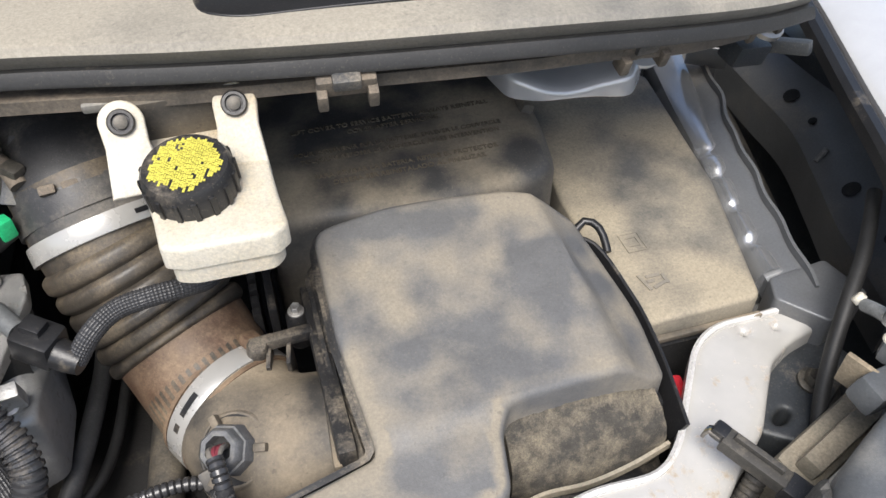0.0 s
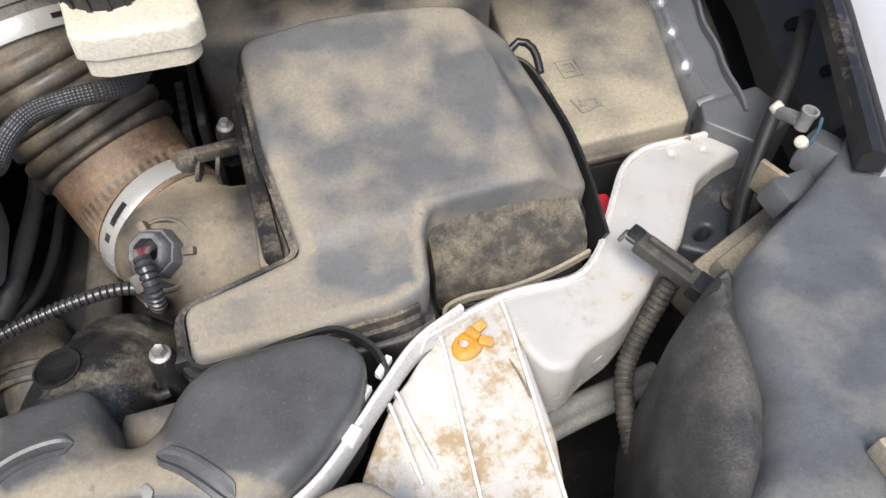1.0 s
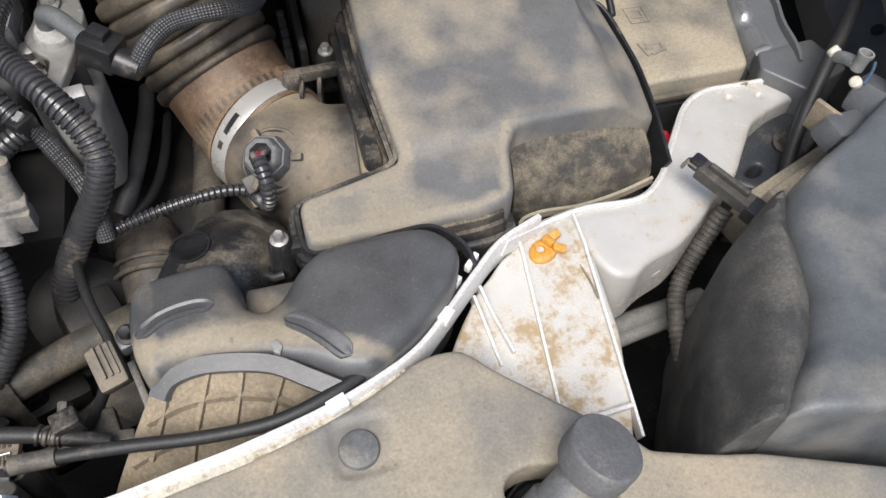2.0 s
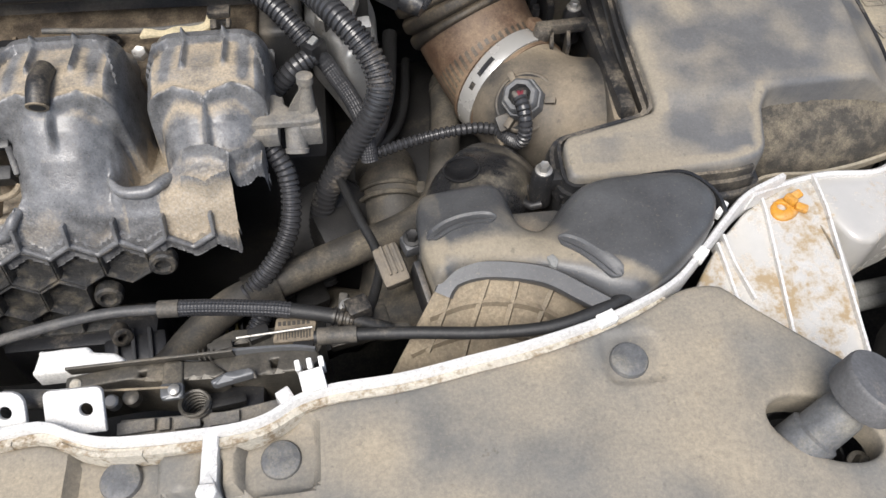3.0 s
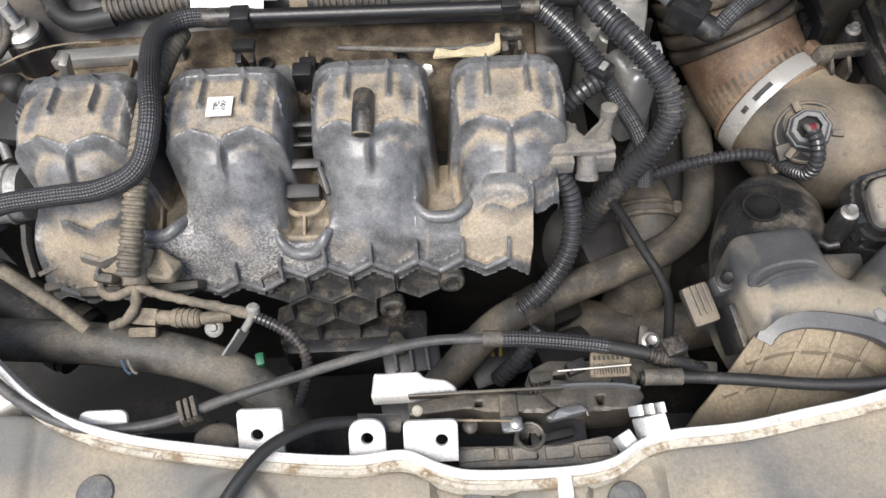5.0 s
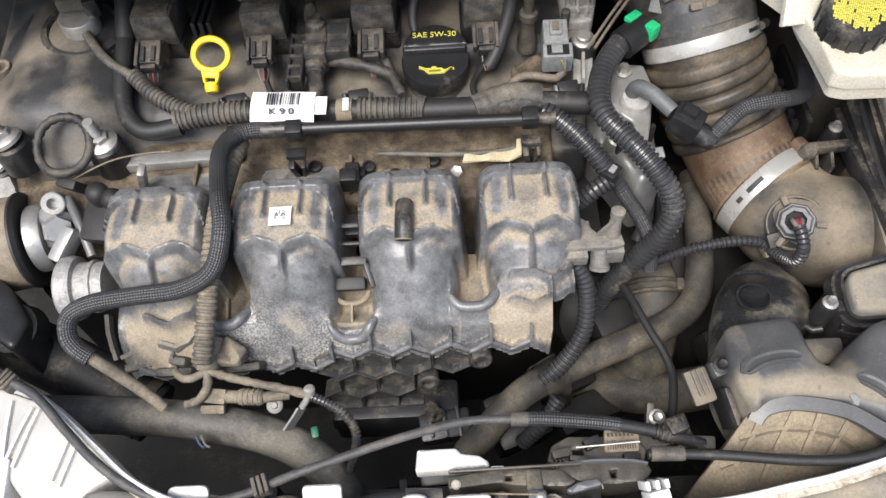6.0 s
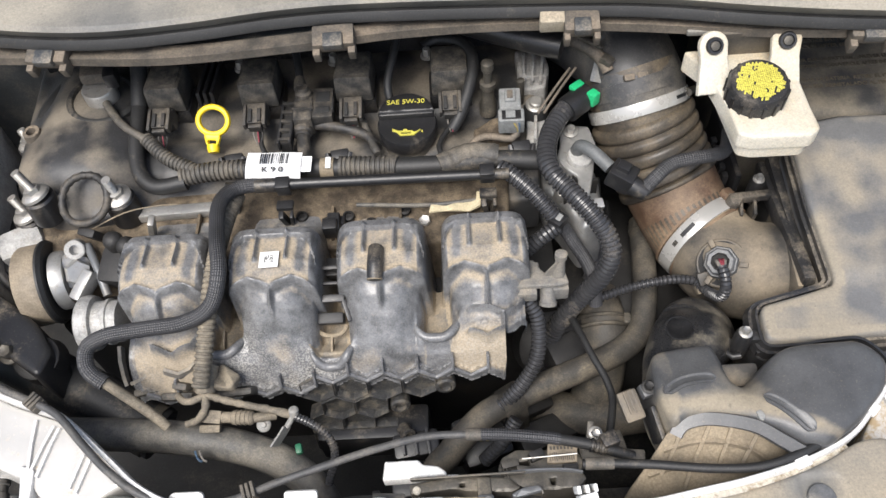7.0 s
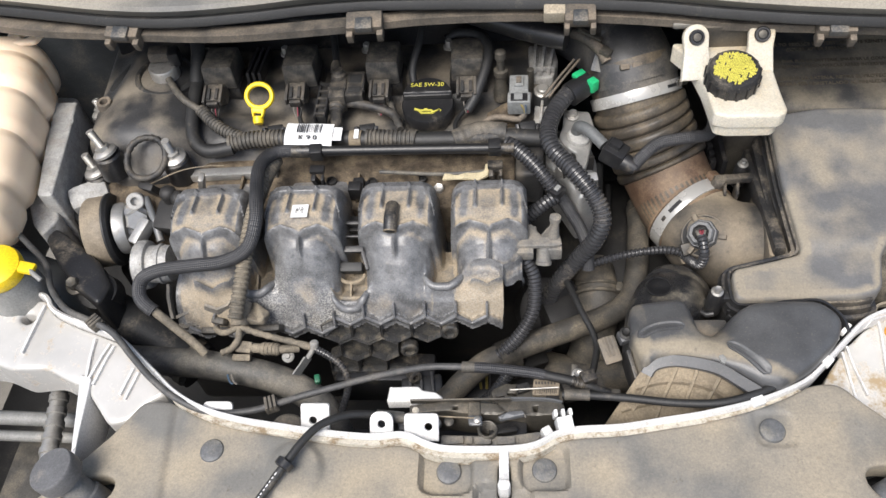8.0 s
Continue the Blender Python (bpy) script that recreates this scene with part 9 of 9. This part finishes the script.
e = cable("latch_cable", [(0.052, 0.083, 0.744), (0.08, 0.082, 0.744), (0.11, 0.079, 0.745), (0.15, 0.0735, 0.747), (0.185, 0.0725, 0.749), (0.215, 0.080, 0.750), (0.240, 0.092, 0.748), (0.266, 0.108, 0.744), (0.288, 0.129, 0.738)], 0.0036, rubber_black, "black latch cable along the rail")
part("ferrule", tube([(0.054, 0.0832, 0.744), (0.076, 0.0825, 0.744)], 0.0050, 14), conduit_dusty, e)
e = cable("drooping_cable", [(-0.094, 0.062, 0.742), (-0.115, 0.062, 0.747), (-0.135, 0.057, 0.757), (-0.155, 0.0445, 0.765), (-0.168, 0.028, 0.768), (-0.178, 0.012, 0.767), (-0.190, -0.006, 0.763), (-0.205, -0.03, 0.758), (-0.225, -0.07, 0.748), (-0.25, -0.13, 0.73)], 0.0036, rubber_black, "black cable hanging over the cover panel")
part("ferrule", tube([(-0.088, 0.062, 0.741), (-0.112, 0.062, 0.746)], 0.0052, 14), rubber_hose, e)
part("grommet", lathe((-0.181, 0.008, 0.7665), (-0.55, -0.8, -0.1), [(-0.004, 0.0055), (-0.003, 0.0078), (0.003, 0.0078), (0.004, 0.0055)], 16), clean_black, e)
b = bmesh.new()
for k in range(9):
    q = V(-0.1865, -0.001, 0.7683).lerp(V(-0.203, -0.026, 0.7627), k / 8)
    box((0.0008, 0.0018 + 0.001 * (k % 3 == 0), 0.0005), pose(*q, 0, 0, -33), 0.0, b)
part("print", b, paper, e, "white worn print")

# ---- bonnet latch ----
lt = thing("bonnet_latch", (-0.01, 0.075, 0.69), "dirty steel bonnet latch with springs and levers", "bonnet latch")


def latch_plate(name, outline, z0, z1, mat=dirty_steel, holes=(), r=0.0012, label=""):
    return part(name, sheet(rounded(outline, 0.002, 3), z0, z1, r, 0.006, holes), mat, lt, label)


latch_plate("side_plate", [(-0.084, 0.0745), (-0.050, 0.079), (-0.029, 0.0785), (-0.006, 0.0765), (0.003, 0.0685), (-0.002, 0.0655), (-0.033, 0.067), (-0.050, 0.0695), (-0.083, 0.0665)], 0.700, 0.7405,
            holes=[rounded([(-0.0445, 0.0735), (-0.0405, 0.0737), (-0.0405, 0.0708), (-0.0445, 0.0706)], 0.0004, 2)])
part("side_bend", box((0.090, 0.0016, 0.010), pose(-0.038, 0.0785, 0.7415, 10, 0, 1), 0.0005), dirty_steel, lt)
latch_plate("cam_plate", [(-0.012, 0.0785), (0.005, 0.082), (0.030, 0.0815), (0.052, 0.0795), (0.055, 0.0745), (0.049, 0.0675), (0.020, 0.0665), (0.004, 0.0695)], 0.705, 0.7365,
            holes=[rounded([(0.026, 0.0755), (0.031, 0.076), (0.030, 0.0705), (0.027, 0.0705)], 0.0006, 2)])
part("cam_rim", swept(even(spline([(-0.020, 0.0790, 0.741), (0.002, 0.0805, 0.7415), (0.020, 0.0815, 0.740), (0.040, 0.0808, 0.7395), (0.052, 0.0785, 0.739)], 0.004), 0.004), [(-0.0008, -0.006), (-0.0008, 0.001), (0.0008, 0.001), (0.0008, -0.006)]), grey_steel, lt)
latch_plate("upper_plate", [(-0.014, 0.088), (-0.010, 0.098), (0.002, 0.104), (0.023, 0.103), (0.050, 0.103), (0.056, 0.092), (0.052, 0.083), (0.02, 0.0845), (-0.010, 0.083)], 0.67, 0.7255,
            holes=[rounded([(0.0, 0.094), (0.012, 0.095), (0.012, 0.0905), (0.0, 0.090)], 0.001, 2)])
for x, y, w, d, a in ((-0.004, 0.091, 0.014, 0.006, 12), (0.010, 0.0865, 0.018, 0.004, -6), (0.018, 0.0975, 0.012, 0.008, 20), (0.044, 0.0865, 0.012, 0.005, 0)):
    part("stop", box((w, d, 0.007), pose(x, y, 0.728, 6, 4, a), 0.001), dirty_steel if w > 0.012 else dark_metal, lt)
latch_plate("number_tag", [(0.026, 0.0905), (0.050, 0.0905), (0.052, 0.1065), (0.028, 0.1075)], 0.724, 0.7285, clip_pale, r=0.0005, label="small brown dusty printed tag")
b = bmesh.new()
rg = random.Random(9)
for k in range(12):
    box((0.0008, rg.choice((0.005, 0.007, 0.006)), 0.0004), pose(0.029 + 0.0017 * k, 0.0955, 0.7287), 0.0, b)
for k in range(7):
    box((0.0018, 0.0028, 0.0004), pose(0.030 + 0.0028 * k, 0.1028, 0.7287), 0.0, b)
part("tag_print", b, clip_brown, lt)
latch_plate("lever", [(-0.005, 0.0625), (0.004, 0.0672), (0.017, 0.0685), (0.0195, 0.0645), (0.010, 0.0625), (-0.003, 0.0600)], 0.738, 0.7435, grey_steel)
part("hook", tube([(0.0180, 0.0665, 0.742), (0.0190, 0.0645, 0.742), (0.0195, 0.0625, 0.741)], 0.0009, 8, 0.003), dirty_steel, lt)
latch_plate("stud_tab", [(-0.031, 0.0625), (-0.0185, 0.0625), (-0.018, 0.0540), (-0.030, 0.0535)], 0.742, 0.7455, grey_steel)
latch_plate("stud_arm", [(-0.031, 0.0775), (-0.0205, 0.0775), (-0.0195, 0.0600), (-0.031, 0.0600)], 0.738, 0.7425, dirty_steel)
part("stud", lathe((-0.0225, 0.0575, 0.745), (0, -0.1, 1), [(0, 0.0032), (0.003, 0.0032), (0.004, 0.0016)], 14), zinc, lt)
part("rod", tube([(-0.062, 0.0612, 0.7465), (-0.024, 0.0588, 0.7475)], 0.0007, 8), boot_plastic, lt)
part("rod", tube([(0.006, 0.0935, 0.733), (0.050, 0.0950, 0.735)], 0.0008, 8), zinc, lt)
part("boss", lathe((-0.078, 0.0700, 0.738), (0, -0.2, 1), [(0, 0.0034), (0.003, 0.0032), (0.004, 0.002)], 16), lip_foam, lt)
part("boss", lathe((-0.048, 0.0610, 0.733), (0, -0.2, 1), [(0, 0.0046), (0.006, 0.0044), (0.007, 0.003)], 16), dirty_steel, lt)
part("boss", lathe((-0.059, 0.0605, 0.731), (0, -0.2, 1), [(0, 0.0042), (0.006, 0.004), (0.007, 0.003)], 16), zinc, lt)


def coil_spring(x, y, z, r, turns, pitch, wire, axis="z"):
    pts = []
    for i in range(int(turns * 14) + 1):
        a = 2 * math.pi * i / 14
        h = pitch * i / 14
        pts.append((x + r * math.cos(a), y + r * math.sin(a), z + h) if axis == "z" else (x + h, y + r * math.cos(a), z + r * math.sin(a)))
    return tube(pts, wire, 6, smooth_line=False)


part("spring", coil_spring(-0.014, 0.0535, 0.706, 0.0078, 9, 0.0036, 0.0012), dirty_steel, lt, "coil spring")
part("spring", coil_spring(-0.013, 0.0805, 0.740, 0.003, 3, 0.0028, 0.0006, "x"), dirty_steel, lt, "small coil spring")
part("catch", box((0.034, 0.018, 0.020), pose(0.004, 0.060, 0.712), 0.003), clean_black, lt)
part("catch_arm", box((0.020, 0.005, 0.006), pose(0.002, 0.0555, 0.728, 0, 12, 14), 0.001), dark_metal, lt)
latch_plate("base_strip", [(-0.055, 0.0380), (-0.055, 0.0505), (-0.032, 0.0500), (0.003, 0.0495), (0.031, 0.0540), (0.036, 0.0500), (0.034, 0.037)], 0.70, 0.7315, mount_dust, holes=[circle(-0.012, 0.0435, 0.0022, 8)])
for x, w in ((-0.045, 0.020), (-0.030, 0.006), (-0.018, 0.014), (0.002, 0.016), (0.022, 0.018)):
    part("base_fold", box((w, 0.007, 0.004), pose(x, 0.0445, 0.7325, 8, 0, 3), 0.001), mount_dust, lt)
wb = thing("white_switch_block", (-0.085, 0.085, 0.71), "plain white plastic switch block on the latch", "switch")
part("block", sheet(rounded([(-0.106, 0.081, 0.002), (-0.1045, 0.0965, 0.002), (-0.077, 0.0965, 0.002), (-0.074, 0.0925, 0.002), (-0.061, 0.0905, 0.002), (-0.055, 0.086, 0.002), (-0.0545, 0.082, 0.002)], 0.002), 0.722, 0.736, 0.003, 0.01), white_plastic, wb)
part("tab", box((0.009, 0.004, 0.004), pose(-0.0495, 0.0795, 0.737), 0.001), white_plastic, wb)
lp = thing("vacuum_line", (0.09, 0.19, 0.66), "thin black rubber line across the gearbox hose", "hose")
part("line", tube([(0.060, 0.262, 0.672), (0.0665, 0.246, 0.688), (0.0725, 0.2232, 0.6965), (0.0800, 0.1979, 0.6990), (0.0880, 0.1776, 0.6985), (0.0915, 0.1600, 0.6985), (0.0885, 0.142, 0.702), (0.083, 0.122, 0.706), (0.078, 0.106, 0.716)], 0.0034, 12), rubber_black, lp)
sml = thing("gearbox_bracket", (0.07, 0.115, 0.66), "small dirty metal bracket with a spring and lead", "bracket")
part("plate", box((0.040, 0.020, 0.010), pose(0.075, 0.112, 0.700, 10, 0, 12), 0.002), dirty_steel, sml)
part("tray", box((0.026, 0.009, 0.004), pose(0.094, 0.099, 0.716, 10, 0, -6), 0.0015), dirty_steel, sml)
part("arm", box((0.006, 0.022, 0.010), pose(0.066, 0.122, 0.706, 20, 0, -10), 0.002), dirty_steel, sml)
part("arm_bolt", bolt((0.070, 0.120, 0.712), (0, -0.3, 1), 0.004, 0.005), zinc, sml)
sg = thing("wiring_plugs", (-0.02, 0.16, 0.6), "dark dusty plugs below the manifold", "connector")
part("plug", box((0.05, 0.05, 0.05), pose(-0.026, 0.168, 0.585, 10, 0, 20), 0.006), clean_black, sg)
part("plug", box((0.044, 0.024, 0.026), pose(-0.088, 0.152, 0.622, 10, 0, 8), 0.004), clean_black, sg)
for k in range(3):
    part("plug_rib", box((0.003, 0.026, 0.006), pose(-0.100 + 0.012 * k, 0.151, 0.637, 10, 0, 8), 0.001), black_plastic, sg)
part("plug", box((0.03, 0.03, 0.03), pose(0.004, 0.195, 0.615, 10, 0, 30), 0.004), dark_metal, sg)
for k in range(4):
    part("wire", tube([(-0.030 + 0.004 * k, 0.182, 0.612), (-0.028 + 0.004 * k, 0.170, 0.622), (-0.026 + 0.003 * k, 0.158, 0.612)], 0.0014, 8, 0.003), (wire_yellow, ink, wire_yellow, ink)[k], sg)
